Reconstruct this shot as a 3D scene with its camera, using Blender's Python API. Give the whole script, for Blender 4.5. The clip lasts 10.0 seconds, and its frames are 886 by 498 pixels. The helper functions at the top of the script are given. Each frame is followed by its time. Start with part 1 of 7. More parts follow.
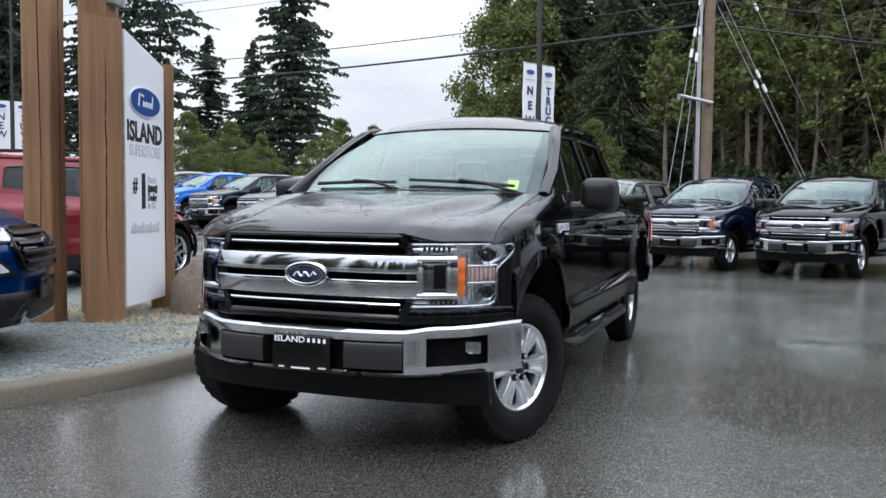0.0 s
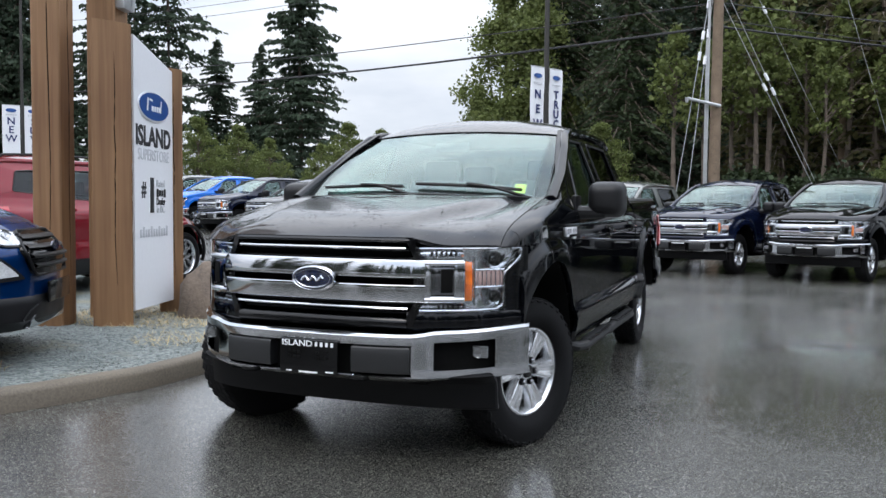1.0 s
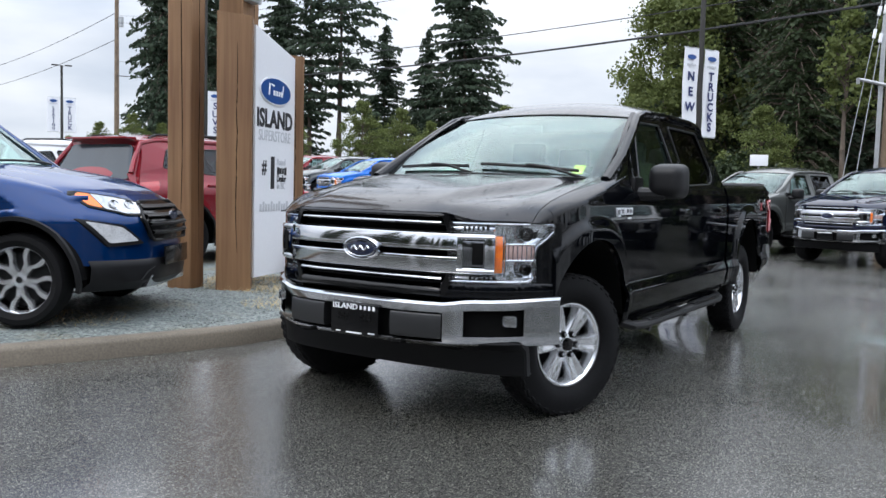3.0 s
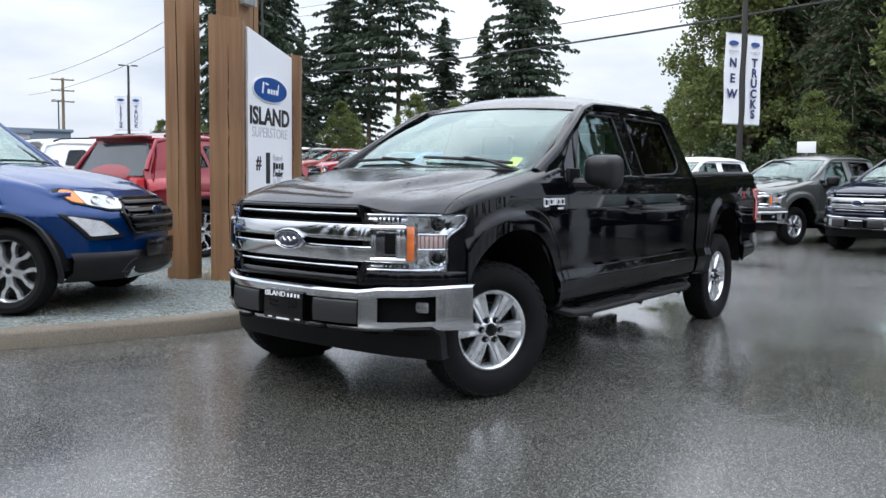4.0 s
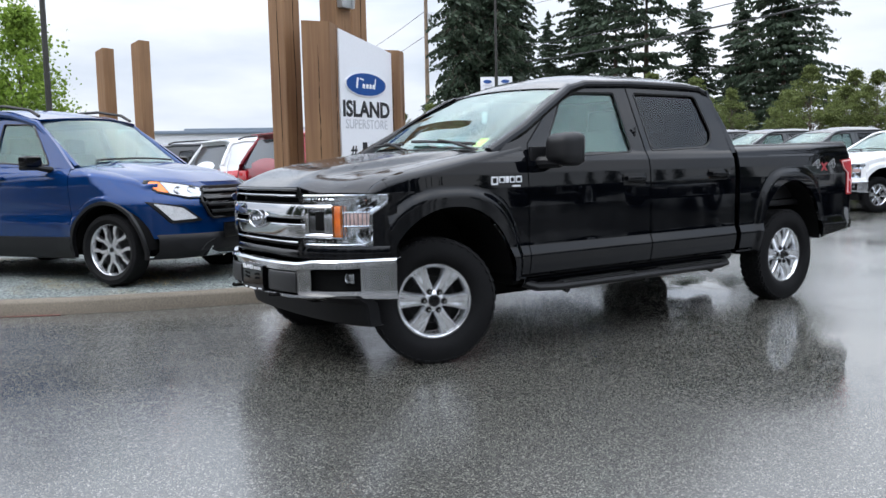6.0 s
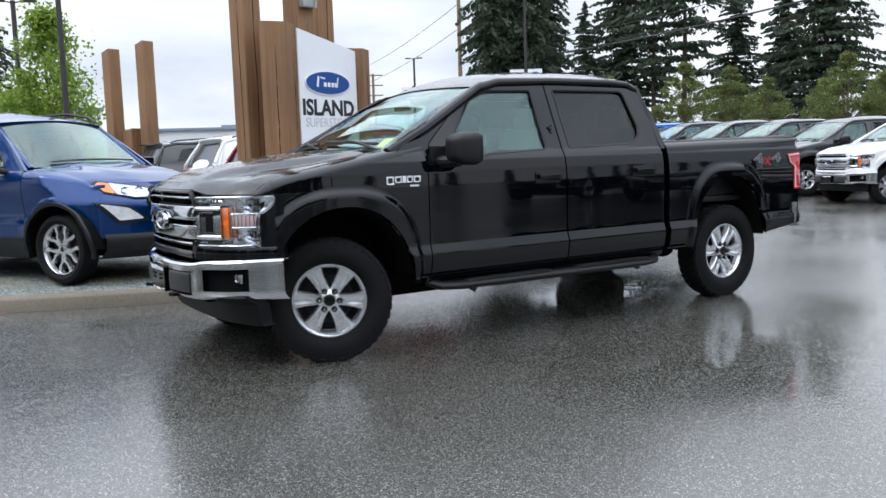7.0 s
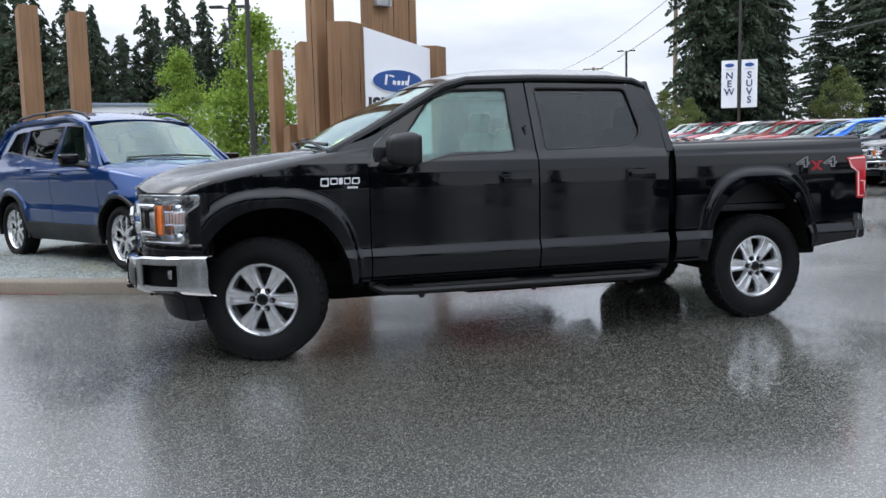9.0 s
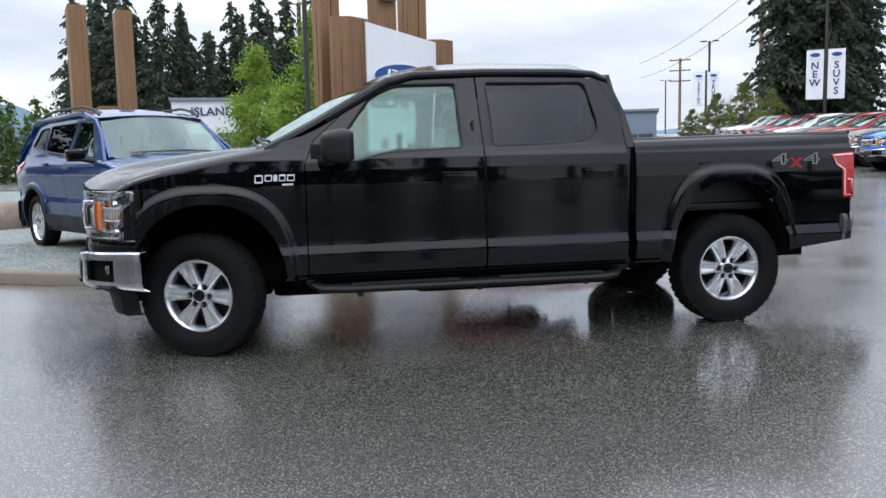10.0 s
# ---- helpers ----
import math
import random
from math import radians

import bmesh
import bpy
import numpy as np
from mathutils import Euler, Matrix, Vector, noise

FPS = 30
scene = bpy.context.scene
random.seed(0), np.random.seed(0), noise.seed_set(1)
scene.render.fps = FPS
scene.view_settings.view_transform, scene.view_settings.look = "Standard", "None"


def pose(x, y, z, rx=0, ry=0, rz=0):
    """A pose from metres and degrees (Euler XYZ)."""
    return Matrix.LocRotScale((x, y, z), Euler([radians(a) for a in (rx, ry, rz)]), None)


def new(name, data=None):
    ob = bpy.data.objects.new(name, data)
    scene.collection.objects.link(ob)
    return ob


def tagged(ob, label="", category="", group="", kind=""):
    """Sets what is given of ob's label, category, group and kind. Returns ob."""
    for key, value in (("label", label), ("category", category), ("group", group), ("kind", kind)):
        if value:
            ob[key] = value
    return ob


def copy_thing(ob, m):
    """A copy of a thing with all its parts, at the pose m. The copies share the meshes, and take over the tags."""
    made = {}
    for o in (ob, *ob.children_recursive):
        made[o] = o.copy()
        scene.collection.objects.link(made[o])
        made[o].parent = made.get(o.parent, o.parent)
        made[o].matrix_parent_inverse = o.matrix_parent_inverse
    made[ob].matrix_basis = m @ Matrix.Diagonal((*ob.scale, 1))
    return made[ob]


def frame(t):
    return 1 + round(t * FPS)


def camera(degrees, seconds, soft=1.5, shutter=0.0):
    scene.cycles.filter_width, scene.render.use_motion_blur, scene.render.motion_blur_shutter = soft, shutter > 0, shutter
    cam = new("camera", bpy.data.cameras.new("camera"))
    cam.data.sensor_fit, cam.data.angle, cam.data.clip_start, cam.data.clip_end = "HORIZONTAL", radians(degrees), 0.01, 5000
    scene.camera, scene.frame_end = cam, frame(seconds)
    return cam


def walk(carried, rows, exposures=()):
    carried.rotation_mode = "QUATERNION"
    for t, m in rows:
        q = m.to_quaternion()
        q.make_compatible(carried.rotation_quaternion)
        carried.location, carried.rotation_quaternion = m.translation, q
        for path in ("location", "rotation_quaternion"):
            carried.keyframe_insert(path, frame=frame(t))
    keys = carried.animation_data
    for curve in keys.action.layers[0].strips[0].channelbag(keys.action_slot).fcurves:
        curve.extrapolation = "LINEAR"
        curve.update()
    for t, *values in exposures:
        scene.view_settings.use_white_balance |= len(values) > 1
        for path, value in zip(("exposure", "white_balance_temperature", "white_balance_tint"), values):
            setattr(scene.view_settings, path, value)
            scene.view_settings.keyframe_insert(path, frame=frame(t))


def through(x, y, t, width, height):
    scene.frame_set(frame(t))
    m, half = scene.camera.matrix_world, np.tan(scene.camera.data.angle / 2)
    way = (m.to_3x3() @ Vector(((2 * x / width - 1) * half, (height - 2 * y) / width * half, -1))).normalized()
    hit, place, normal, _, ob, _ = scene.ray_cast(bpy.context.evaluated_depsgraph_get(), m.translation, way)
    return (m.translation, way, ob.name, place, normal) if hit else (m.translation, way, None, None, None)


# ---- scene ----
cam = camera(55.7, 10.0, soft=1.5)
METRES, EYE, TILT, LEAN, TURN = 7.16, 1.257, -0.8, 0.0, 0.0
ROWS = [
    (0.0, 0.0, 0.0, 0.0, 0.02, -2.28, -0.55),
    (0.5, -0.0001, 0.0003, 0.0002, 0.64, -2.15, -0.27),
    (1.0, 0.0003, -0.0, 0.0004, 0.55, -2.05, -0.5),
    (1.5, -0.0013, 0.0006, 0.0009, -0.02, -2.37, -0.99),
    (2.0, 0.0061, 0.0001, 0.0017, 0.87, -2.66, -0.68),
    (2.5, 0.0427, -0.0177, -0.0039, 6.5, -3.13, -1.47),
    (4.0, 0.2049, -0.0363, -0.0, 16.09, -4.02, -0.99),
    (4.5, 0.2685, -0.021, -0.0033, 17.56, -5.78, -2.19),
    (5.0, 0.3357, -0.0129, -0.0042, 24.86, -5.86, -2.17),
    (6.5, 0.5209, 0.0576, -0.0026, 34.74, -5.05, 1.53),
    (7.0, 0.5725, 0.0957, 0.0004, 36.42, -5.46, 1.37),
    (7.5, 0.6203, 0.137, 0.001, 41.42, -6.3, 0.57),
    (8.0, 0.6602, 0.183, 0.0031, 45.1, -6.3, 0.39),
    (8.5, 0.7062, 0.231, 0.0023, 47.39, -5.42, 0.3),
    (9.0, 0.7343, 0.2892, 0.0031, 51.5, -5.58, 0.63),
    (9.5, 0.7704, 0.3448, 0.003, 53.68, -5.65, 0.57),
    (10.0, 0.7981, 0.4043, 0.0052, 57.22, -5.98, 0.54),
]
walk(cam, [(t, pose(0, 0, EYE, TILT, LEAN, TURN) @ pose(METRES * x, METRES * y, METRES * z, 90 + pitch, roll, yaw)) for t, x, y, z, yaw, pitch, roll in ROWS],
     exposures=[(0.0, 0.52), (2.5, 0.54), (5.0, 0.68), (7.0, 0.66), (10.0, 0.60)])

# ---- light: a bright overcast sky, a wide soft sun behind the cloud ----
SUN_EL, SUN_AZ = 52.0, 215.0
world = bpy.data.worlds.new("overcast_sky")
scene.world = world
world.use_nodes = True
wn, wl = world.node_tree.nodes, world.node_tree.links
wn.clear()
w_out = wn.new("ShaderNodeOutputWorld")
w_bg = wn.new("ShaderNodeBackground")
w_sky = wn.new("ShaderNodeTexSky")
w_sky.sky_type = "NISHITA"
w_sky.sun_disc = False
w_sky.sun_elevation, w_sky.sun_rotation = radians(SUN_EL), radians(SUN_AZ)
w_tc = wn.new("ShaderNodeTexCoord")
w_map = wn.new("ShaderNodeMapping")
w_map.inputs["Scale"].default_value = (1.3, 1.3, 4.5)
w_noise = wn.new("ShaderNodeTexNoise")
w_noise.inputs["Scale"].default_value = 1.6
w_noise.inputs["Detail"].default_value = 7
w_noise.inputs["Roughness"].default_value = 0.52
w_ramp = wn.new("ShaderNodeValToRGB")
w_ramp.color_ramp.elements[0].position = 0.34
w_ramp.color_ramp.elements[0].color = (4.3, 4.9, 5.9, 1)
w_ramp.color_ramp.elements[1].position = 0.62
w_ramp.color_ramp.elements[1].color = (7.6, 7.9, 8.5, 1)
w_mix = wn.new("ShaderNodeMix")
w_mix.data_type = "RGBA"
w_mix.inputs["Factor"].default_value = 0.93
w_bg.inputs["Strength"].default_value = 0.11
wl.new(w_tc.outputs["Generated"], w_map.inputs["Vector"])
wl.new(w_map.outputs["Vector"], w_noise.inputs["Vector"])
wl.new(w_noise.outputs["Fac"], w_ramp.inputs["Fac"])
wl.new(w_sky.outputs["Color"], w_mix.inputs["A"])
wl.new(w_ramp.outputs["Color"], w_mix.inputs["B"])
# an overcast dome is about three times as bright overhead as at the horizon
w_sep = wn.new("ShaderNodeSeparateXYZ")
w_dome = wn.new("ShaderNodeMapRange")
w_dome.inputs["From Min"].default_value, w_dome.inputs["From Max"].default_value = 0.15, 0.95
w_dome.inputs["To Min"].default_value, w_dome.inputs["To Max"].default_value = 0.85, 3.2
w_lit = wn.new("ShaderNodeVectorMath")
w_lit.operation = "SCALE"
wl.new(w_tc.outputs["Generated"], w_sep.inputs["Vector"])
wl.new(w_sep.outputs["Z"], w_dome.inputs["Value"])
wl.new(w_mix.outputs["Result"], w_lit.inputs[0])
wl.new(w_dome.outputs["Result"], w_lit.inputs["Scale"])
wl.new(w_lit.outputs["Vector"], w_bg.inputs["Color"])
wl.new(w_bg.outputs["Background"], w_out.inputs["Surface"])
sun_data = bpy.data.lights.new("sun", "SUN")
sun_data.energy, sun_data.angle, sun_data.color = 0.7, radians(25), (1.0, 0.97, 0.93)
sun = new("sun", sun_data)
sun.rotation_euler = (radians(90 - SUN_EL), 0, radians(180 - SUN_AZ))
# ---- materials ----
def material(name, color, rough=0.5, metal=0.0, coat=0.0, vary=0.0, scale=4.0, fine=60.0, bump=0.0, spec=0.5, rvary=0.0, tint=None, per_object=0.0, per_island=0.0):
    """A surface with variation at two scales: broad stains and fine grain."""
    m = bpy.data.materials.new(name)
    m.use_nodes = True
    n, l = m.node_tree.nodes, m.node_tree.links
    b = n["Principled BSDF"]
    b.inputs["Base Color"].default_value = (*color, 1)
    b.inputs["Roughness"].default_value = rough
    b.inputs["Metallic"].default_value = metal
    b.inputs["Coat Weight"].default_value = coat
    b.inputs["Coat Roughness"].default_value = 0.03
    b.inputs["Specular IOR Level"].default_value = spec
    tc = n.new("ShaderNodeTexCoord")
    broad = n.new("ShaderNodeTexNoise")
    broad.inputs["Scale"].default_value, broad.inputs["Detail"].default_value = scale, 4
    grain = n.new("ShaderNodeTexNoise")
    grain.inputs["Scale"].default_value, grain.inputs["Detail"].default_value = fine, 3
    l.new(tc.outputs["Object"], broad.inputs["Vector"])
    l.new(tc.outputs["Object"], grain.inputs["Vector"])
    add = n.new("ShaderNodeMath")
    add.operation = "ADD"
    l.new(broad.outputs["Fac"], add.inputs[0])
    l.new(grain.outputs["Fac"], add.inputs[1])
    source = add.outputs[0]
    if per_object or per_island:
        extra = n.new("ShaderNodeObjectInfo") if per_object else n.new("ShaderNodeNewGeometry")
        more = n.new("ShaderNodeMath")
        more.operation = "MULTIPLY_ADD"
        more.inputs[1].default_value = per_object or per_island
        l.new(extra.outputs["Random" if per_object else "Random Per Island"], more.inputs[0])
        l.new(source, more.inputs[2])
        source = more.outputs[0]
    if vary:
        ramp = n.new("ShaderNodeMapRange")
        ramp.inputs["From Min"].default_value, ramp.inputs["From Max"].default_value = 0.6, 1.4 + (per_object or per_island)
        l.new(source, ramp.inputs["Value"])
        mix = n.new("ShaderNodeMix")
        mix.data_type = "RGBA"
        other = tint or tuple(min(1, c * (1 + vary)) for c in color)
        mix.inputs["A"].default_value = (*[c * (1 - vary) for c in color], 1)
        mix.inputs["B"].default_value = (*other, 1)
        l.new(ramp.outputs["Result"], mix.inputs["Factor"])
        l.new(mix.outputs["Result"], b.inputs["Base Color"])
    if rvary:
        rr = n.new("ShaderNodeMapRange")
        rr.inputs["From Min"].default_value, rr.inputs["From Max"].default_value = 0.3, 0.7
        rr.inputs["To Min"].default_value, rr.inputs["To Max"].default_value = max(0.02, rough - rvary), min(1, rough + rvary)
        l.new(broad.outputs["Fac"], rr.inputs["Value"])
        l.new(rr.outputs["Result"], b.inputs["Roughness"])
    if bump:
        bm = n.new("ShaderNodeBump")
        bm.inputs["Strength"].default_value, bm.inputs["Distance"].default_value = min(1, bump * 20), bump
        l.new(grain.outputs["Fac"], bm.inputs["Height"])
        l.new(bm.outputs["Normal"], b.inputs["Normal"])
    return m


def glass(name, tint, gloss=0.0, ior=1.52):
    """Real glass for panes with two faces; tint is per face."""
    m = bpy.data.materials.new(name)
    m.use_nodes = True
    n, l = m.node_tree.nodes, m.node_tree.links
    n.clear()
    out = n.new("ShaderNodeOutputMaterial")
    g = n.new("ShaderNodeBsdfGlass")
    g.inputs["Color"].default_value = (*tint, 1)
    g.inputs["Roughness"].default_value = gloss
    g.inputs["IOR"].default_value = ior
    l.new(g.outputs["BSDF"], out.inputs["Surface"])
    return m


def paint(name, color, metal=0.0, coat=1.0):
    return material(name, color, rough=0.35, metal=metal, coat=coat, vary=0.06, scale=1.5, fine=900, spec=0.0)


PAINT_BLACK = paint("black_paint", (0.0012, 0.0015, 0.0025), 0.0, 0.72)


def wet_paint(name, color):
    """Paint under a broken film of rain: a slightly blurred shine with fine beads."""
    m = material(name, color, rough=0.35, coat=0.85, vary=0.06, scale=1.5, fine=900, spec=0.05)
    n, l = m.node_tree.nodes, m.node_tree.links
    b = n["Principled BSDF"]
    tc = n.new("ShaderNodeTexCoord")
    film = n.new("ShaderNodeTexNoise")
    film.inputs["Scale"].default_value, film.inputs["Detail"].default_value = 5.0, 4
    l.new(tc.outputs["Object"], film.inputs["Vector"])
    rr = n.new("ShaderNodeMapRange")
    rr.inputs["From Min"].default_value, rr.inputs["From Max"].default_value = 0.35, 0.65
    rr.inputs["To Min"].default_value, rr.inputs["To Max"].default_value = 0.03, 0.10
    l.new(film.outputs["Fac"], rr.inputs["Value"])
    l.new(rr.outputs["Result"], b.inputs["Coat Roughness"])
    beads = n.new("ShaderNodeTexVoronoi")
    beads.inputs["Scale"].default_value = 110
    l.new(tc.outputs["Object"], beads.inputs["Vector"])
    bp = n.new("ShaderNodeBump")
    bp.invert = True
    bp.inputs["Strength"].default_value, bp.inputs["Distance"].default_value = 0.10, 0.0015
    l.new(beads.outputs["Distance"], bp.inputs["Height"])
    l.new(bp.outputs["Normal"], b.inputs["Coat Normal"])
    return m


WET_BLACK = wet_paint("rain_wet_black_paint", (0.0030, 0.0034, 0.0050))
PAINT_BLUE = paint("blue_paint", (0.0007, 0.026, 0.115), 0.55, 0.9)
PAINT_RED = paint("red_paint", (0.20, 0.008, 0.016), 0.35)
PAINT_NAVY = paint("navy_paint", (0.004, 0.007, 0.022))
PAINT_GREY = paint("grey_paint", (0.10, 0.105, 0.10), 0.5)
PAINT_DARK = paint("charcoal_paint", (0.03, 0.032, 0.035), 0.3)
PAINT_WHITE = paint("white_paint", (0.72, 0.73, 0.74))
PAINT_SILVER = paint("silver_paint", (0.36, 0.37, 0.38), 0.6)
PAINT_SKY = paint("bright_blue_paint", (0.01, 0.13, 0.55), 0.3)
PAINT_ORANGE = paint("rust_red_paint", (0.20, 0.035, 0.025), 0.2)
CHROME = material("chrome", (0.50, 0.51, 0.53), rough=0.06, metal=1.0, vary=0.05, rvary=0.03, fine=500)
SATIN = material("satin_chrome", (0.52, 0.53, 0.55), rough=0.22, metal=1.0, vary=0.06, fine=400)
ALLOY = material("machined_alloy", (0.66, 0.67, 0.69), rough=0.22, metal=0.85, vary=0.08, scale=6, fine=300)
ALLOY_DARK = material("dark_alloy", (0.012, 0.0125, 0.013), rough=0.5, metal=0.2, spec=0.2, vary=0.2)
LAMP_GREY = material("car_lamp_interior", (0.40, 0.41, 0.43), rough=0.14, metal=0.6, coat=1.0, vary=0.4, scale=14, fine=60)
RUBBER = material("tyre_rubber", (0.0065, 0.0065, 0.007), rough=0.75, spec=0.14, vary=0.3, scale=5, fine=90, bump=0.002)
PLASTIC = material("black_plastic", (0.007, 0.007, 0.008), rough=0.45, spec=0.3, vary=0.2, fine=500, bump=0.0006, rvary=0.08)
GLOSS_BLACK = material("gloss_black_plastic", (0.003, 0.003, 0.0035), rough=0.12, spec=0.35, vary=0.1)
SMOKE = material("smoked_chrome", (0.16, 0.165, 0.175), rough=0.08, metal=1.0, vary=0.2, scale=8, fine=300)
PAD_GREY = material("dark_grey_pad", (0.011, 0.0115, 0.0125), rough=0.45, vary=0.15, fine=300)
VOID = material("underbody_black", (0.004, 0.004, 0.004), rough=0.85, spec=0.1, vary=0.3)
LENS = glass("clear_lens", (0.98, 0.99, 1.0))
WINDSHIELD = glass("windshield_glass", (0.82, 0.91, 0.89))
SIDE_GLASS = glass("green_side_glass", (0.70, 0.83, 0.80), 0.0, 1.65)
PRIVACY = glass("privacy_glass", (0.36, 0.37, 0.38), 0.0, 1.75)
REFLECTOR = material("lamp_reflector", (0.70, 0.71, 0.74), rough=0.10, metal=0.95, vary=0.12, fine=40)
FOG = material("fog_lamp_reflector", (0.30, 0.31, 0.32), rough=0.15, metal=0.9, vary=0.4, scale=60, fine=160, bump=0.004)
FOG_WHITE = material("pale_lamp_reflector", (0.72, 0.73, 0.75), rough=0.28, metal=0.25, coat=1.0, vary=0.25, scale=20, fine=90)
DAM = material("matt_air_dam", (0.0035, 0.0035, 0.004), rough=0.55, spec=0.15, vary=0.2, fine=300)
AMBER = material("amber_lens", (0.85, 0.20, 0.02), rough=0.18, coat=0.6, vary=0.15, fine=120)
TAIL_RED = material("red_lens", (0.42, 0.012, 0.02), rough=0.12, coat=0.8, vary=0.15, fine=120)
TAIL_PALE = material("pale_lens", (0.85, 0.45, 0.45), rough=0.2, coat=0.6, vary=0.05)
BADGE_BLUE = material("badge_blue", (0.006, 0.012, 0.04), rough=0.15, coat=1.0, vary=0.1)
SIGN_BLUE = material("sign_blue", (0.015, 0.07, 0.26), rough=0.3, vary=0.12, scale=2)
CLOTH = material("grey_cloth", (0.20, 0.20, 0.20), rough=0.9, vary=0.15, fine=200, bump=0.001)
DASH = material("dash_plastic", (0.03, 0.03, 0.032), rough=0.6, vary=0.15)
STICKER = material("yellow_sticker", (0.62, 0.80, 0.03), rough=0.5, vary=0.05)
WHITE_VINYL = material("white_sign_face", (0.78, 0.79, 0.82), rough=0.4, vary=0.03, scale=1.5, fine=30)
INK = material("black_lettering", (0.015, 0.015, 0.018), rough=0.5, vary=0.1)
INK_GREY = material("grey_lettering", (0.52, 0.53, 0.56), rough=0.5, vary=0.05)
INK_NAVY = material("navy_lettering", (0.02, 0.03, 0.12), rough=0.5, vary=0.1)
DECAL_GREY = material("grey_decal", (0.24, 0.245, 0.255), rough=0.3, metal=0.4, vary=0.05)
MARKER_ROSE = material("rose_reflector", (0.66, 0.44, 0.40), rough=0.2, metal=0.3, vary=0.2, fine=150)
RAIN = material("rain_drop", (0.004, 0.004, 0.005), rough=0.03, coat=1.0)
BADGE_SILVER = material("bright_badge", (0.66, 0.67, 0.70), rough=0.3, metal=0.3, vary=0.05)
RED_DECAL = material("red_decal", (0.26, 0.012, 0.02), rough=0.3, vary=0.05)
CONCRETE = material("kerb_concrete", (0.125, 0.104, 0.078), rough=0.75, vary=0.35, scale=1.6, fine=70, bump=0.004)
STRAW = material("dry_straw", (0.42, 0.33, 0.18), rough=0.9, vary=0.3, per_island=0.5)
STONE = material("boulder_stone", (0.17, 0.13, 0.10), rough=0.85, vary=0.4, scale=6, fine=40, bump=0.02)
STEEL = material("galvanised_steel", (0.42, 0.43, 0.44), rough=0.45, metal=0.7, vary=0.15)
POLE_DARK = material("dark_bronze_pole", (0.035, 0.033, 0.03), rough=0.5, metal=0.3, vary=0.2)
POLE_WOOD = material("utility_pole_wood", (0.165, 0.120, 0.082), rough=0.85, vary=0.4, scale=3, fine=50, bump=0.006)
WIRE = material("overhead_cable", (0.02, 0.02, 0.022), rough=0.6)
BARK = material("tree_bark", (0.075, 0.055, 0.042), rough=0.95, vary=0.4, scale=5, fine=40, bump=0.015)
BARK_PALE = material("pale_bark", (0.12, 0.095, 0.075), rough=0.95, vary=0.35, scale=5, fine=40, bump=0.01)
STUCCO = material("pale_wall", (0.62, 0.63, 0.64), rough=0.8, vary=0.08, scale=0.4)
ROOFING = material("blue_grey_wall", (0.16, 0.20, 0.25), rough=0.6, vary=0.1)
FARGLASS = material("far_window", (0.03, 0.04, 0.05), rough=0.1, vary=0.1)


def foliage(name, dark, light, through=0.25):
    """Leaves: each clump its own shade, with some light passing through."""
    m = material(name, dark, rough=0.65, vary=0.3, tint=light, scale=0.5, fine=4, per_island=0.7, spec=0.3)
    n, l = m.node_tree.nodes, m.node_tree.links
    b = n["Principled BSDF"]
    tl = n.new("ShaderNodeBsdfTranslucent")
    col = b.inputs["Base Color"].links[0].from_socket
    l.new(col, tl.inputs["Color"])
    mix = n.new("ShaderNodeMixShader")
    mix.inputs["Fac"].default_value = through
    l.new(b.outputs["BSDF"], mix.inputs[1])
    l.new(tl.outputs["BSDF"], mix.inputs[2])
    l.new(mix.outputs["Shader"], n["Material Output"].inputs["Surface"])
    return m


LEAF_SPRUCE = foliage("spruce_needles", (0.021, 0.036, 0.024), (0.056, 0.084, 0.048))
LEAF_CEDAR = foliage("cedar_sprays", (0.016, 0.030, 0.013), (0.052, 0.075, 0.029))
LEAF_LIME = foliage("bright_leaves", (0.115, 0.20, 0.028), (0.27, 0.385, 0.062), 0.45)
LEAF_OLIVE = foliage("olive_leaves", (0.072, 0.105, 0.032), (0.19, 0.22, 0.07), 0.4)
LEAF_BROWN = foliage("dry_cedar", (0.044, 0.047, 0.018), (0.115, 0.108, 0.04), 0.35)
LEAF_YOUNG = foliage("young_fir_needles", (0.05, 0.095, 0.022), (0.11, 0.18, 0.05), 0.3)


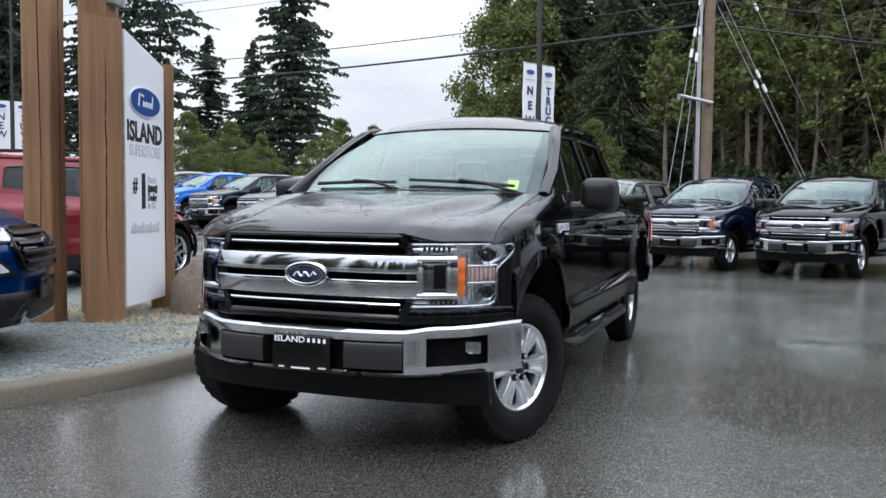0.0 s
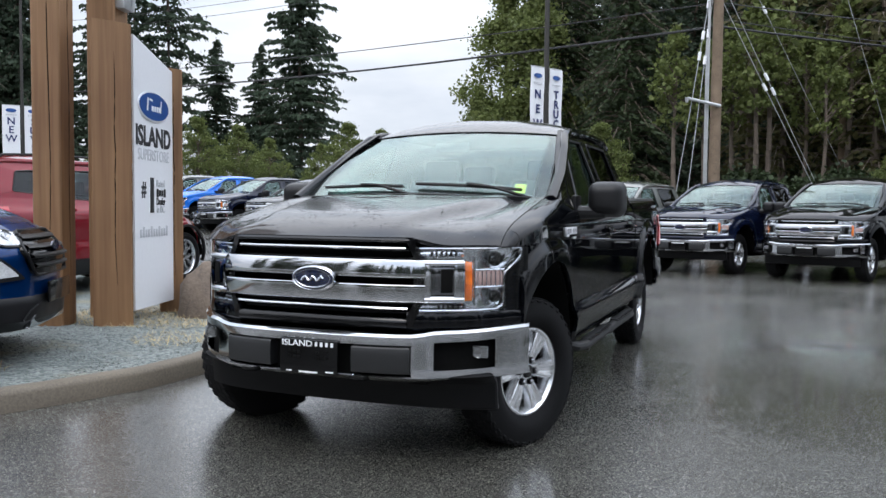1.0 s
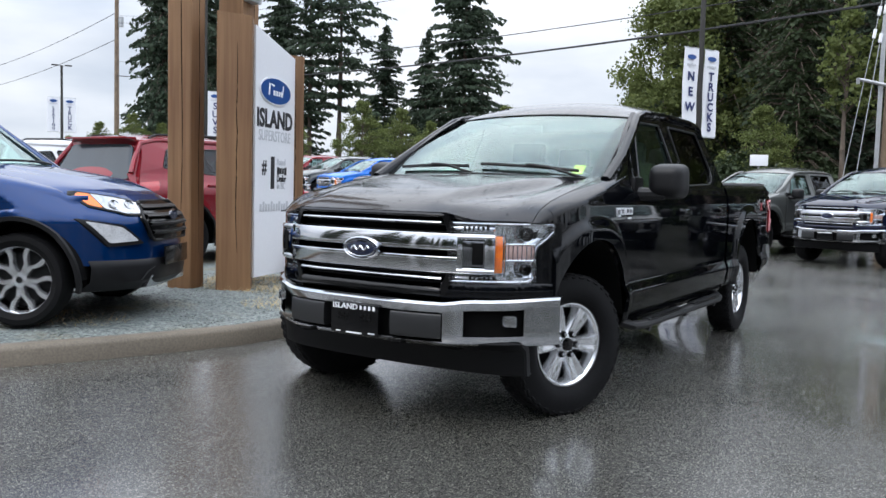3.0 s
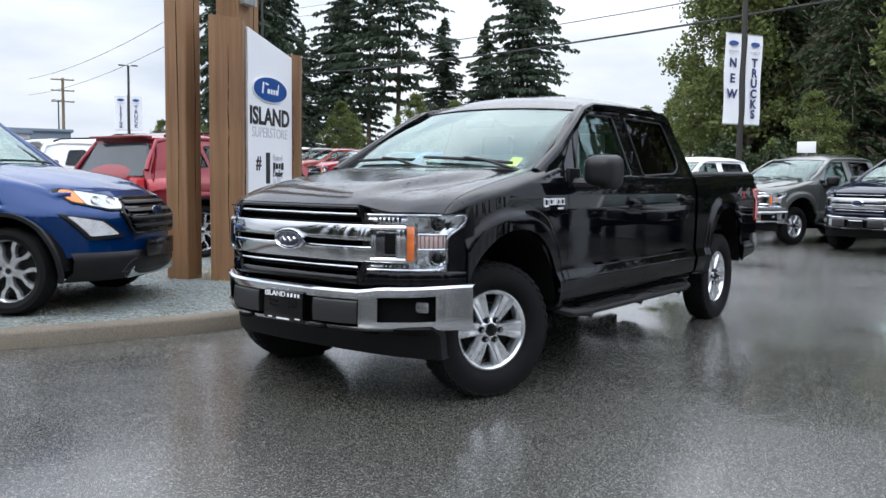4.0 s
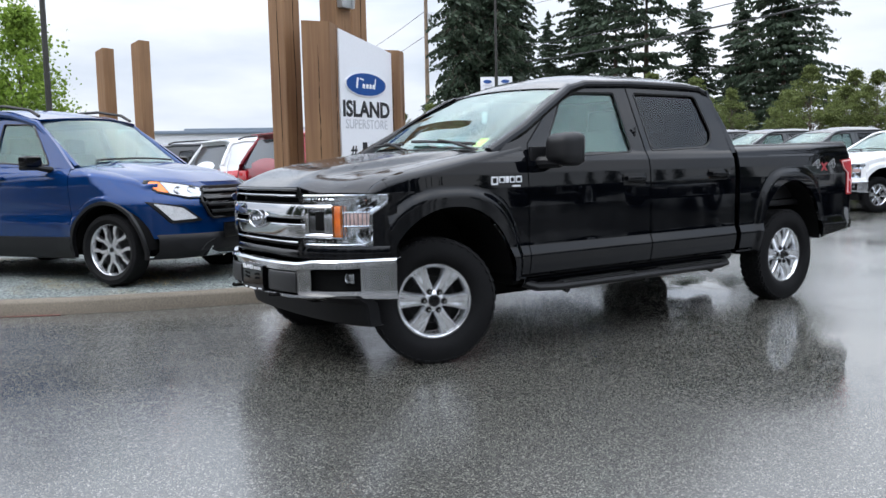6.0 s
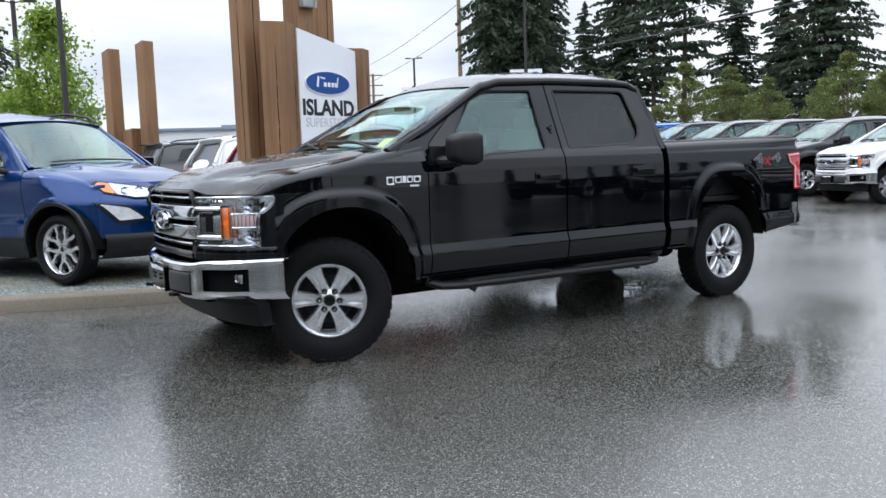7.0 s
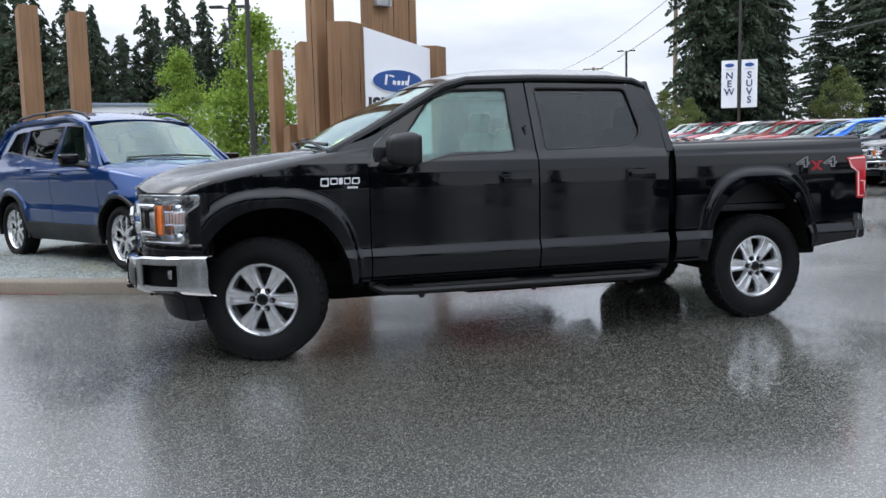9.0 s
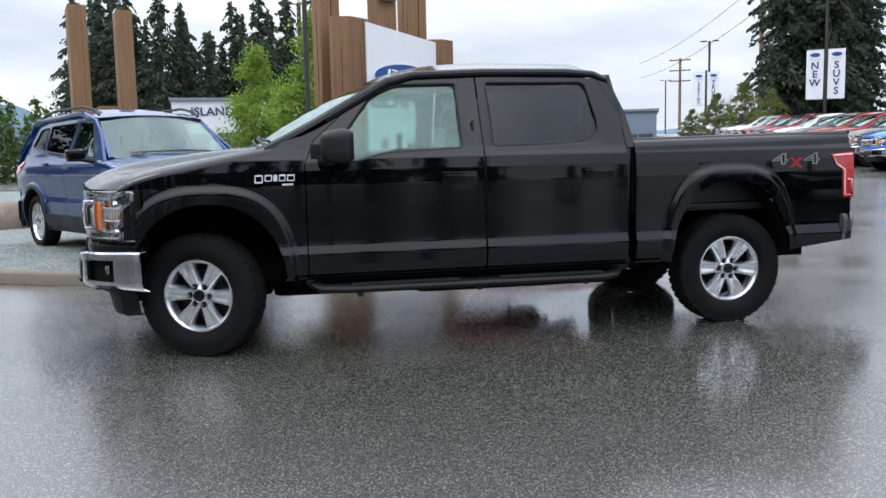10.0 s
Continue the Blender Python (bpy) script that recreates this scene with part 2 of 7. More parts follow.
def timber():
    """Stained sawn timber with grain along z and darker drying checks."""
    m = bpy.data.materials.new("stained_timber")
    m.use_nodes = True
    n, l = m.node_tree.nodes, m.node_tree.links
    b = n["Principled BSDF"]
    tc = n.new("ShaderNodeTexCoord")
    mp = n.new("ShaderNodeMapping")
    mp.inputs["Scale"].default_value = (16, 16, 0.5)
    l.new(tc.outputs["Object"], mp.inputs["Vector"])
    g = n.new("ShaderNodeTexNoise")
    g.inputs["Scale"].default_value, g.inputs["Detail"].default_value, g.inputs["Distortion"].default_value = 1.5, 6, 0.5
    l.new(mp.outputs["Vector"], g.inputs["Vector"])
    big = n.new("ShaderNodeTexNoise")
    big.inputs["Scale"].default_value, big.inputs["Detail"].default_value = 0.8, 3
    l.new(tc.outputs["Object"], big.inputs["Vector"])
    add = n.new("ShaderNodeMath")
    l.new(g.outputs["Fac"], add.inputs[0])
    l.new(big.outputs["Fac"], add.inputs[1])
    r = n.new("ShaderNodeValToRGB")
    r.color_ramp.elements[0].position, r.color_ramp.elements[0].color = 0.35, (0.145, 0.070, 0.030, 1)
    r.color_ramp.elements[1].position, r.color_ramp.elements[1].color = 0.68, (0.27, 0.150, 0.070, 1)
    half = n.new("ShaderNodeMath")
    half.operation = "MULTIPLY"
    half.inputs[1].default_value = 0.5
    l.new(add.outputs[0], half.inputs[0])
    l.new(half.outputs[0], r.inputs["Fac"])
    l.new(r.outputs["Color"], b.inputs["Base Color"])
    b.inputs["Roughness"].default_value = 0.62
    bp = n.new("ShaderNodeBump")
    bp.inputs["Strength"].default_value, bp.inputs["Distance"].default_value = 0.5, 0.01
    l.new(g.outputs["Fac"], bp.inputs["Height"])
    l.new(bp.outputs["Normal"], b.inputs["Normal"])
    return m


TIMBER = timber()


PUDDLES = [(1.05, 7.75, 0.75, 1.15, 0.26), (2.25, 5.75, 0.8, 1.4, 0.17), (3.4, 7.8, 0.7, 0.35, 0.15)]


def asphalt():
    """Rain-wet asphalt: pale stone chips in dark binder, with smoother standing water in the low spots."""
    m = bpy.data.materials.new("wet_asphalt")
    m.use_nodes = True
    n, l = m.node_tree.nodes, m.node_tree.links
    b = n["Principled BSDF"]
    tc = n.new("ShaderNodeTexCoord")
    chips = n.new("ShaderNodeTexVoronoi")
    chips.inputs["Scale"].default_value = 200
    l.new(tc.outputs["Object"], chips.inputs["Vector"])
    pick = n.new("ShaderNodeSeparateColor")
    l.new(chips.outputs["Color"], pick.inputs["Color"])
    cr = n.new("ShaderNodeValToRGB")
    cr.color_ramp.elements[0].position, cr.color_ramp.elements[0].color = 0.0, (0.024, 0.0236, 0.0204, 1)
    cr.color_ramp.elements[1].position, cr.color_ramp.elements[1].color = 0.84, (0.062, 0.0608, 0.0520, 1)
    e = cr.color_ramp.elements.new(0.97)
    e.color = (0.30, 0.294, 0.258, 1)
    l.new(pick.outputs["Red"], cr.inputs["Fac"])
    stain = n.new("ShaderNodeTexNoise")
    stain.inputs["Scale"].default_value, stain.inputs["Detail"].default_value = 0.35, 5
    l.new(tc.outputs["Object"], stain.inputs["Vector"])
    mul = n.new("ShaderNodeMix")
    mul.data_type, mul.blend_type = "RGBA", "MULTIPLY"
    mul.inputs["Factor"].default_value = 0.45
    l.new(cr.outputs["Color"], mul.inputs["A"])
    l.new(stain.outputs["Fac"], mul.inputs["B"])
    l.new(mul.outputs["Result"], b.inputs["Base Color"])
    wet = n.new("ShaderNodeTexNoise")
    wet.inputs["Scale"].default_value, wet.inputs["Detail"].default_value, wet.inputs["Roughness"].default_value = 0.42, 5, 0.6
    l.new(tc.outputs["Object"], wet.inputs["Vector"])
    wr = n.new("ShaderNodeMapRange")
    wr.inputs["From Min"].default_value, wr.inputs["From Max"].default_value = 0.46, 0.80
    wr.inputs["To Min"].default_value, wr.inputs["To Max"].default_value = 0.0, 1.0
    # standing water beside the rear wheel and in a low spot further along the row
    total = wet.outputs["Fac"]
    for px, py, sx, sy, gain in PUDDLES:
        spot = n.new("ShaderNodeMapping")
        spot.inputs["Location"].default_value = (-px / sx, -py / sy, 0)
        spot.inputs["Scale"].default_value = (1 / sx, 1 / sy, 0)
        l.new(tc.outputs["Object"], spot.inputs["Vector"])
        ln = n.new("ShaderNodeVectorMath")
        ln.operation = "LENGTH"
        l.new(spot.outputs["Vector"], ln.inputs[0])
        fall = n.new("ShaderNodeMapRange")
        fall.inputs["From Min"].default_value, fall.inputs["From Max"].default_value = 0.3, 1.3
        fall.inputs["To Min"].default_value, fall.inputs["To Max"].default_value = gain, 0.0
        l.new(ln.outputs["Value"], fall.inputs["Value"])
        plus = n.new("ShaderNodeMath")
        l.new(total, plus.inputs[0])
        l.new(fall.outputs["Result"], plus.inputs[1])
        total = plus.outputs[0]
    l.new(total, wr.inputs["Value"])
    rough = n.new("ShaderNodeMapRange")
    rough.inputs["To Min"].default_value, rough.inputs["To Max"].default_value = 0.25, 0.02
    l.new(wr.outputs["Result"], rough.inputs["Value"])
    b.inputs["Roughness"].default_value = 0.55
    b.inputs["Specular IOR Level"].default_value = 0.15
    b.inputs["Coat Weight"].default_value = 1.0
    b.inputs["Coat IOR"].default_value = 1.9
    l.new(rough.outputs["Result"], b.inputs["Coat Roughness"])
    fine = n.new("ShaderNodeTexNoise")
    fine.inputs["Scale"].default_value, fine.inputs["Detail"].default_value = 320, 2
    l.new(tc.outputs["Object"], fine.inputs["Vector"])
    strength = n.new("ShaderNodeMapRange")
    strength.inputs["From Max"].default_value = 0.5
    strength.inputs["To Min"].default_value, strength.inputs["To Max"].default_value = 0.06, 0.002
    l.new(wr.outputs["Result"], strength.inputs["Value"])
    bp = n.new("ShaderNodeBump")
    bp.inputs["Distance"].default_value = 0.004
    l.new(strength.outputs["Result"], bp.inputs["Strength"])
    l.new(fine.outputs["Fac"], bp.inputs["Height"])
    l.new(bp.outputs["Normal"], b.inputs["Coat Normal"])
    stones = n.new("ShaderNodeBump")
    stones.inputs["Strength"].default_value, stones.inputs["Distance"].default_value = 0.7, 0.004
    stones.invert = True
    l.new(chips.outputs["Distance"], stones.inputs["Height"])
    l.new(stones.outputs["Normal"], b.inputs["Normal"])
    return m


def gravel():
    m = bpy.data.materials.new("island_gravel")
    m.use_nodes = True
    n, l = m.node_tree.nodes, m.node_tree.links
    b = n["Principled BSDF"]
    tc = n.new("ShaderNodeTexCoord")
    v = n.new("ShaderNodeTexVoronoi")
    v.inputs["Scale"].default_value = 45
    l.new(tc.outputs["Object"], v.inputs["Vector"])
    sp = n.new("ShaderNodeSeparateColor")
    l.new(v.outputs["Color"], sp.inputs["Color"])
    cr = n.new("ShaderNodeValToRGB")
    cr.color_ramp.elements[0].color = (0.055, 0.070, 0.068, 1)
    cr.color_ramp.elements[1].color = (0.21, 0.235, 0.225, 1)
    l.new(sp.outputs["Red"], cr.inputs["Fac"])
    grass = n.new("ShaderNodeTexNoise")
    grass.inputs["Scale"].default_value, grass.inputs["Detail"].default_value = 1.4, 6
    l.new(tc.outputs["Object"], grass.inputs["Vector"])
    gr = n.new("ShaderNodeMapRange")
    gr.inputs["From Min"].default_value, gr.inputs["From Max"].default_value = 0.56, 0.70
    gr.inputs["To Max"].default_value = 0.55
    l.new(grass.outputs["Fac"], gr.inputs["Value"])
    mx = n.new("ShaderNodeMix")
    mx.data_type = "RGBA"
    mx.inputs["B"].default_value = (0.20, 0.17, 0.09, 1)
    l.new(gr.outputs["Result"], mx.inputs["Factor"])
    l.new(cr.outputs["Color"], mx.inputs["A"])
    l.new(mx.outputs["Result"], b.inputs["Base Color"])
    b.inputs["Roughness"].default_value = 0.7
    bp = n.new("ShaderNodeBump")
    bp.inputs["Strength"].default_value, bp.inputs["Distance"].default_value = 0.9, 0.012
    bp.invert = True
    l.new(v.outputs["Distance"], bp.inputs["Height"])
    l.new(bp.outputs["Normal"], b.inputs["Normal"])
    return m


M_ASPHALT = asphalt()
M_GRAVEL = gravel()
# ---- mesh helpers ----
def finish(bm, sharp=32):
    bmesh.ops.remove_doubles(bm, verts=bm.verts, dist=0.0002)
    bm.normal_update()
    for f in bm.faces:
        f.smooth = True
    for e in bm.edges:
        e.smooth = not (len(e.link_faces) == 2 and e.calc_face_angle(0) > radians(sharp))


def part(name, bm, mat, parent=None, label="", sharp=32, clean=True):
    """One mesh object from a bmesh, under a thing or a part."""
    if clean:
        finish(bm, sharp)
    me = bpy.data.meshes.new(name)
    bm.to_mesh(me)
    bm.free()
    me.materials.append(mat)
    ob = new(name, me)
    if parent is not None:
        ob.parent = parent
    if label:
        ob["label"] = label
    return ob


def thing(name, m, label, category, group="", kind=""):
    ob = new(name)
    ob.empty_display_size = 0.2
    ob.matrix_basis = m
    return tagged(ob, label, category, group, kind)


def flip(bm):
    """To the other side (y mirrored)."""
    for v in bm.verts:
        v.co.y = -v.co.y
    bmesh.ops.reverse_faces(bm, faces=bm.faces)
    return bm


def box(bm, c, s, bevel=0.0, m=None, seg=2):
    r = bmesh.ops.create_cube(bm, size=1.0)
    vs = r["verts"]
    for v in vs:
        v.co = Vector((v.co.x * s[0], v.co.y * s[1], v.co.z * s[2]))
    if bevel:
        es = list({e for v in vs for e in v.link_edges})
        g = bmesh.ops.bevel(bm, geom=es, offset=bevel, segments=seg, profile=0.6, affect="EDGES")
        vs = list({v for f in g["faces"] for v in f.verts} | {v for v in vs if v.is_valid})
    mat = Matrix.Translation(c) @ (m or Matrix())
    for v in vs:
        v.co = mat @ v.co
    return vs


def rod(bm, p0, p1, r0, r1=None, seg=12, caps=True):
    p0, p1 = Vector(p0), Vector(p1)
    d = p1 - p0
    q = d.to_track_quat("Z", "Y").to_matrix().to_4x4()
    r = bmesh.ops.create_cone(bm, cap_ends=caps, segments=seg, radius1=r0, radius2=r0 if r1 is None else r1, depth=d.length)
    m = Matrix.Translation((p0 + p1) / 2) @ q
    for v in r["verts"]:
        v.co = m @ v.co
    return r["verts"]


def tube(bm, path, r, seg=8):
    """A round tube along points; r a radius or one for each point."""
    pts = [Vector(p) for p in path]
    rings = []
    for i, p in enumerate(pts):
        d = (pts[min(i + 1, len(pts) - 1)] - pts[max(i - 1, 0)]).normalized()
        side = d.cross(Vector((0, 0, 1)))
        if side.length < 0.01:
            side = d.cross(Vector((1, 0, 0)))
        side.normalize()
        up = side.cross(d)
        rad = r[i] if isinstance(r, (list, tuple)) else r
        rings.append([bm.verts.new(p + rad * (math.cos(a) * side + math.sin(a) * up)) for a in [2 * math.pi * k / seg for k in range(seg)]])
    for a, b in zip(rings, rings[1:]):
        for k in range(seg):
            bm.faces.new((a[k], a[(k + 1) % seg], b[(k + 1) % seg], b[k]))
    bm.faces.new(rings[0][::-1])
    bm.faces.new(rings[-1])


def sheet(bm, rows, drop=None, close=False):
    """A grid of quads over rows of points; drop(i, j) leaves a cell out."""
    vs = [[bm.verts.new(p) for p in r] for r in rows]
    for i in range(len(vs) - 1):
        for j in range(len(vs[i]) - (0 if close else 1)):
            if drop and drop(i, j):
                continue
            k = (j + 1) % len(vs[i])
            try:
                bm.faces.new((vs[i][j], vs[i + 1][j], vs[i + 1][k], vs[i][k]))
            except ValueError:
                pass
    return vs


def thicken(bm, t):
    """Gives a sheet a thickness t against its normals."""
    bm.normal_update()
    bmesh.ops.solidify(bm, geom=list(bm.faces), thickness=t)
    bmesh.ops.recalc_face_normals(bm, faces=list(bm.faces))
    return bm


def lathe(bm, prof, seg=48, axis="y"):
    """Turns (radius, along) points about the axis."""
    rows = []
    for k in range(seg):
        a = 2 * math.pi * k / seg
        rows.append([(r * math.cos(a), h, r * math.sin(a)) if axis == "y" else (r * math.cos(a), r * math.sin(a), h) for r, h in prof])
    vs = [[bm.verts.new(p) for p in r] for r in rows]
    n = len(prof)
    for i in range(seg):
        a, b = vs[i], vs[(i + 1) % seg]
        for j in range(n - 1):
            bm.faces.new((a[j], a[j + 1], b[j + 1], b[j]))
    return vs


def plate(bm, outline, holes, f, thick, sub=0):
    """A flat-cut panel: 2D outline with holes, laid on f(u, v), thickened by the vector thick."""
    loops = []
    for loop in [outline, *holes]:
        vs = [bm.verts.new((u, v, 0)) for u, v in loop]
        loops.append([bm.edges.new((vs[i], vs[(i + 1) % len(vs)])) for i in range(len(vs))])
    res = bmesh.ops.triangle_fill(bm, use_beauty=True, use_dissolve=False, edges=[e for lp in loops for e in lp])
    faces = [g for g in res["geom"] if isinstance(g, bmesh.types.BMFace)]
    if sub:
        bmesh.ops.subdivide_edges(bm, edges=list({e for q in faces for e in q.edges}), cuts=sub, use_grid_fill=True)
        faces = list(bm.faces)
    allv = list(bm.verts) if sub else list({v for lp in loops for e in lp for v in e.verts})
    for v in allv:
        v.co = Vector(f(v.co.x, v.co.y))
    ext = bmesh.ops.extrude_face_region(bm, geom=faces)
    moved = [g for g in ext["geom"] if isinstance(g, bmesh.types.BMVert)]
    for v in moved:
        v.co += Vector(thick)
    bmesh.ops.recalc_face_normals(bm, faces=list(bm.faces))
    return bm


def rounded(pts, r, n=5):
    """A polygon with its corners rounded by r (one radius or one for each corner)."""
    out = []
    k = len(pts)
    for i in range(k):
        p, a, b = Vector(pts[i]), Vector(pts[i - 1]), Vector(pts[(i + 1) % k])
        rad = r[i] if isinstance(r, (list, tuple)) else r
        u, w = (a - p), (b - p)
        d = min(rad, u.length * 0.49, w.length * 0.49)
        s, e = p + u.normalized() * d, p + w.normalized() * d
        for j in range(n + 1):
            t = j / n
            q = s * (1 - t) ** 2 + p * 2 * t * (1 - t) + e * t * t
            out.append((q.x, q.y))
    return out


def lerp_table(x, table):
    if x <= table[0][0]:
        return table[0][1]
    for (a, u), (b, w) in zip(table, table[1:]):
        if x <= b:
            return u + (w - u) * (x - a) / (b - a)
    return table[-1][1]


def smooth(t):
    t = max(0.0, min(1.0, t))
    return t * t * (3 - 2 * t)


def words(text, size, depth=0.002, align="CENTER", bold=0.0):
    """Lettering as a mesh, in the xy plane."""
    cu = bpy.data.curves.new("words", "FONT")
    cu.body, cu.size, cu.extrude, cu.align_x, cu.align_y, cu.offset = text, size, depth, align, "CENTER", bold
    cu.resolution_u = 3
    ob = bpy.data.objects.new("words", cu)
    me = bpy.data.meshes.new_from_object(ob)
    bpy.data.objects.remove(ob)
    return me


def lettering(name, text, size, mat, parent, m, depth=0.002, squeeze=1.0, bold=0.0, align="CENTER"):
    me = words(text, size, depth, align, bold)
    me.transform(Matrix.Diagonal((squeeze, 1, 1, 1)))
    me.materials.append(mat)
    if len(text) == 1:
        ob = new(name, me)
        ob.parent = parent
        ob.matrix_basis = m
        return ob
    # each letter its own piece
    bm = bmesh.new()
    bm.from_mesh(me)
    bmesh.ops.remove_doubles(bm, verts=bm.verts, dist=0.00001)
    bm.verts.index_update()
    left, spans = set(bm.verts), []
    while left:
        todo, seen = [left.pop()], set()
        while todo:
            v = todo.pop()
            seen.add(v)
            for e in v.link_edges:
                w = e.other_vert(v)
                if w in left:
                    left.discard(w)
                    todo.append(w)
        a, b = min(v.co.x for v in seen), max(v.co.x for v in seen)
        for sp in spans:
            if a < sp[1] - 0.3 * (b - a) and b > sp[0] + 0.3 * (b - a):
                sp[0], sp[1] = min(sp[0], a), max(sp[1], b)
                sp[2] |= seen
                break
        else:
            spans.append([a, b, set(seen)])
    for sp in spans:
        one = bm.copy()
        one.verts.ensure_lookup_table()
        keep = {v.index for v in sp[2]}
        bmesh.ops.delete(one, geom=[v for v in one.verts if v.index not in keep], context="VERTS")
        ob = part("letter", one, mat, parent, clean=False)
        ob.matrix_basis = m
    bm.free()
# ---- the lot: ground, kerbed island, sign ----
def ground_z(x, y):
    """The drive falls gently away from the kerb."""
    n = (x + 2.22) * 0.745 - (y - 4.9) * 0.667
    near = 0.088 * smooth((1.2 - n) / 1.25) * smooth((10.5 - y) / 3.5) * smooth((n + 9) / 4)
    # the lot climbs towards its far end
    along = (x - 6.85) * -0.742 + (y - 15.35) * 0.67
    across = x * 0.67 + y * 0.742
    return near + 0.034 * min(100.0, max(0.0, along - 9)) * smooth((across - 8.5) / 5)


def ground_sheet():
    bm = bmesh.new()
    fine = [-9 + 0.5 * k for k in range(41)]
    wide = [-150, *range(-120, -9, 4)]
    xs = [-900, -300, *wide, *fine, 15, *range(20, 121, 4), 300, 900]
    sheet(bm, [[(x, y, ground_z(x, y)) for y in xs] for x in xs])
    bmesh.ops.recalc_face_normals(bm, faces=bm.faces)
    ob = part("ground", bm, M_ASPHALT)
    if ob.data.polygons[0].normal.z < 0:
        ob.data.flip_normals()
    return tagged(ob, "wet dark grey asphalt lot with shallow puddles", "ground", kind="structure")


ground_sheet()
# edge of the island along the drive, then round its end and back
KERB = [(-30.0, -14.5), (-16.0, -5.2), (-9.0, -0.3), (-6.0, 1.80), (-4.3, 3.02), (-3.5, 3.64), (-3.0, 4.06), (-2.60, 4.46), (-2.22, 4.90), (-1.90, 5.30), (-1.70, 5.78), (-1.60, 6.4), (-1.60, 7.4), (-1.75, 8.7), (-2.2, 10.4), (-2.9, 12.2), (-3.7, 13.6), (-5.2, 15.2), (-8.5, 16.6), (-20.0, 17.0), (-32.0, 17.0)]


def dense(pts, step=0.35):
    out = []
    n = len(pts)
    for i in range(n - 1):
        p0, p1, p2, p3 = (Vector(pts[max(i - 1, 0)]), Vector(pts[i]), Vector(pts[i + 1]), Vector(pts[min(i + 2, n - 1)]))
        k = max(1, int((p2 - p1).length / step))
        k = min(k, 14)
        for j in range(k):
            t = j / k
            m1, m2 = (p2 - p0) / 2, (p3 - p1) / 2
            if (p2 - p1).length > 5 or (p1 - p0).length > 5 or (p3 - p2).length > 5:
                q = p1 + (p2 - p1) * t
            else:
                q = p1 * (2 * t ** 3 - 3 * t ** 2 + 1) + m1 * (t ** 3 - 2 * t ** 2 + t) + p2 * (3 * t ** 2 - 2 * t ** 3) + m2 * (t ** 3 - t ** 2)
            out.append(q)
    out.append(Vector(pts[-1]))
    return out


EDGE = dense(KERB)


def island_z(x, y):
    """The gravel rises slightly from the kerb to the sign."""
    d = min((Vector((x, y)) - p).length for p in EDGE[::2])
    return 0.105 + 0.7 * ground_z(x, y) + 0.055 * smooth(d / 1.5) + 0.012 * noise.noise((x * 1.3, y * 1.3, 0))


def kerb():
    """Cast kerb in lengths with open joints."""
    root = thing("kerb", Matrix(), "pale brown concrete kerb round the gravel island", "kerb", kind="structure")
    prof = [(0.0, -0.05), (0.012, 0.105), (0.035, 0.132), (0.065, 0.138), (0.135, 0.138), (0.15, 0.125), (0.152, -0.05)]
    joints = [0, 22, 44, 52, 60, 69, 78, 90, 102, 114, 130, len(EDGE) - 1]
    joints = sorted({min(j, len(EDGE) - 1) for j in joints})
    for a, b in zip(joints, joints[1:]):
        bm = bmesh.new()
        rows = []
        for i in range(a, b + 1):
            d = (EDGE[min(i + 1, len(EDGE) - 1)] - EDGE[max(i - 1, 0)]).normalized()
            nrm = Vector((-d.y, d.x))
            p = EDGE[i] + d * (0.006 if i == a else -0.006 if i == b else 0)
            rows.append([(p.x + nrm.x * o, p.y + nrm.y * o, z + ground_z(p.x, p.y) - 0.012 + 0.003 * noise.noise((p.x * 3, p.y * 3, o * 9))) for o, z in prof])
        sheet(bm, rows)
        for r in (rows[0], rows[-1]):
            bm.faces.new([bm.verts.new(q) for q in r])
        bmesh.ops.recalc_face_normals(bm, faces=bm.faces)
        part("kerb_stone", bm, CONCRETE, root, sharp=50)


def island():
    bm = bmesh.new()
    vs = []
    for p, q in zip(EDGE, EDGE[1:] + [EDGE[-1]]):
        d = (q - p)
        if d.length < 1e-5:
            d = EDGE[-1] - EDGE[-2]
        d.normalize()
        vs.append(bm.verts.new((p.x - d.y * 0.14, p.y + d.x * 0.14, 0)))
    f = bm.faces.new(vs)
    bmesh.ops.triangulate(bm, faces=[f])
    for _ in range(4):
        long = [e for e in bm.edges if e.calc_length() > 0.8]
        if len(bm.faces) > 20000:
            break
        bmesh.ops.subdivide_edges(bm, edges=long, cuts=1)
        bmesh.ops.triangulate(bm, faces=[f for f in bm.faces if len(f.verts) > 3])
    for v in bm.verts:
        v.co.z = island_z(v.co.x, v.co.y)
    bmesh.ops.recalc_face_normals(bm, faces=bm.faces)
    ob = part("gravel_island", bm, M_GRAVEL)
    if ob.data.polygons[0].normal.z < 0:
        ob.data.flip_normals()
    tagged(ob, "grey-green gravel bed with dry grass patches", "gravel", kind="structure")


kerb()
island()


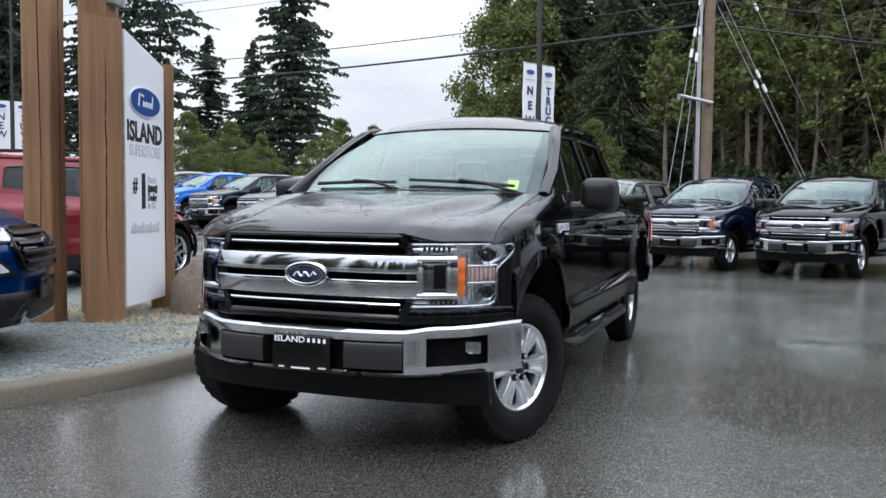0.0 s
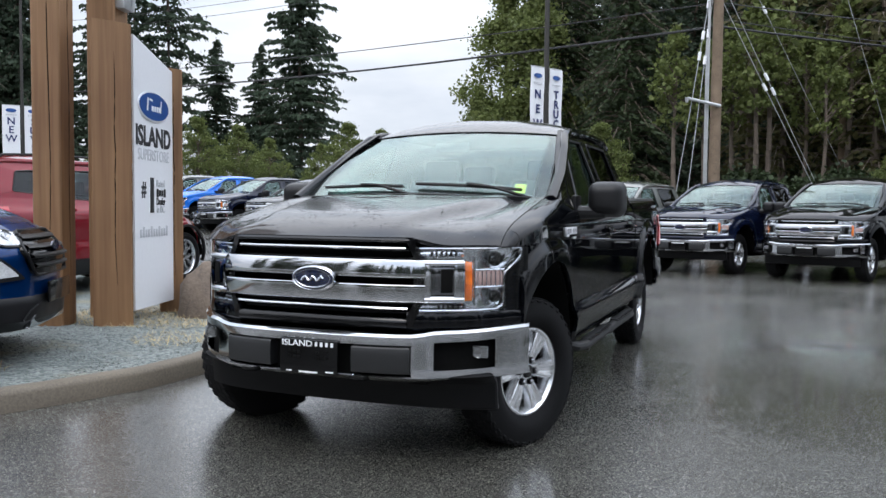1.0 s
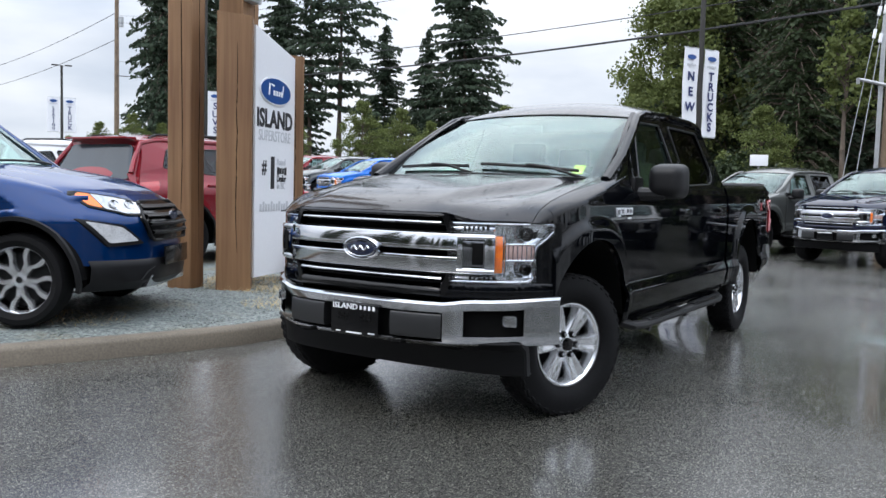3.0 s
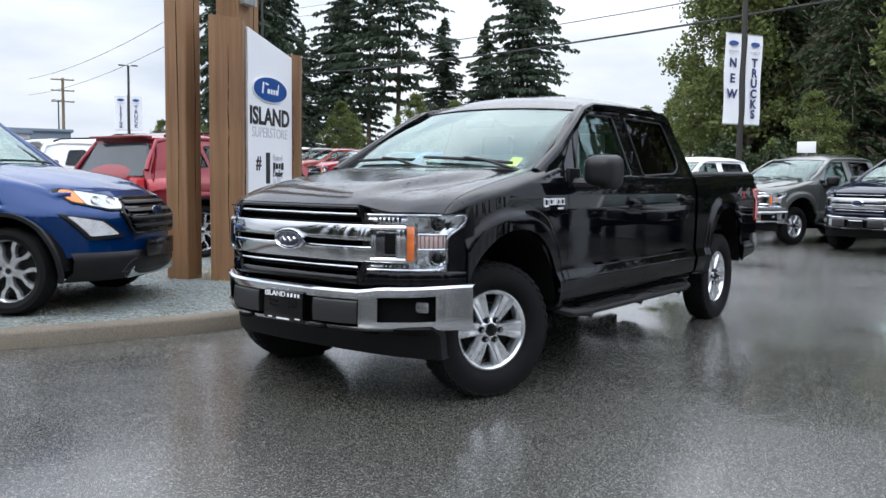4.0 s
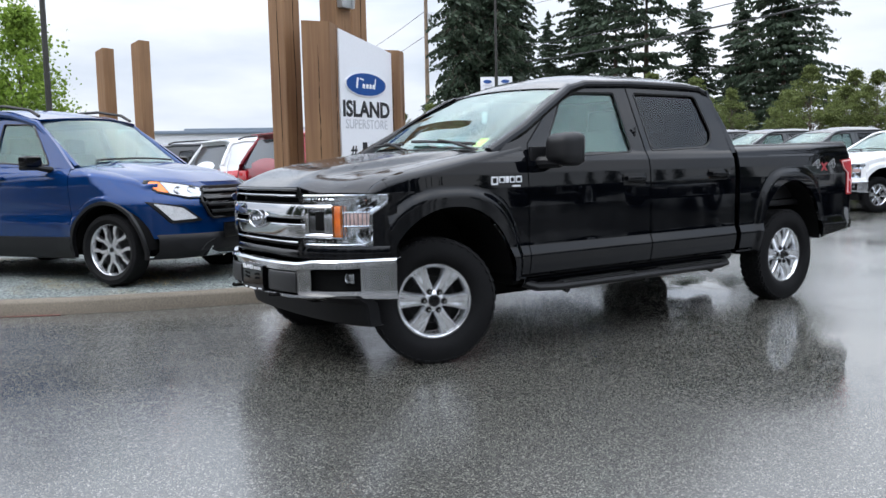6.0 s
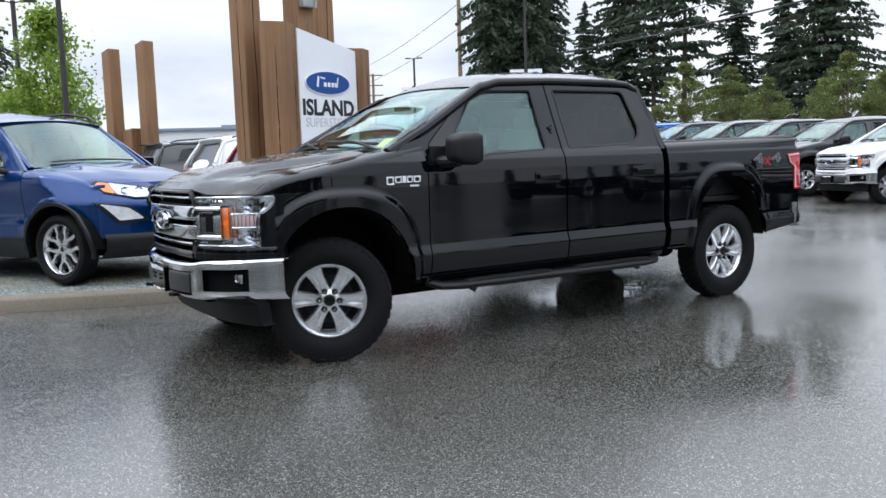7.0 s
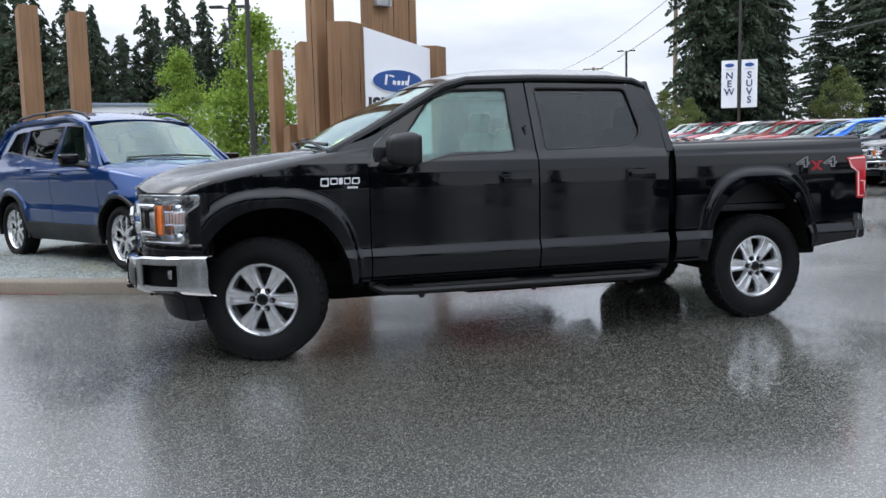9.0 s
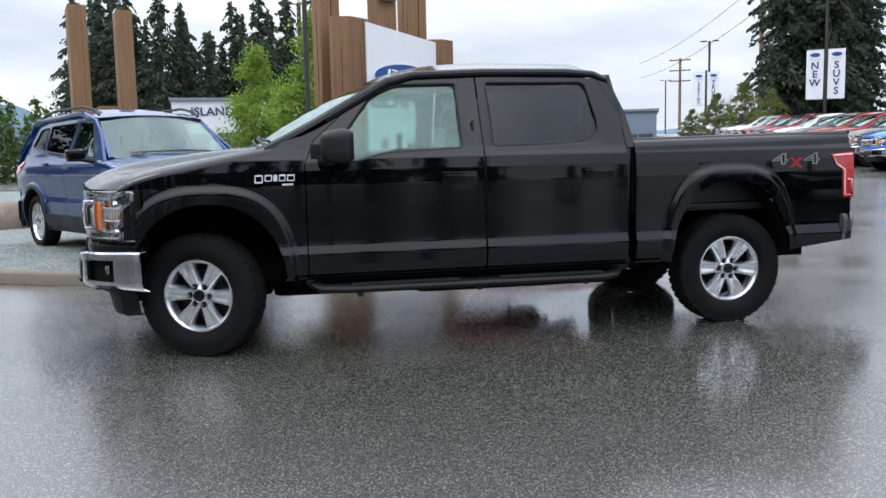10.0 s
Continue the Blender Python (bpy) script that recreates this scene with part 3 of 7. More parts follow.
def kerb_line():
    """Worn red paint on the asphalt along the foot of the kerb, broken where tyres rubbed it off."""
    bm = bmesh.new()
    run = [p for p in EDGE if -7.5 < p.x < -2.9 and p.y < 5]
    for i in range(len(run) - 1):
        for k in range(4):
            p, q = run[i].lerp(run[i + 1], k / 4), run[i].lerp(run[i + 1], (k + 1) / 4)
            d = (q - p).normalized()
            w = 0.035 + 0.025 * noise.noise((p.x * 5, p.y * 5, 2))
            if w < 0.022:
                continue
            n = Vector((d.y, -d.x))
            bm.faces.new([bm.verts.new((v.x + n.x * o, v.y + n.y * o, ground_z(v.x + n.x * o, v.y + n.y * o) + 0.004)) for v, o in ((p, 0.004), (p, w), (q, w), (q, 0.004))])
    tagged(part("kerb_line", bm, LINE_RED), "worn red paint line along the kerb", "road marking", kind="structure")


LINE_RED = material("worn_red_paint", (0.16, 0.035, 0.03), rough=0.5, vary=0.5, scale=9, fine=120)
kerb_line()


def post_mesh(sx, sy, h, slope=0.0, lean=0.0):
    """A sawn post with worn arrises and a slightly sloped top, standing on z = 0."""
    bm = bmesh.new()
    n = max(4, int(h / 0.35))
    c = 0.012
    ring = [(-sx / 2 + c, -sy / 2), (sx / 2 - c, -sy / 2), (sx / 2, -sy / 2 + c), (sx / 2, sy / 2 - c), (sx / 2 - c, sy / 2), (-sx / 2 + c, sy / 2), (-sx / 2, sy / 2 - c), (-sx / 2, -sy / 2 + c)]
    rows = []
    for k in range(n + 1):
        z = h * k / n
        rows.append([(x + 0.003 * noise.noise((z * 2, x * 9, 3)) + lean * z, y + 0.003 * noise.noise((z * 2, y * 9, 7)), z + (slope * x if k == n else 0)) for x, y in ring])
    sheet(bm, rows, close=True)
    for r in (rows[0], rows[-1]):
        bm.faces.new([bm.verts.new(p) for p in r])
    bmesh.ops.remove_doubles(bm, verts=bm.verts, dist=0.0005)
    bmesh.ops.recalc_face_normals(bm, faces=bm.faces)
    return bm


def oval(bm, a, b, t, n=40):
    """A flat oval in the xy plane, t thick."""
    top = [bm.verts.new((a * math.cos(q), b * math.sin(q), t)) for q in [2 * math.pi * k / n for k in range(n)]]
    low = [bm.verts.new((a * math.cos(q), b * math.sin(q), 0)) for q in [2 * math.pi * k / n for k in range(n)]]
    bm.faces.new(top)
    for k in range(n):
        bm.faces.new((low[k], low[(k + 1) % n], top[(k + 1) % n], top[k]))


def entrance_sign(m, with_panel=True):
    """Timber posts round a white double panel; origin at the near foot of the panel, x across the posts, y along the panel."""
    t = thing("entrance_sign", m, "timber entrance sign with a white dealership panel between brown posts", "sign", "entrance signs")
    for nm, x, y, sx, sy, h, sl in (("tall_post", -0.58, -0.22, 0.25, 0.25, 5.6, 0), ("tall_post", -0.62, 0.94, 0.27, 0.27, 5.2, 0), ("sign_post", -0.10, -0.15, 0.32, 0.31, 2.60, -0.10), ("sign_post", -0.03, 1.00, 0.22, 0.22, 2.40, -0.08), ("lamp_post", -0.40, 0.42, 0.26, 0.26, 3.02, 0.12)):
        bm = post_mesh(sx, sy, h, sl)
        ob = part(nm, bm, TIMBER, t, "brown stained timber post")
        ob.matrix_basis = pose(x, y, 0, 0, 0, 24 if nm == "sign_post" else 0)
        # a drying crack down each of two faces
        for fx, fy in ((sx / 2, 0.02), (0.03, -sy / 2)):
            bm = bmesh.new()
            n = 22
            tube(bm, [(fx + (0.014 * noise.noise((k * 0.3, h, 1)) if fy < 0 and abs(fy) > 0.05 else 0), fy + (0.014 * noise.noise((k * 0.3, h, 5)) if abs(fy) < 0.05 else 0), 0.35 + (h * 0.9 - 0.35) * k / n) for k in range(n + 1)], [0.0006 + 0.0042 * math.sin(math.pi * k / n) ** 0.5 for k in range(n + 1)], 6)
            part("drying_crack", bm, VOID, ob)
    if with_panel:
        bm = bmesh.new()
        out = [(0.0, 0.12), (0.90, 0.12), (0.90, 2.36), (0.0, 2.55)]
        plate(bm, out, [], lambda u, v: (0.03, u, v), (-0.045, 0, 0))
        pan = part("panel", bm, WHITE_VINYL, t, "white panel with sloped top")
        bm = bmesh.new()
        oval(bm, 0.350, 0.138, 0.010)
        o = part("oval_rim", bm, WHITE_VINYL, pan)
        face = Matrix(((0, 0, 1, 0.031), (1, 0, 0, 0.43), (0, 1, 0, 1.965), (0, 0, 0, 1)))
        o.matrix_basis = face
        bm = bmesh.new()
        oval(bm, 0.336, 0.125, 0.014)
        o = part("oval_face", bm, SIGN_BLUE, pan, "blue oval emblem")
        o.matrix_basis = face
        bm = bmesh.new()
        for xx, w, h, dy in ((-0.16, 0.03, 0.12, 0.01), (-0.085, 0.07, 0.018, 0.055), (-0.05, 0.045, 0.05, -0.02), (0.01, 0.04, 0.05, -0.02), (0.065, 0.035, 0.05, -0.02), (0.12, 0.045, 0.05, -0.02), (0.145, 0.018, 0.12, 0.01)):
            box(bm, (xx, dy, 0.015), (w, h, 0.003), 0.001, pose(0, 0, 0, 0, 0, -10))
        o = part("emblem_mark", bm, WHITE_VINYL, pan)
        o.matrix_basis = face
        place = lambda y, z: Matrix(((0, 0, 1, 0.032), (1, 0, 0, y), (0, 1, 0, z), (0, 0, 0, 1)))
        lettering("lettering", "ISLAND", 0.245, INK, pan, place(0.435, 1.675), 0.002, 0.98, 0.008)
        lettering("lettering", "SUPERSTORE", 0.150, INK_GREY, pan, place(0.435, 1.51), 0.002, 0.84)
        lettering("lettering", "#", 0.20, INK, pan, place(0.20, 1.20), 0.002, 0.85, 0.004)
        lettering("lettering", "1", 0.43, INK, pan, place(0.385, 1.13), 0.002, 1.05, 0.016)
        lettering("lettering", "Rated", 0.095, INK_GREY, pan, place(0.485, 1.258), 0.002, 0.9, 0.0, "LEFT")
        lettering("lettering", "Dealer", 0.095, INK, pan, place(0.485, 1.088), 0.002, 0.82, 0.002, "LEFT")
        lettering("lettering", "in BC", 0.10, INK_GREY, pan, place(0.485, 1.015), 0.002, 0.9, 0.0, "LEFT")
        bm = bmesh.new()
        for k, w in enumerate((0.05, 0.06, 0.045, 0.055)):
            box(bm, (0.0335, 0.51 + k * 0.058, 1.17), (0.003, w * 0.85, 0.078 if k in (0, 3) else 0.058), 0.001)
        part("brand_bar", bm, INK, pan)
        for k in range(11):
            bm = bmesh.new()
            box(bm, (0.0335, 0.13 + k * 0.06, 0.80 + (0.012 if k % 3 == 1 else 0)), (0.003, 0.040, 0.07 + (0.025 if k % 3 == 1 else 0)), 0.001)
            part("web_bar", bm, INK_GREY, pan)
    # flood lamp on the short post
    bm = bmesh.new()
    box(bm, (-0.24, 0.42, 2.93), (0.10, 0.20, 0.16), 0.01)
    rod(bm, (-0.19, 0.50, 2.85), (-0.17, 0.50, 3.05), 0.02)
    part("flood_lamp", bm, STEEL, t, "grey flood lamp")
    return t


SIGN_AT = pose(-2.82, 7.38, 0.20, 0, 0, -2.6)
entrance_sign(SIGN_AT)


def straw(cx, cy, rx, ry, n, seed):
    """Loose dry stalks lying on the gravel."""
    rnd = random.Random(seed)
    bm = bmesh.new()
    for _ in range(n):
        a, r = rnd.uniform(0, 6.283), math.sqrt(rnd.random())
        x, y = cx + rx * r * math.cos(a), cy + ry * r * math.sin(a)
        z = island_z(x, y) + 0.004
        d = rnd.uniform(0, 6.283)
        l = rnd.uniform(0.03, 0.10)
        dx, dy = math.cos(d) * l, math.sin(d) * l
        w = 0.003
        z2 = z + rnd.uniform(0.0, 0.05)
        v = [bm.verts.new(p) for p in ((x - dy / l * w, y + dx / l * w, z), (x + dy / l * w, y - dx / l * w, z), (x + dx, y + dy, z2))]
        bm.faces.new(v)
    ob = part("dry_straw", bm, STRAW, clean=False)
    tagged(ob, "dry straw scattered on the gravel at the post feet", "straw", kind="stuff")


straw(-2.75, 7.9, 0.85, 0.9, 2600, 3)
straw(-3.3, 5.2, 0.5, 0.3, 250, 4)
straw(-2.2, 6.6, 0.3, 0.4, 300, 5)


def pebbles(n, seed):
    """Loose stones on the gravel by the kerb."""
    rnd = random.Random(seed)
    pts, faces = [], []
    while len(faces) < n * 8:
        x, y = rnd.uniform(-6.5, -1.75), rnd.uniform(2.2, 8.6)
        d = min((Vector((x, y)) - p).length for p in EDGE[::2])
        side = (x + 2.22) * 0.745 - (y - 4.9) * 0.667
        if side > -0.25 and y < 6 or d < 0.2 or (y >= 6 and x > -1.85):
            continue
        r = rnd.uniform(0.006, 0.017)
        z = island_z(x, y)
        k = len(pts)
        a = rnd.uniform(0, 3)
        for q, h in ((0, 0), (1.57, 0), (3.14, 0), (4.71, 0)):
            pts.append((x + r * rnd.uniform(0.7, 1.3) * math.cos(q + a), y + r * rnd.uniform(0.7, 1.3) * math.sin(q + a), z + r * 0.15))
        pts.append((x, y, z + r * 0.75))
        pts.append((x, y, z - r * 0.4))
        for q in range(4):
            faces.append((k + q, k + (q + 1) % 4, k + 4))
            faces.append((k + (q + 1) % 4, k + q, k + 5))
    me = bpy.data.meshes.new("pebbles")
    me.from_pydata(pts, [], faces)
    me.materials.append(PEBBLE)
    tagged(new("pebbles", me), "loose grey-green gravel stones beside the kerb", "gravel", kind="stuff")


PEBBLE = material("pebble_stone", (0.085, 0.10, 0.098), rough=0.6, vary=0.4, tint=(0.30, 0.33, 0.31), per_island=0.8)
pebbles(9000, 9)
# ---- the pickup: x forward from the front axle, y to its left, z up from the road ----
AXLE_R = -3.683
ARCH_Z = 0.41
# wheel arches: centre, half width and height of the opening, then of the flare round it
ARCHES = [(-0.06, 0.485, 0.568, 0.56, 0.69), (-3.64, 0.462, 0.625, 0.525, 0.75)]
SIDE = [(0.40, 0.900), (0.47, 0.922), (0.488, 0.926), (0.508, 0.950), (0.56, 0.962), (0.625, 0.972), (0.640, 0.970), (0.695, 0.950), (0.72, 0.949), (0.80, 0.950), (0.95, 0.953), (1.08, 0.954), (1.17, 0.948), (1.24, 0.936), (1.285, 0.912), (1.31, 0.893)]


FINE_LEVELS = sorted({z for z, _ in SIDE} | {round(0.41 + 0.0125 * k, 4) for k in range(76)})
LEVELS = sorted({z for z, _ in SIDE} | {round(0.41 + 0.028 * k, 3) for k in range(34)})


def side_y(x, z):
    """Half width of the body at a place on its side."""
    y = lerp_table(z, SIDE) if z <= 1.31 else 0.893 - (z - 1.31) * 0.40
    y -= 0.07 * max(0.0, x / 0.42) ** 2.2 if x > 0 else 0.0
    y -= 0.02 * smooth((-3.9 - x) / 0.8)
    for cx, _, _, fx, fz in ARCHES:
        e = (abs((x - cx) / fx) ** 2.8 + abs((z - ARCH_Z) / fz) ** 2.8) ** (1 / 2.8)
        if e < 1.0 and z > 0.3:
            floor_y = 0.946 - (0.06 * max(0.0, x / 0.42) ** 2.2 if x > 0 else 0)
            y += max(0.0, floor_y - y) * smooth((1.0 - e) / 0.09) + 0.026 * smooth((1.0 - e) / 0.09)
    return y


def arch_low(x, base):
    for cx, rx, rz, _, _ in ARCHES:
        u = abs((x - cx) / rx)
        if u < 1:
            return max(base, ARCH_Z + rz * (1 - u ** 2.2) ** (1 / 2.2))
    return base


def stations(x0, x1, n):
    xs = {round(x0 + (x1 - x0) * i / n, 4) for i in range(n + 1)}
    for cx, rx, _, _, _ in ARCHES:
        for k in range(41):
            x = cx + rx * math.cos(math.pi * k / 40)
            if x0 < x < x1:
                xs.add(round(x, 4))
    return sorted(xs)


def front_x(y):
    """Plan curve of the nose."""
    return 0.762 - 0.42 * (abs(y) / 0.92) ** 3.9


def bumper_x(y):
    return 0.830 - 0.05 * (abs(y) / 0.94) ** 2 - 0.435 * (abs(y) / 0.94) ** 3.7


def hood_z(x, y):
    """Height of the hood."""
    xf, a = front_x(min(abs(y), 0.85)), abs(y)
    v = max(0.0, (xf - x) / (xf + 0.42))
    zf = 1.118 - 0.035 * smooth((a - 0.45) / 0.2)
    z = zf + 0.052 * (1 - math.exp(-v * 16)) + (1.312 - zf - 0.052) * v ** 0.92
    edge = 0.40 + 0.20 * smooth(v * 1.1)
    z += 0.026 * smooth((edge + 0.05 - a) / 0.07) * smooth(v / 0.25) * (1 - 0.5 * smooth((v - 0.7) / 0.3))
    z -= 0.012 * math.exp(-((a - edge - 0.08) / 0.06) ** 2) * smooth(v / 0.2)
    z += 0.012 * smooth((a - 0.66) / 0.08) * smooth(v / 0.3)
    z -= 0.003 * smooth((a - 0.74) / 0.11)
    return z + 0.022 * (1 - (a / 0.8) ** 2) * smooth(v)


def hood_edge(x):
    return 0.835 - 0.020 * smooth((0.4 - x) / 0.9)


def side_panel(s, x0, x1, base, top, nx, nz=22, roll=None, thick=0.02):
    """A body side from the sill or wheel arch up to top(x); roll(x) gives the inner end of the shoulder."""
    bm = bmesh.new()
    rows = []
    for x in stations(x0, x1, nx):
        lo = arch_low(x, base(x) if callable(base) else base)
        hi = max(lo + 0.004, top(x))
        col = [(x, side_y(x, z), z) for z in [min(max(q, lo), hi) for q in (FINE_LEVELS if nx > 40 else LEVELS)]]
        if roll:
            ye, ze = roll(x)
            yb, zb = col[-1][1], col[-1][2]
            for k in range(1, 7):
                a = math.pi / 2 * k / 6
                col.append((x, yb + (ye - yb) * (1 - math.cos(a)), zb + (ze - zb) * math.sin(a)))
        rows.append(col)
    sheet(bm, rows)
    bmesh.ops.remove_doubles(bm, verts=bm.verts, dist=0.0004)
    bmesh.ops.dissolve_degenerate(bm, edges=bm.edges, dist=0.0003)
    bmesh.ops.reverse_faces(bm, faces=bm.faces)
    if thick:
        thicken(bm, thick)
    return bm if s > 0 else flip(bm)


def greenhouse_point(s, inset=0.0):
    return lambda x, z: (x, s * (side_y(x, z) - inset), z)


def make_wheel(parent, x, y, steer, full):
    """wheel > tyre, rim, hub_cap, lug_nut"""
    bm = bmesh.new()
    lathe(bm, [(0.02, -0.035), (0.15, -0.035), (0.155, -0.05), (0.205, -0.06), (0.208, -0.16)], 32)
    wheel = part("wheel", bm, ALLOY_DARK, parent)
    wheel.matrix_basis = pose(x, y, 0.392, 0, 0, steer) @ (Matrix() if y > 0 else pose(0, 0, 0, 0, 0, 180))
    R = 0.395
    bm = bmesh.new()
    lathe(bm, [(0.228, 0.020), (0.233, 0.048), (0.246, 0.070), (0.275, 0.086), (0.300, 0.092), (0.328, 0.089), (0.352, 0.084), (R - 0.012, 0.076), (R - 0.004, 0.058), (R - 0.0025, 0.0), (R - 0.004, -0.09), (R - 0.02, -0.118), (0.34, -0.13), (0.25, -0.125), (0.22, -0.09)], 72 if full else 40)
    tyre = part("tyre", bm, RUBBER, wheel, "black all-terrain tyre")
    if full:
        bm = bmesh.new()
        for k in range(40):
            a = 2 * math.pi * k / 40
            for yy, ww, ph in ((0.050, 0.040, 0), (0.004, 0.036, 0.5), (-0.042, 0.036, 0), (-0.088, 0.04, 0.5)):
                b = a + ph * 2 * math.pi / 40
                m = pose(0, yy, 0, 0, math.degrees(b), 0) @ Matrix.Translation((R - 0.007, 0, 0)) @ pose(0, 0, 0, 18 * (1 if ph else -1), 0, 0)
                box(bm, (0, 0, 0), (0.014, ww, 0.046), 0.003, m, 1)
            m = pose(0, 0.070, 0, 0, math.degrees(a), 0) @ Matrix.Translation((R - 0.029, 0, 0)) @ pose(0, 0, 0, 0, 0, 32)
            box(bm, (0, 0, 0), (0.034, 0.014, 0.036 if k % 2 else 0.024), 0.003, m, 1)
        tagged(part("tread", bm, RUBBER, wheel), kind="stuff")
    bm = bmesh.new()
    lathe(bm, [(0.200, -0.02), (0.208, 0.040), (0.216, 0.054), (0.225, 0.063), (0.233, 0.062), (0.235, 0.052)], 72)
    n = 6
    for k in range(n):
        a0 = 2 * math.pi * (k - 0.067) / n
        # one broad spoke with a raised lip on each flank
        rows = []
        for i in range(9):
            t = i / 8
            r = 0.050 + (0.216 - 0.050) * t
            half = 0.027 + 0.025 * t ** 1.2
            h = 0.036 + 0.018 * math.sin(t * 2.0)
            dip = 0.005 * smooth((t - 0.25) / 0.2)
            prof = [(-half - 0.010, h - 0.05), (-half - 0.002, h - 0.008), (-half + 0.004, h), (-half * 0.55, h + 0.001), (-half * 0.30, h - dip), (half * 0.30, h - dip), (half * 0.55, h + 0.001), (half - 0.004, h), (half + 0.002, h - 0.008), (half + 0.010, h - 0.05)]
            rows.append([pose(0, 0, 0, 0, math.degrees(a0), 0) @ Vector((r, hh, q)) for q, hh in prof])
        sheet(bm, rows)
    lathe(bm, [(0.030, 0.048), (0.050, 0.046), (0.066, 0.034), (0.070, 0.0)], 36)
    bmesh.ops.recalc_face_normals(bm, faces=bm.faces)
    part("rim", bm, ALLOY, wheel, "silver six-spoke alloy rim", sharp=40)
    bm = bmesh.new()
    lathe(bm, [(0.001, 0.062), (0.026, 0.061), (0.034, 0.058), (0.038, 0.046)], 28)
    part("hub_cap", bm, GLOSS_BLACK, wheel, "dark hub cap")
    if full:
        for k in range(6):
            a = 2 * math.pi * (0.067 - k) / 6
            bm = bmesh.new()
            rod(bm, (0.064 * math.cos(a), 0.030, 0.064 * math.sin(a)), (0.064 * math.cos(a), 0.066, 0.064 * math.sin(a)), 0.0125, 0.010, 6)
            nut = part("lug_nut", bm, CHROME, wheel)
            # black disc stands in for the shade in the nut's recess
            bm = bmesh.new()
            rod(bm, (0.064 * math.cos(a), 0.030, 0.064 * math.sin(a)), (0.064 * math.cos(a), 0.051, 0.064 * math.sin(a)), 0.0175, 0.0175, 12)
            part("lug_recess_shade", bm, VOID, nut)
    return wheel


def band(bm, y0, y1, z0, z1, off, depth, plan=front_x, n=24, crown=0.008, tilt=0.0):
    """A bar bent along the plan curve; tilt leans its top back (metres over its height)."""
    rows = []
    for i in range(n + 1):
        y = y0 + (y1 - y0) * i / n
        e = 0.001
        sl = (plan(y + e) - plan(y - e)) / (2 * e)
        nx, ny = 1 / math.hypot(1, sl), -sl / math.hypot(1, sl)
        x = plan(y)
        h = z1 - z0
        b = min(0.006, h * 0.2)
        prof = [(off - depth, z0), (off - 0.005 + tilt / 2, z0), (off + tilt / 2 - 0.001, z0 + b * 0.5), (off + tilt / 2 + crown * 0.1, z0 + b), *[(off + tilt * (0.5 - q) + crown * (1 - (2 * q - 1) ** 2), z0 + b + (h - 2 * b) * q) for q in (0.25, 0.5, 0.75)], (off - tilt / 2 + crown * 0.1, z1 - b), (off - tilt / 2 - 0.001, z1 - b * 0.5), (off - tilt / 2 - 0.005, z1), (off - depth, z1)]
        rows.append([(x + nx * o, y + ny * o, z) for o, z in prof])
    sheet(bm, rows, close=True)
    for r in (rows[0], rows[-1]):
        bm.faces.new([bm.verts.new(p) for p in r])
    bmesh.ops.remove_doubles(bm, verts=bm.verts, dist=0.0003)
    bmesh.ops.recalc_face_normals(bm, faces=bm.faces)


def wrap(y0, y1, z0, z1, off, ny=16, nz=4, plan=front_x, zs=None):
    """Rows of points on the nose."""
    rows = []
    for j in range(nz + 1):
        row = []
        for i in range(ny + 1):
            y = y0 + (y1 - y0) * i / ny
            a, b = (z0, z1) if zs is None else zs(y)
            row.append((plan(y) + off, y, a + (b - a) * j / nz))
        rows.append(row)
    return rows


GLASS_F = [(-0.80, 1.235), (-1.02, 1.225), (-1.20, 1.275), (-1.715, 1.298), (-1.705, 1.730), (-1.30, 1.722), (-1.14, 1.655)]
GLASS_R = [(-1.93, 1.303), (-2.57, 1.325), (-2.70, 1.40), (-2.63, 1.735), (-1.915, 1.735)]


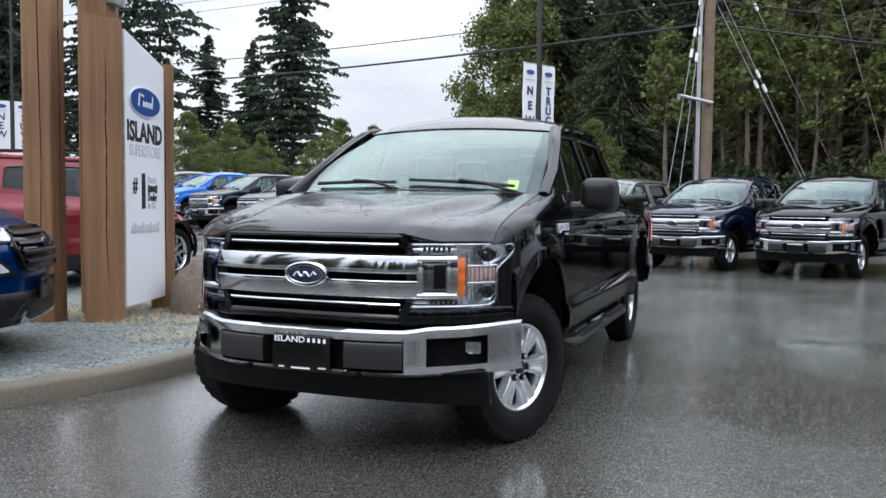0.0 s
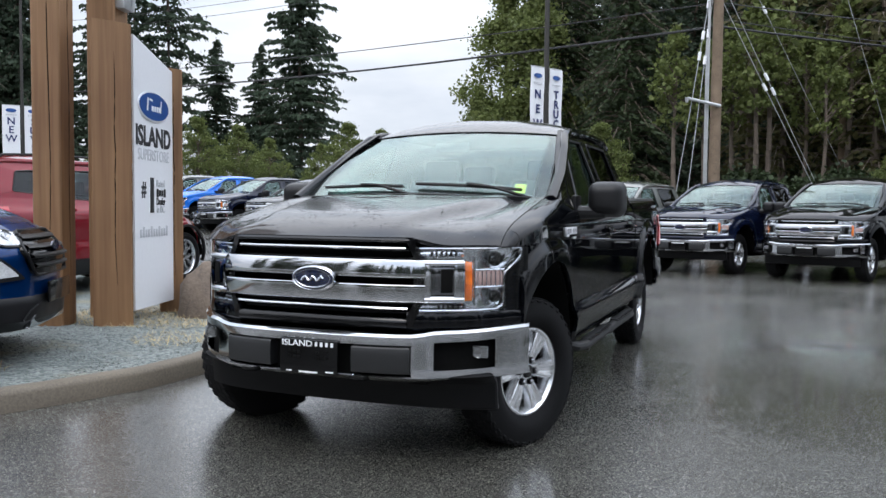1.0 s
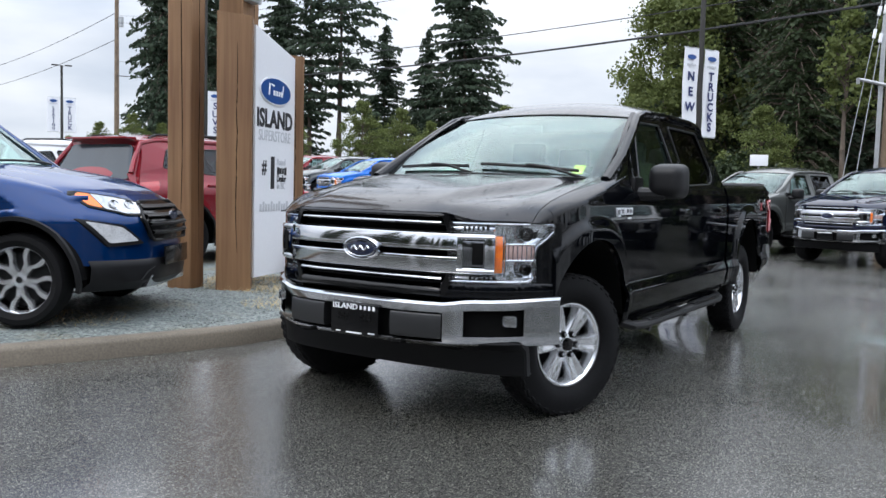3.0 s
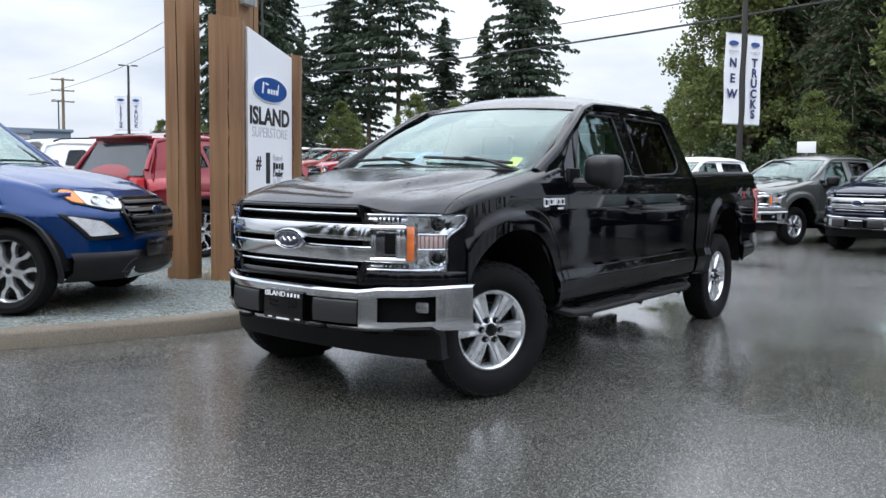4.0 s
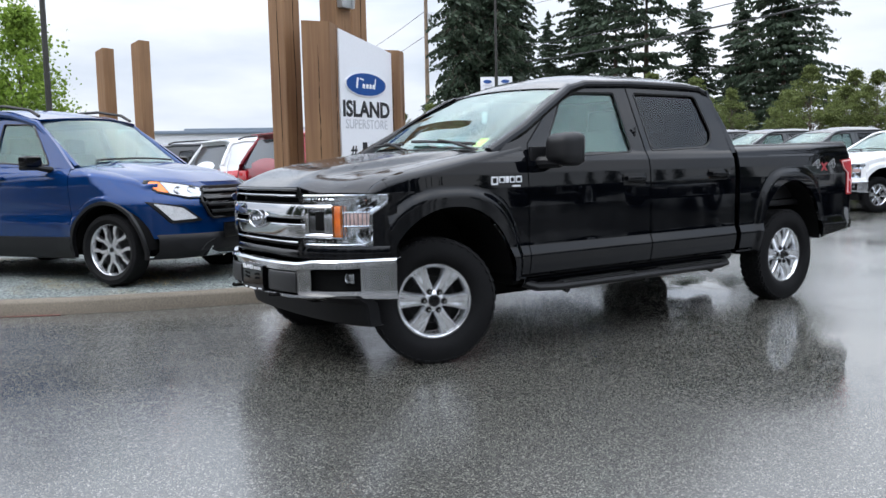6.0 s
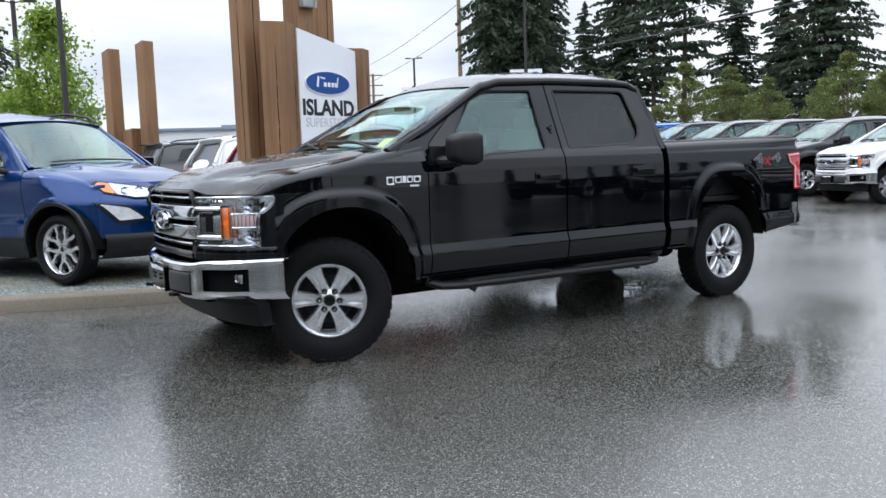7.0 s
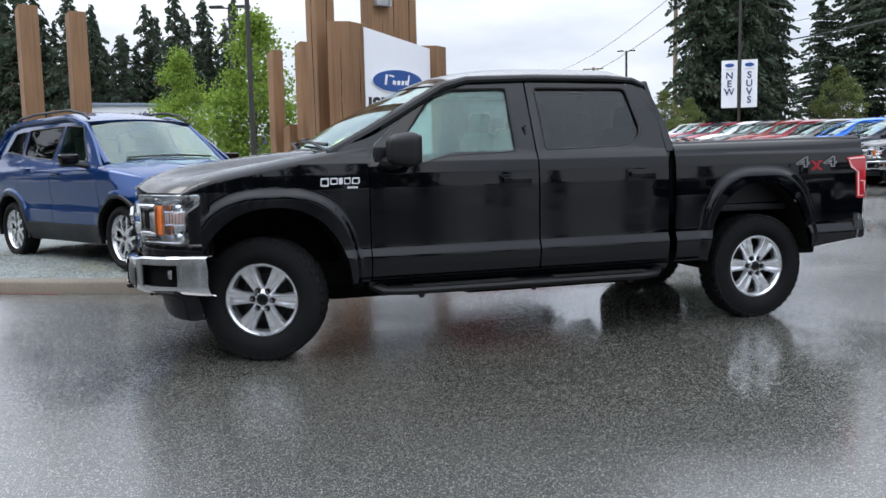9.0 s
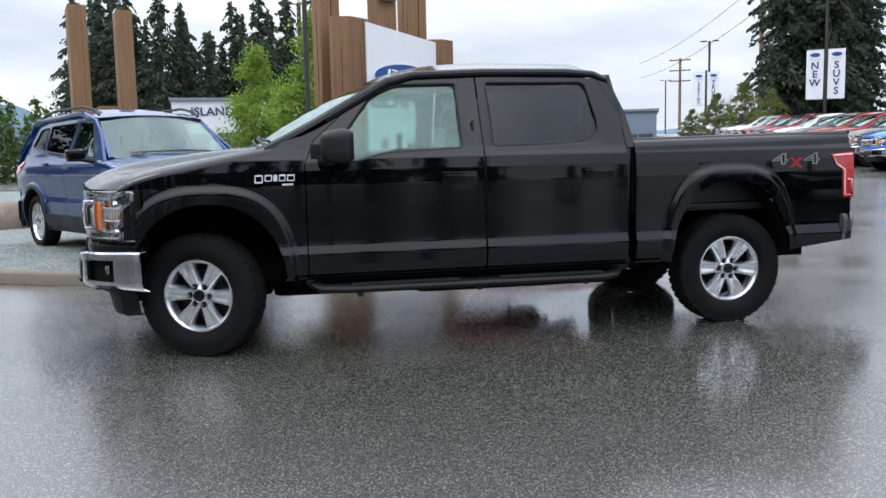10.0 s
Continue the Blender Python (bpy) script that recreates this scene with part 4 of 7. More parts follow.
def pickup(m, coat, label, group="", full=True, grille="chrome", steer=0.0, badge_red=False):
    """A crew-cab pickup with all its parts."""
    t = thing("pickup_truck", m, label, "pickup truck", group)
    nx = 3 if full else 0.5
    # fenders
    zs = lambda x: hood_z(x, hood_edge(x)) - 0.050
    for s in (1, -1):
        bm = side_panel(s, -0.672, 0.372, 0.475, zs, int(30 * nx), 20, lambda x: (hood_edge(x) + 0.004, hood_z(x, hood_edge(x)) - 0.001))
        fen = part("fender", bm, coat, t)
        bm = side_panel(s, 0.374, 0.53, 1.072, zs, 6, 4, lambda x: (hood_edge(x) + 0.002, hood_z(x, hood_edge(x)) - 0.001), 0)
        part("fender_tip", bm, coat, fen)
    # hood
    bm = bmesh.new()
    rows = []
    N = 44 if full else 22
    for i in range(25):
        v = (i / 24) ** 1.25
        row = []
        for j in range(N + 1):
            u = -1 + 2 * j / N
            xb = -0.34 - 0.14 * u * u
            y = u * 0.83
            for _ in range(3):
                xf = front_x(min(abs(y), 0.85)) + 0.004
                x = xf + (xb - xf) * v
                y = u * (hood_edge(x) - 0.001)
            row.append((x, y, hood_z(x, y)))
        rows.append(row)
    lip = [(x - 0.012, y, z - 0.018) for x, y, z in rows[0]]
    sheet(bm, [lip, *rows])
    bmesh.ops.reverse_faces(bm, faces=bm.faces)
    part("hood", thicken(bm, 0.015), WET_BLACK if full else coat, t, "rain-wet hood" if full else "")
    if full:
        rnd = random.Random(17)
        bm = bmesh.new()
        for _ in range(1900):
            y = rnd.uniform(-0.80, 0.80)
            x = rnd.uniform(-0.34, 0.72)
            if x > front_x(abs(y)) - 0.03 or noise.noise((x * 3, y * 3, 4)) < -0.12:
                continue
            z, r = hood_z(x, y), rnd.choice((0.0015, 0.002, 0.003, 0.0045))
            top = bm.verts.new((x, y, z + r * 0.6 + 0.0006))
            ring = [bm.verts.new((x + r * math.cos(q), y + r * 1.2 * math.sin(q), z + 0.0005)) for q in (0, 1.26, 2.51, 3.77, 5.03)]
            for k in range(5):
                bm.faces.new((top, ring[k], ring[(k + 1) % 5]))
        tagged(part("rain_drop", bm, RAIN, t, "rain drops beaded on the hood", clean=False), kind="stuff")
    # doors
    for s in (1, -1):
        for nm, x0, x1 in (("front_door", -1.850, -0.680), ("rear_door", -2.862, -1.862)):
            top = lambda x: 1.215 + 0.085 * smooth((-0.95 - x) / 0.35) if x > -1.4 else 1.30
            bm = side_panel(s, x0, x1, 0.485, top, int(20 * nx), 26)
            door = part(nm, bm, coat, t)
            # frame round the glass
            bm = bmesh.new()
            f = greenhouse_point(s)
            if nm == "front_door":
                out = [(-0.680, 1.216), (-0.95, 1.216), (-1.30, 1.299), (-1.850, 1.299), (-1.842, 1.775), (-1.30, 1.765), (-1.08, 1.655), (-0.74, 1.36)]
                hole = rounded(GLASS_F, 0.03)
            else:
                out = [(-1.862, 1.299), (-2.862, 1.299), (-2.855, 1.50), (-2.72, 1.765), (-1.854, 1.775)]
                hole = rounded(GLASS_R, [0.03, 0.10, 0.08, 0.05, 0.03])
            plate(bm, out, [hole], f, (0, -s * 0.03, 0))
            part("window_frame", bm, coat, door)
            bm = bmesh.new()
            plate(bm, [(x, z) for x, z in hole], [], greenhouse_point(s, 0.016), (0, -s * 0.004, 0))
            g = part("window", bm, SIDE_GLASS if nm == "front_door" else PRIVACY, door)
            g.visible_shadow = False
            # rubber seal round the glass
            bm = bmesh.new()
            pts = [greenhouse_point(s, 0.004)(x, z) for x, z in hole]
            tube(bm, [*pts, pts[0]], 0.009, 5)
            part("window_seal", bm, PLASTIC, door)
            # handle
            xh = -1.68 if nm == "front_door" else -2.64
            bm = bmesh.new()
            zc = 1.10 if nm == "front_door" else 1.112
            box(bm, (xh, s * (side_y(xh, zc) - 0.002), zc), (0.235, 0.014, 0.085), 0.006)
            h = part("door_handle", bm, GLOSS_BLACK, door, "black door handle")
            bm = bmesh.new()
            box(bm, (xh, s * (side_y(xh, zc) + 0.022), zc + 0.008), (0.20, 0.022, 0.034), 0.009)
            part("grip", bm, coat, h)
        # sill under the doors
        bm = bmesh.new()
        rows = [[(x, s * y, z) for y, z in ((0.905, 0.482), (0.918, 0.47), (0.905, 0.44), (0.86, 0.405), (0.70, 0.40))] for x in (-0.66, -1.3, -2.0, -2.88)]
        sheet(bm, rows)
        bmesh.ops.recalc_face_normals(bm, faces=bm.faces)
        part("sill", bm, coat, t)
    # roof and pillars
    def roof_front(u):
        return (-1.15 - 0.13 * u * u, u * 0.70, 1.772 - 0.025 * u * u)

    bm = bmesh.new()
    rows = []
    for i in range(15):
        v = (i / 14) ** 1.6
        row = []
        for j in range(23):
            u = -1 + 2 * j / 22
            xf, xb = roof_front(u)[0], -2.80 + 0.02 * u * u
            x = xf + (xb - xf) * v
            y = u * (0.708 if v > 0.05 else 0.70)
            zf = roof_front(u)[2]
            z = zf + (1.812 + 0.092 * (1 - abs(u) ** 2.6) - zf) * (1 - (1 - v) ** 6) + 0.012 * math.sin(math.pi * v)
            if v > 0.9:
                z -= 0.05 * ((v - 0.9) / 0.1) ** 2
            row.append((x, y, z))
        rows.append(row)
    sheet(bm, rows)
    part("roof", thicken(bm, 0.008), WET_BLACK if full else coat, t)
    for s in (1, -1):
        bm = bmesh.new()
        # drip rail and A pillar, one bent bar from cowl to the cab's back
        path = [(-0.44, 0.845, 1.300), (-0.74, 0.822, 1.455), (-1.05, 0.765, 1.632), (-1.24, 0.722, 1.738), (-1.42, 0.706, 1.786), (-1.9, 0.700, 1.805), (-2.5, 0.700, 1.805), (-2.70, 0.701, 1.792), (-2.79, 0.706, 1.755)]
        tube(bm, [(x, s * y, z) for x, y, z in path], [0.040, 0.038, 0.036, 0.035, 0.03, 0.028, 0.028, 0.026, 0.024], 10)
        part("pillar", bm, coat, t)
        bm = bmesh.new()
        plate(bm, [(-0.40, 1.262), (-0.674, 1.214), (-0.735, 1.362), (-1.076, 1.658), (-1.30, 1.768), (-1.29, 1.79), (-1.05, 1.672), (-0.74, 1.482)], [], greenhouse_point(s, 0.004), (0, -s * 0.03, 0))
        part("pillar_panel", bm, coat, t)
        bm = bmesh.new()
        plate(bm, [(-2.868, 1.28), (-2.935, 1.28), (-2.90, 1.52), (-2.835, 1.70), (-2.70, 1.80), (-2.60, 1.80), (-2.722, 1.768), (-2.860, 1.50)], [], greenhouse_point(s, 0.002), (0, -s * 0.04, 0))
        part("corner_pillar", bm, coat, t)
    # back wall of the cab
    bm = bmesh.new()
    outline = [(-0.885, 0.47), (0.885, 0.47), (0.895, 1.30), (0.70, 1.79), (-0.70, 1.79), (-0.895, 1.30)]
    rear_pane = rounded([(-0.66, 1.36), (0.66, 1.36), (0.58, 1.72), (-0.58, 1.72)], 0.06)
    fback = lambda u, v: (-2.905 + max(0, v - 1.3) * 0.16, u, v)
    plate(bm, outline, [rear_pane], fback, (0.03, 0, 0))
    part("cab_back", bm, coat, t)
    bm = bmesh.new()
    plate(bm, rear_pane, [], fback, (0.004, 0, 0))
    part("rear_window", bm, PRIVACY, t).visible_shadow = False
    # windshield with a black edge
    def ws(u, v):
        a, b = Vector((-0.345 - 0.14 * u * u, u * 0.80, 1.340 - 0.030 * u * u)), Vector(roof_front(u)) - Vector((0, 0, 0.004))
        p = a.lerp(b, v)
        return (p.x + 0.012 * math.sin(math.pi * v), p.y, p.z + 0.022 * math.sin(math.pi * v))
    bm = bmesh.new()
    sheet(bm, [[ws(-1 + 2 * i / 20, j / 8) for i in range(21)] for j in range(9)])
    part("windshield", thicken(bm, 0.005), WINDSHIELD, t).visible_shadow = False
    bm = bmesh.new()
    rows = [[Vector(ws(-1.01 + 2.02 * i / 20, -0.03 + 1.04 * j / 24)) + Vector((0.003, 0, 0.003)) for i in range(21)] for j in range(25)]
    sheet(bm, rows, drop=lambda i, j: 0 < i < 23 and 0 < j < 19)
    part("windshield_band", bm, GLOSS_BLACK, t)
    # cowl grille and wipers
    bm = bmesh.new()
    sheet(bm, [[(-0.30 - 0.14 * u * u - 0.1 * v, u * 0.80, 1.320 + 0.008 * v - 0.022 * u * u) for u in [-1 + i / 10 for i in range(21)]] for v in (0, 0.5, 1, 1.5)])
    cowl = part("cowl", thicken(bm, 0.02), PLASTIC, t)
    if full:
        for k in range(30):
            y = -0.62 + k * 0.042
            bm = bmesh.new()
            box(bm, (-0.365 - 0.24 * y * y, y, 1.336 - 0.03 * y * y), (0.06, 0.020, 0.012), 0.003, pose(0, 0, 0, 0, -8, 20))
            part("vent_rib", bm, PLASTIC, cowl)
    for y0, y1 in ((-0.66, -0.06), (0.02, 0.66)):
        bm = bmesh.new()
        pts = []
        for k in range(9):
            y = y0 + (y1 - y0) * k / 8
            p = Vector(ws(y / 0.79, 0.05 + 0.03 * (1 - k / 8)))
            pts.append(p + Vector((0.018, 0, 0.022)))
        tube(bm, pts, 0.011, 6)
        tube(bm, [pts[4] + Vector((0.01, 0, 0.012)), pts[6] + Vector((0.035, 0, 0.004)), Vector((-0.37 - 0.2 * y1 * y1, y1 + 0.08, 1.325 - 0.03 * y1 * y1))], 0.010, 6)
        part("wiper", bm, PLASTIC, t, "black wiper")
    # sticker at the foot of the windshield
    if full:
        bm = bmesh.new()
        p = Vector(ws(0.80, 0.13)) + Vector((-0.004, 0, -0.006))
        slope = (Vector(ws(0.80, 0.2)) - Vector(ws(0.80, 0.1))).normalized()
        across = (Vector(ws(0.84, 0.13)) - Vector(ws(0.76, 0.13))).normalized()
        nrm = slope.cross(across).normalized()
        vs = [bm.verts.new(p + slope * a * 0.05 + across * b * 0.034 + nrm * c) for c in (0.007, 0.009) for a, b in ((-1, -1), (-1, 1), (1, 1), (1, -1))]
        for q in ((0, 1, 2, 3), (7, 6, 5, 4), (0, 4, 5, 1), (1, 5, 6, 2), (2, 6, 7, 3), (3, 7, 4, 0)):
            bm.faces.new([vs[k] for k in q])
        part("windshield_sticker", bm, STICKER, t, "small yellow-green paper sticker")
    # mirrors
    for s in (1, -1):
        bm = bmesh.new()
        vs = box(bm, (-0.870, s * 1.085, 1.318), (0.20, 0.235, 0.222), 0.075, seg=5)
        for v in vs:
            k = (v.co.x + 0.870) / 0.20
            v.co.z = 1.325 + (v.co.z - 1.325) * (1 - 0.25 * max(0, k + 0.2))
            v.co.y = s * 1.085 + (v.co.y - s * 1.085) * (1 - 0.22 * max(0, k + 0.2))
        mir = part("mirror", bm, PLASTIC, t, "black door mirror")
        bm = bmesh.new()
        rod(bm, (-0.79, s * 0.90, 1.235), (-0.84, s * 1.08, 1.235), 0.045, 0.035, 10)
        box(bm, (-0.79, s * 0.915, 1.27), (0.15, 0.03, 0.14), 0.012)
        part("mirror_arm", bm, PLASTIC, mir)
        bm = bmesh.new()
        box(bm, (-0.969, s * 1.085, 1.318), (0.004, 0.17, 0.17), 0.001)
        part("mirror_glass", bm, CHROME, mir)
    # bed: outer sides, rails, floor, tailgate
    for s in (1, -1):
        bm = side_panel(s, -4.615, -2.925, lambda x: 0.475 if x > -3.7 else 0.507 + 0.115 * (-3.97 - x), lambda x: 1.255 + 0.012 * (-2.9 - x), int(34 * nx), 20, lambda x: (0.845, 1.330 + 0.016 * (-2.925 - x)))
        part("bed_side", bm, coat, t)
        bm = bmesh.new()
        sheet(bm, [[(x, s * y, z + 0.016 * (-2.925 - x)) for y, z in ((0.875, 1.322), (0.86, 1.338), (0.80, 1.342), (0.77, 1.332), (0.77, 0.86))] for x in (-2.93, -3.5, -4.1, -4.61)])
        bmesh.ops.recalc_face_normals(bm, faces=bm.faces)
        part("bed_rail", bm, PLASTIC, t)
    bm = bmesh.new()
    box(bm, (-3.77, 0, 0.84), (1.69, 1.6, 0.05), 0.01)
    box(bm, (-2.95, 0, 1.08), (0.04, 1.72, 0.50), 0.01)
    part("bed_floor", bm, PLASTIC, t)
    bm = bmesh.new()
    vs = box(bm, (-4.60, 0, 1.035), (0.07, 1.72, 0.66), 0.02)
    box(bm, (-4.605, 0, 1.355), (0.10, 1.70, 0.03), 0.012)
    box(bm, (-4.64, 0, 1.22), (0.012, 0.30, 0.08), 0.004)
    part("tailgate", bm, coat, t)
    # rear lamps and bumper
    for s in (1, -1):
        bm = bmesh.new()
        out = [(-4.44, 1.20), (-4.632, 1.215), (-4.632, 0.885), (-4.545, 0.885), (-4.535, 1.09), (-4.50, 1.11)]
        plate(bm, rounded(out, 0.012, 3), [], lambda x, z: (x, s * (side_y(x, z) + 0.007), z), (0, -s * 0.06, 0))
        lamp = part("tail_lamp", bm, TAIL_RED, t, "red tail lamp")
        if full:
            bm = bmesh.new()
            pts = [(-4.615, 1.198), (-4.462, 1.188), (-4.485, 1.128), (-4.552, 1.085), (-4.560, 0.903), (-4.615, 0.903), (-4.615, 1.015), (-4.578, 1.018)]
            tube(bm, [(x, s * (side_y(x, z) + 0.008), z) for x, z in pts], 0.008, 5)
            part("lamp_strip", bm, TAIL_PALE, lamp)
    bm = bmesh.new()
    band(bm, -0.955, 0.955, 0.570, 0.765, 0.0, 0.06, lambda y: 4.80 - 0.07 * (y / 0.95) ** 2 - 0.19 * (abs(y) / 0.955) ** 12, 90, 0.012)
    for v in bm.verts:
        v.co.x = -v.co.x
    bmesh.ops.reverse_faces(bm, faces=bm.faces)
    part("rear_bumper", bm, SATIN, t, "chrome rear bumper")
    for s in (1, -1):
        bm = bmesh.new()
        plate(bm, [(-4.12, 0.53), (-4.53, 0.575), (-4.56, 0.72), (-4.10, 0.72)], [], lambda x, z: (x, s * (0.915), z), (0, -s * 0.03, 0))
        part("rear_valance", bm, coat, t)
    # chassis, wheel houses, axles
    for s in (1, -1):
        bm = bmesh.new()
        box(bm, (-1.9, s * 0.50, 0.50), (5.2, 0.09, 0.16), 0.01)
        part("frame_rail", bm, VOID, t)
    bm = bmesh.new()
    box(bm, (-1.75, 0, 0.54), (2.2, 1.70, 0.22), 0.03)
    box(bm, (0.0, 0, 0.72), (0.95, 1.0, 0.55), 0.05)
    box(bm, (-3.72, 0, 0.74), (1.7, 1.1, 0.16), 0.02)
    part("chassis", bm, VOID, t, "dark underbody")
    bm = bmesh.new()
    rod(bm, (0, -0.75, 0.41), (0, 0.75, 0.41), 0.04)
    part("front_axle", bm, VOID, t)
    bm = bmesh.new()
    rod(bm, (AXLE_R, -0.75, 0.41), (AXLE_R, 0.75, 0.41), 0.05)
    rod(bm, (AXLE_R - 0.13, 0.05, 0.41), (AXLE_R + 0.16, 0.05, 0.41), 0.15, 0.08, 14)
    part("rear_axle", bm, VOID, t)
    bm = bmesh.new()
    rod(bm, (-1.6, -0.32, 0.40), (-4.3, -0.42, 0.46), 0.045)
    rod(bm, (-1.4, -0.35, 0.38), (-2.1, -0.35, 0.38), 0.12)
    part("exhaust", bm, VOID, t)
    # unseen low boxes, added to keep the wet ground's reflection dark
    bm = bmesh.new()
    box(bm, (-1.0, 0.0, 0.42), (1.1, 0.80, 0.28), 0.05)
    box(bm, (0.05, 0.0, 0.46), (1.0, 0.86, 0.32), 0.05)
    box(bm, (-2.2, 0.05, 0.42), (1.5, 0.95, 0.28), 0.04)
    part("underbody_blocker", bm, VOID, t)
    bm = bmesh.new()
    box(bm, (-4.15, 0.0, 0.55), (0.70, 0.75, 0.26), 0.10)
    part("spare_wheel_carrier", bm, VOID, t)
    for s in (1, -1):
        bm = bmesh.new()
        box(bm, (-0.61, s * 0.60, 0.535), (0.06, 0.58, 0.20), 0.02)
        part("splash_panel", bm, VOID, t)
    for cx, rx, rz, _, _ in ARCHES:
        for s in (1, -1):
            bm = bmesh.new()
            rows = [[(cx + (rx + 0.012) * math.cos(a), s * (min(y, 0.83) if cx + rx * math.cos(a) > 0.24 else y), max(ARCH_Z + 0.10, ARCH_Z - 0.03 + (rz + 0.035) * math.sin(a) ** 0.92)) for a in [math.pi * k / 20 for k in range(21)]] for y in (0.945, 0.60, 0.45)]
            sheet(bm, rows)
            bm.faces.new([bm.verts.new(p) for p in rows[-1]])
            part("wheel_house", bm, VOID, t)
    for x, y, st in ((0.0, 0.80, steer), (0.0, -0.80, steer), (AXLE_R, 0.81, 0), (AXLE_R, -0.81, 0)):
        make_wheel(t, x, y, st, full)
    # side steps
    for s in (1, -1):
        bm = bmesh.new()
        path = [(-0.70, 0.86, 0.455), (-0.76, 0.930, 0.415), (-0.90, 0.952, 0.406), (-1.8, 0.952, 0.402), (-2.66, 0.952, 0.398), (-2.76, 0.930, 0.406), (-2.82, 0.86, 0.45)]
        tube(bm, [(x, s * y, z) for x, y, z in path], 0.043, 10)
        for v in bm.verts:
            v.co.z = 0.40 + (v.co.z - 0.40) * 0.70
        for x in (-1.0, -1.8, -2.55):
            rod(bm, (x, s * 0.60, 0.46), (x, s * 0.97, 0.37), 0.022)
        step = part("side_step", bm, PLASTIC, t, "black tubular side step")
        if full:
            for x0 in (-0.98, -1.98):
                bm = bmesh.new()
                box(bm, (x0 - 0.33, s * 0.952, 0.432), (0.72, 0.062, 0.012), 0.004)
                for k in range(24):
                    box(bm, (x0 - 0.02 - k * 0.028, s * 0.980, 0.438), (0.012, 0.02, 0.008))
                part("tread_pad", bm, PAD_GREY, step)
    # nose: radiator cavity, grille, lamps
    bm = bmesh.new()
    sheet(bm, wrap(-0.90, 0.90, 0.66, 1.11, -0.075, 30, 6))
    part("grille_backing", bm, VOID, t)
    bm = bmesh.new()
    for k in range(9 if full else 5):
        z = 0.76 + k * (0.34 / (8 if full else 4))
        band(bm, -0.55, 0.55, z - 0.006, z + 0.006, -0.035, 0.03, n=12, crown=0.002)
    part("grille_mesh", bm, PLASTIC, t)
    bm = bmesh.new()
    fr_out = [(-0.49, 1.118), (0.49, 1.118), (0.525, 1.03), (0.525, 0.80), (0.49, 0.700), (-0.49, 0.700), (-0.525, 0.80), (-0.525, 1.03)]
    band(bm, -0.47, 0.47, 1.092, 1.116, 0.006, 0.07)
    band(bm, -0.46, 0.46, 0.686, 0.738, 0.010, 0.08)
    inner = [(-0.465, 1.092), (0.465, 1.092), (0.495, 1.02), (0.495, 0.81), (0.460, 0.738), (-0.460, 0.738), (-0.495, 0.81), (-0.495, 1.02)]
    plate(bm, fr_out, [inner], lambda u, v: (front_x(u) + 0.013, u, v), (-0.06, 0, 0))
    part("grille_surround", bm, GLOSS_BLACK if full else coat, t)
    bright = CHROME if grille == "chrome" else GLOSS_BLACK
    bm = bmesh.new()
    band(bm, -0.545, 0.545, 0.930, 1.014, 0.022, 0.05, n=40, crown=0.003, tilt=0.014)
    for s in (1, -1):
        for za, zb in ((0.985, 1.014), (0.815, 0.845)):
            band(bm, min(s * 0.54, s * 0.695), max(s * 0.54, s * 0.695), za, zb, 0.024, 0.05, n=8, crown=0.006)
    band(bm, -0.545, 0.545, 0.815, 0.898, 0.022, 0.05, n=40, crown=0.002, tilt=-0.008)
    for s in (1, -1):
        for ya, yb in ((0.540, 0.565), (0.658, 0.698)):
            band(bm, min(s * ya, s * yb), max(s * ya, s * yb), 0.819, 1.010, 0.024, 0.05, n=5, crown=0.004)
    bar = part("grille_bar", bm, bright, t, "chrome double grille bar" if grille == "chrome" else "")
    bm = bmesh.new()
    band(bm, -0.455, 0.455, 1.058, 1.075, 0.010, 0.03, crown=0.004)
    part("grille_strip", bm, bright, t)
    bm = bmesh.new()
    band(bm, -0.465, 0.465, 0.776, 0.793, 0.012, 0.03, crown=0.004)
    part("grille_strip", bm, bright, t)
    for s in (1, -1):
        bm = bmesh.new()
        band(bm, min(s * 0.560, s * 0.662), max(s * 0.560, s * 0.662), 0.848, 0.982, 0.020, 0.03, n=5, crown=0.002)
        lampbox = part("running_lamp", bm, SMOKE if grille == "chrome" else GLOSS_BLACK, t, "dark smoked running lamp")
        bm = bmesh.new()
        band(bm, min(s * 0.607, s * 0.652), max(s * 0.607, s * 0.652), 0.860, 0.972, 0.023, 0.02, n=4, crown=0.002)
        part("lamp_core", bm, VOID, lampbox)
    # badge: an oval with a bright rim
    bm = bmesh.new()
    for a, b, h in ((0.118, 0.062, 0.0),):
        ring = [[(front_x(0) + 0.030 + hh, (a - d) * math.cos(q), 0.915 + (b - d) * math.sin(q)) for d, hh in ((0, 0.0), (0.002, 0.018), (0.007, 0.021), (0.012, 0.016))] for q in [2 * math.pi * k / 40 for k in range(41)]]
        sheet(bm, ring)
    bmesh.ops.recalc_face_normals(bm, faces=bm.faces)
    badge = part("badge_rim", bm, CHROME, t)
    bm = bmesh.new()
    c = bm.verts.new((front_x(0) + 0.050, 0, 0.915))
    ring = [bm.verts.new((front_x(0) + 0.045, 0.108 * math.cos(q), 0.915 + 0.052 * math.sin(q))) for q in [2 * math.pi * k / 40 for k in range(40)]]
    for k in range(40):
        bm.faces.new((c, ring[k], ring[(k + 1) % 40]))
    face = part("badge_face", bm, BADGE_BLUE, badge, "dark blue oval badge")
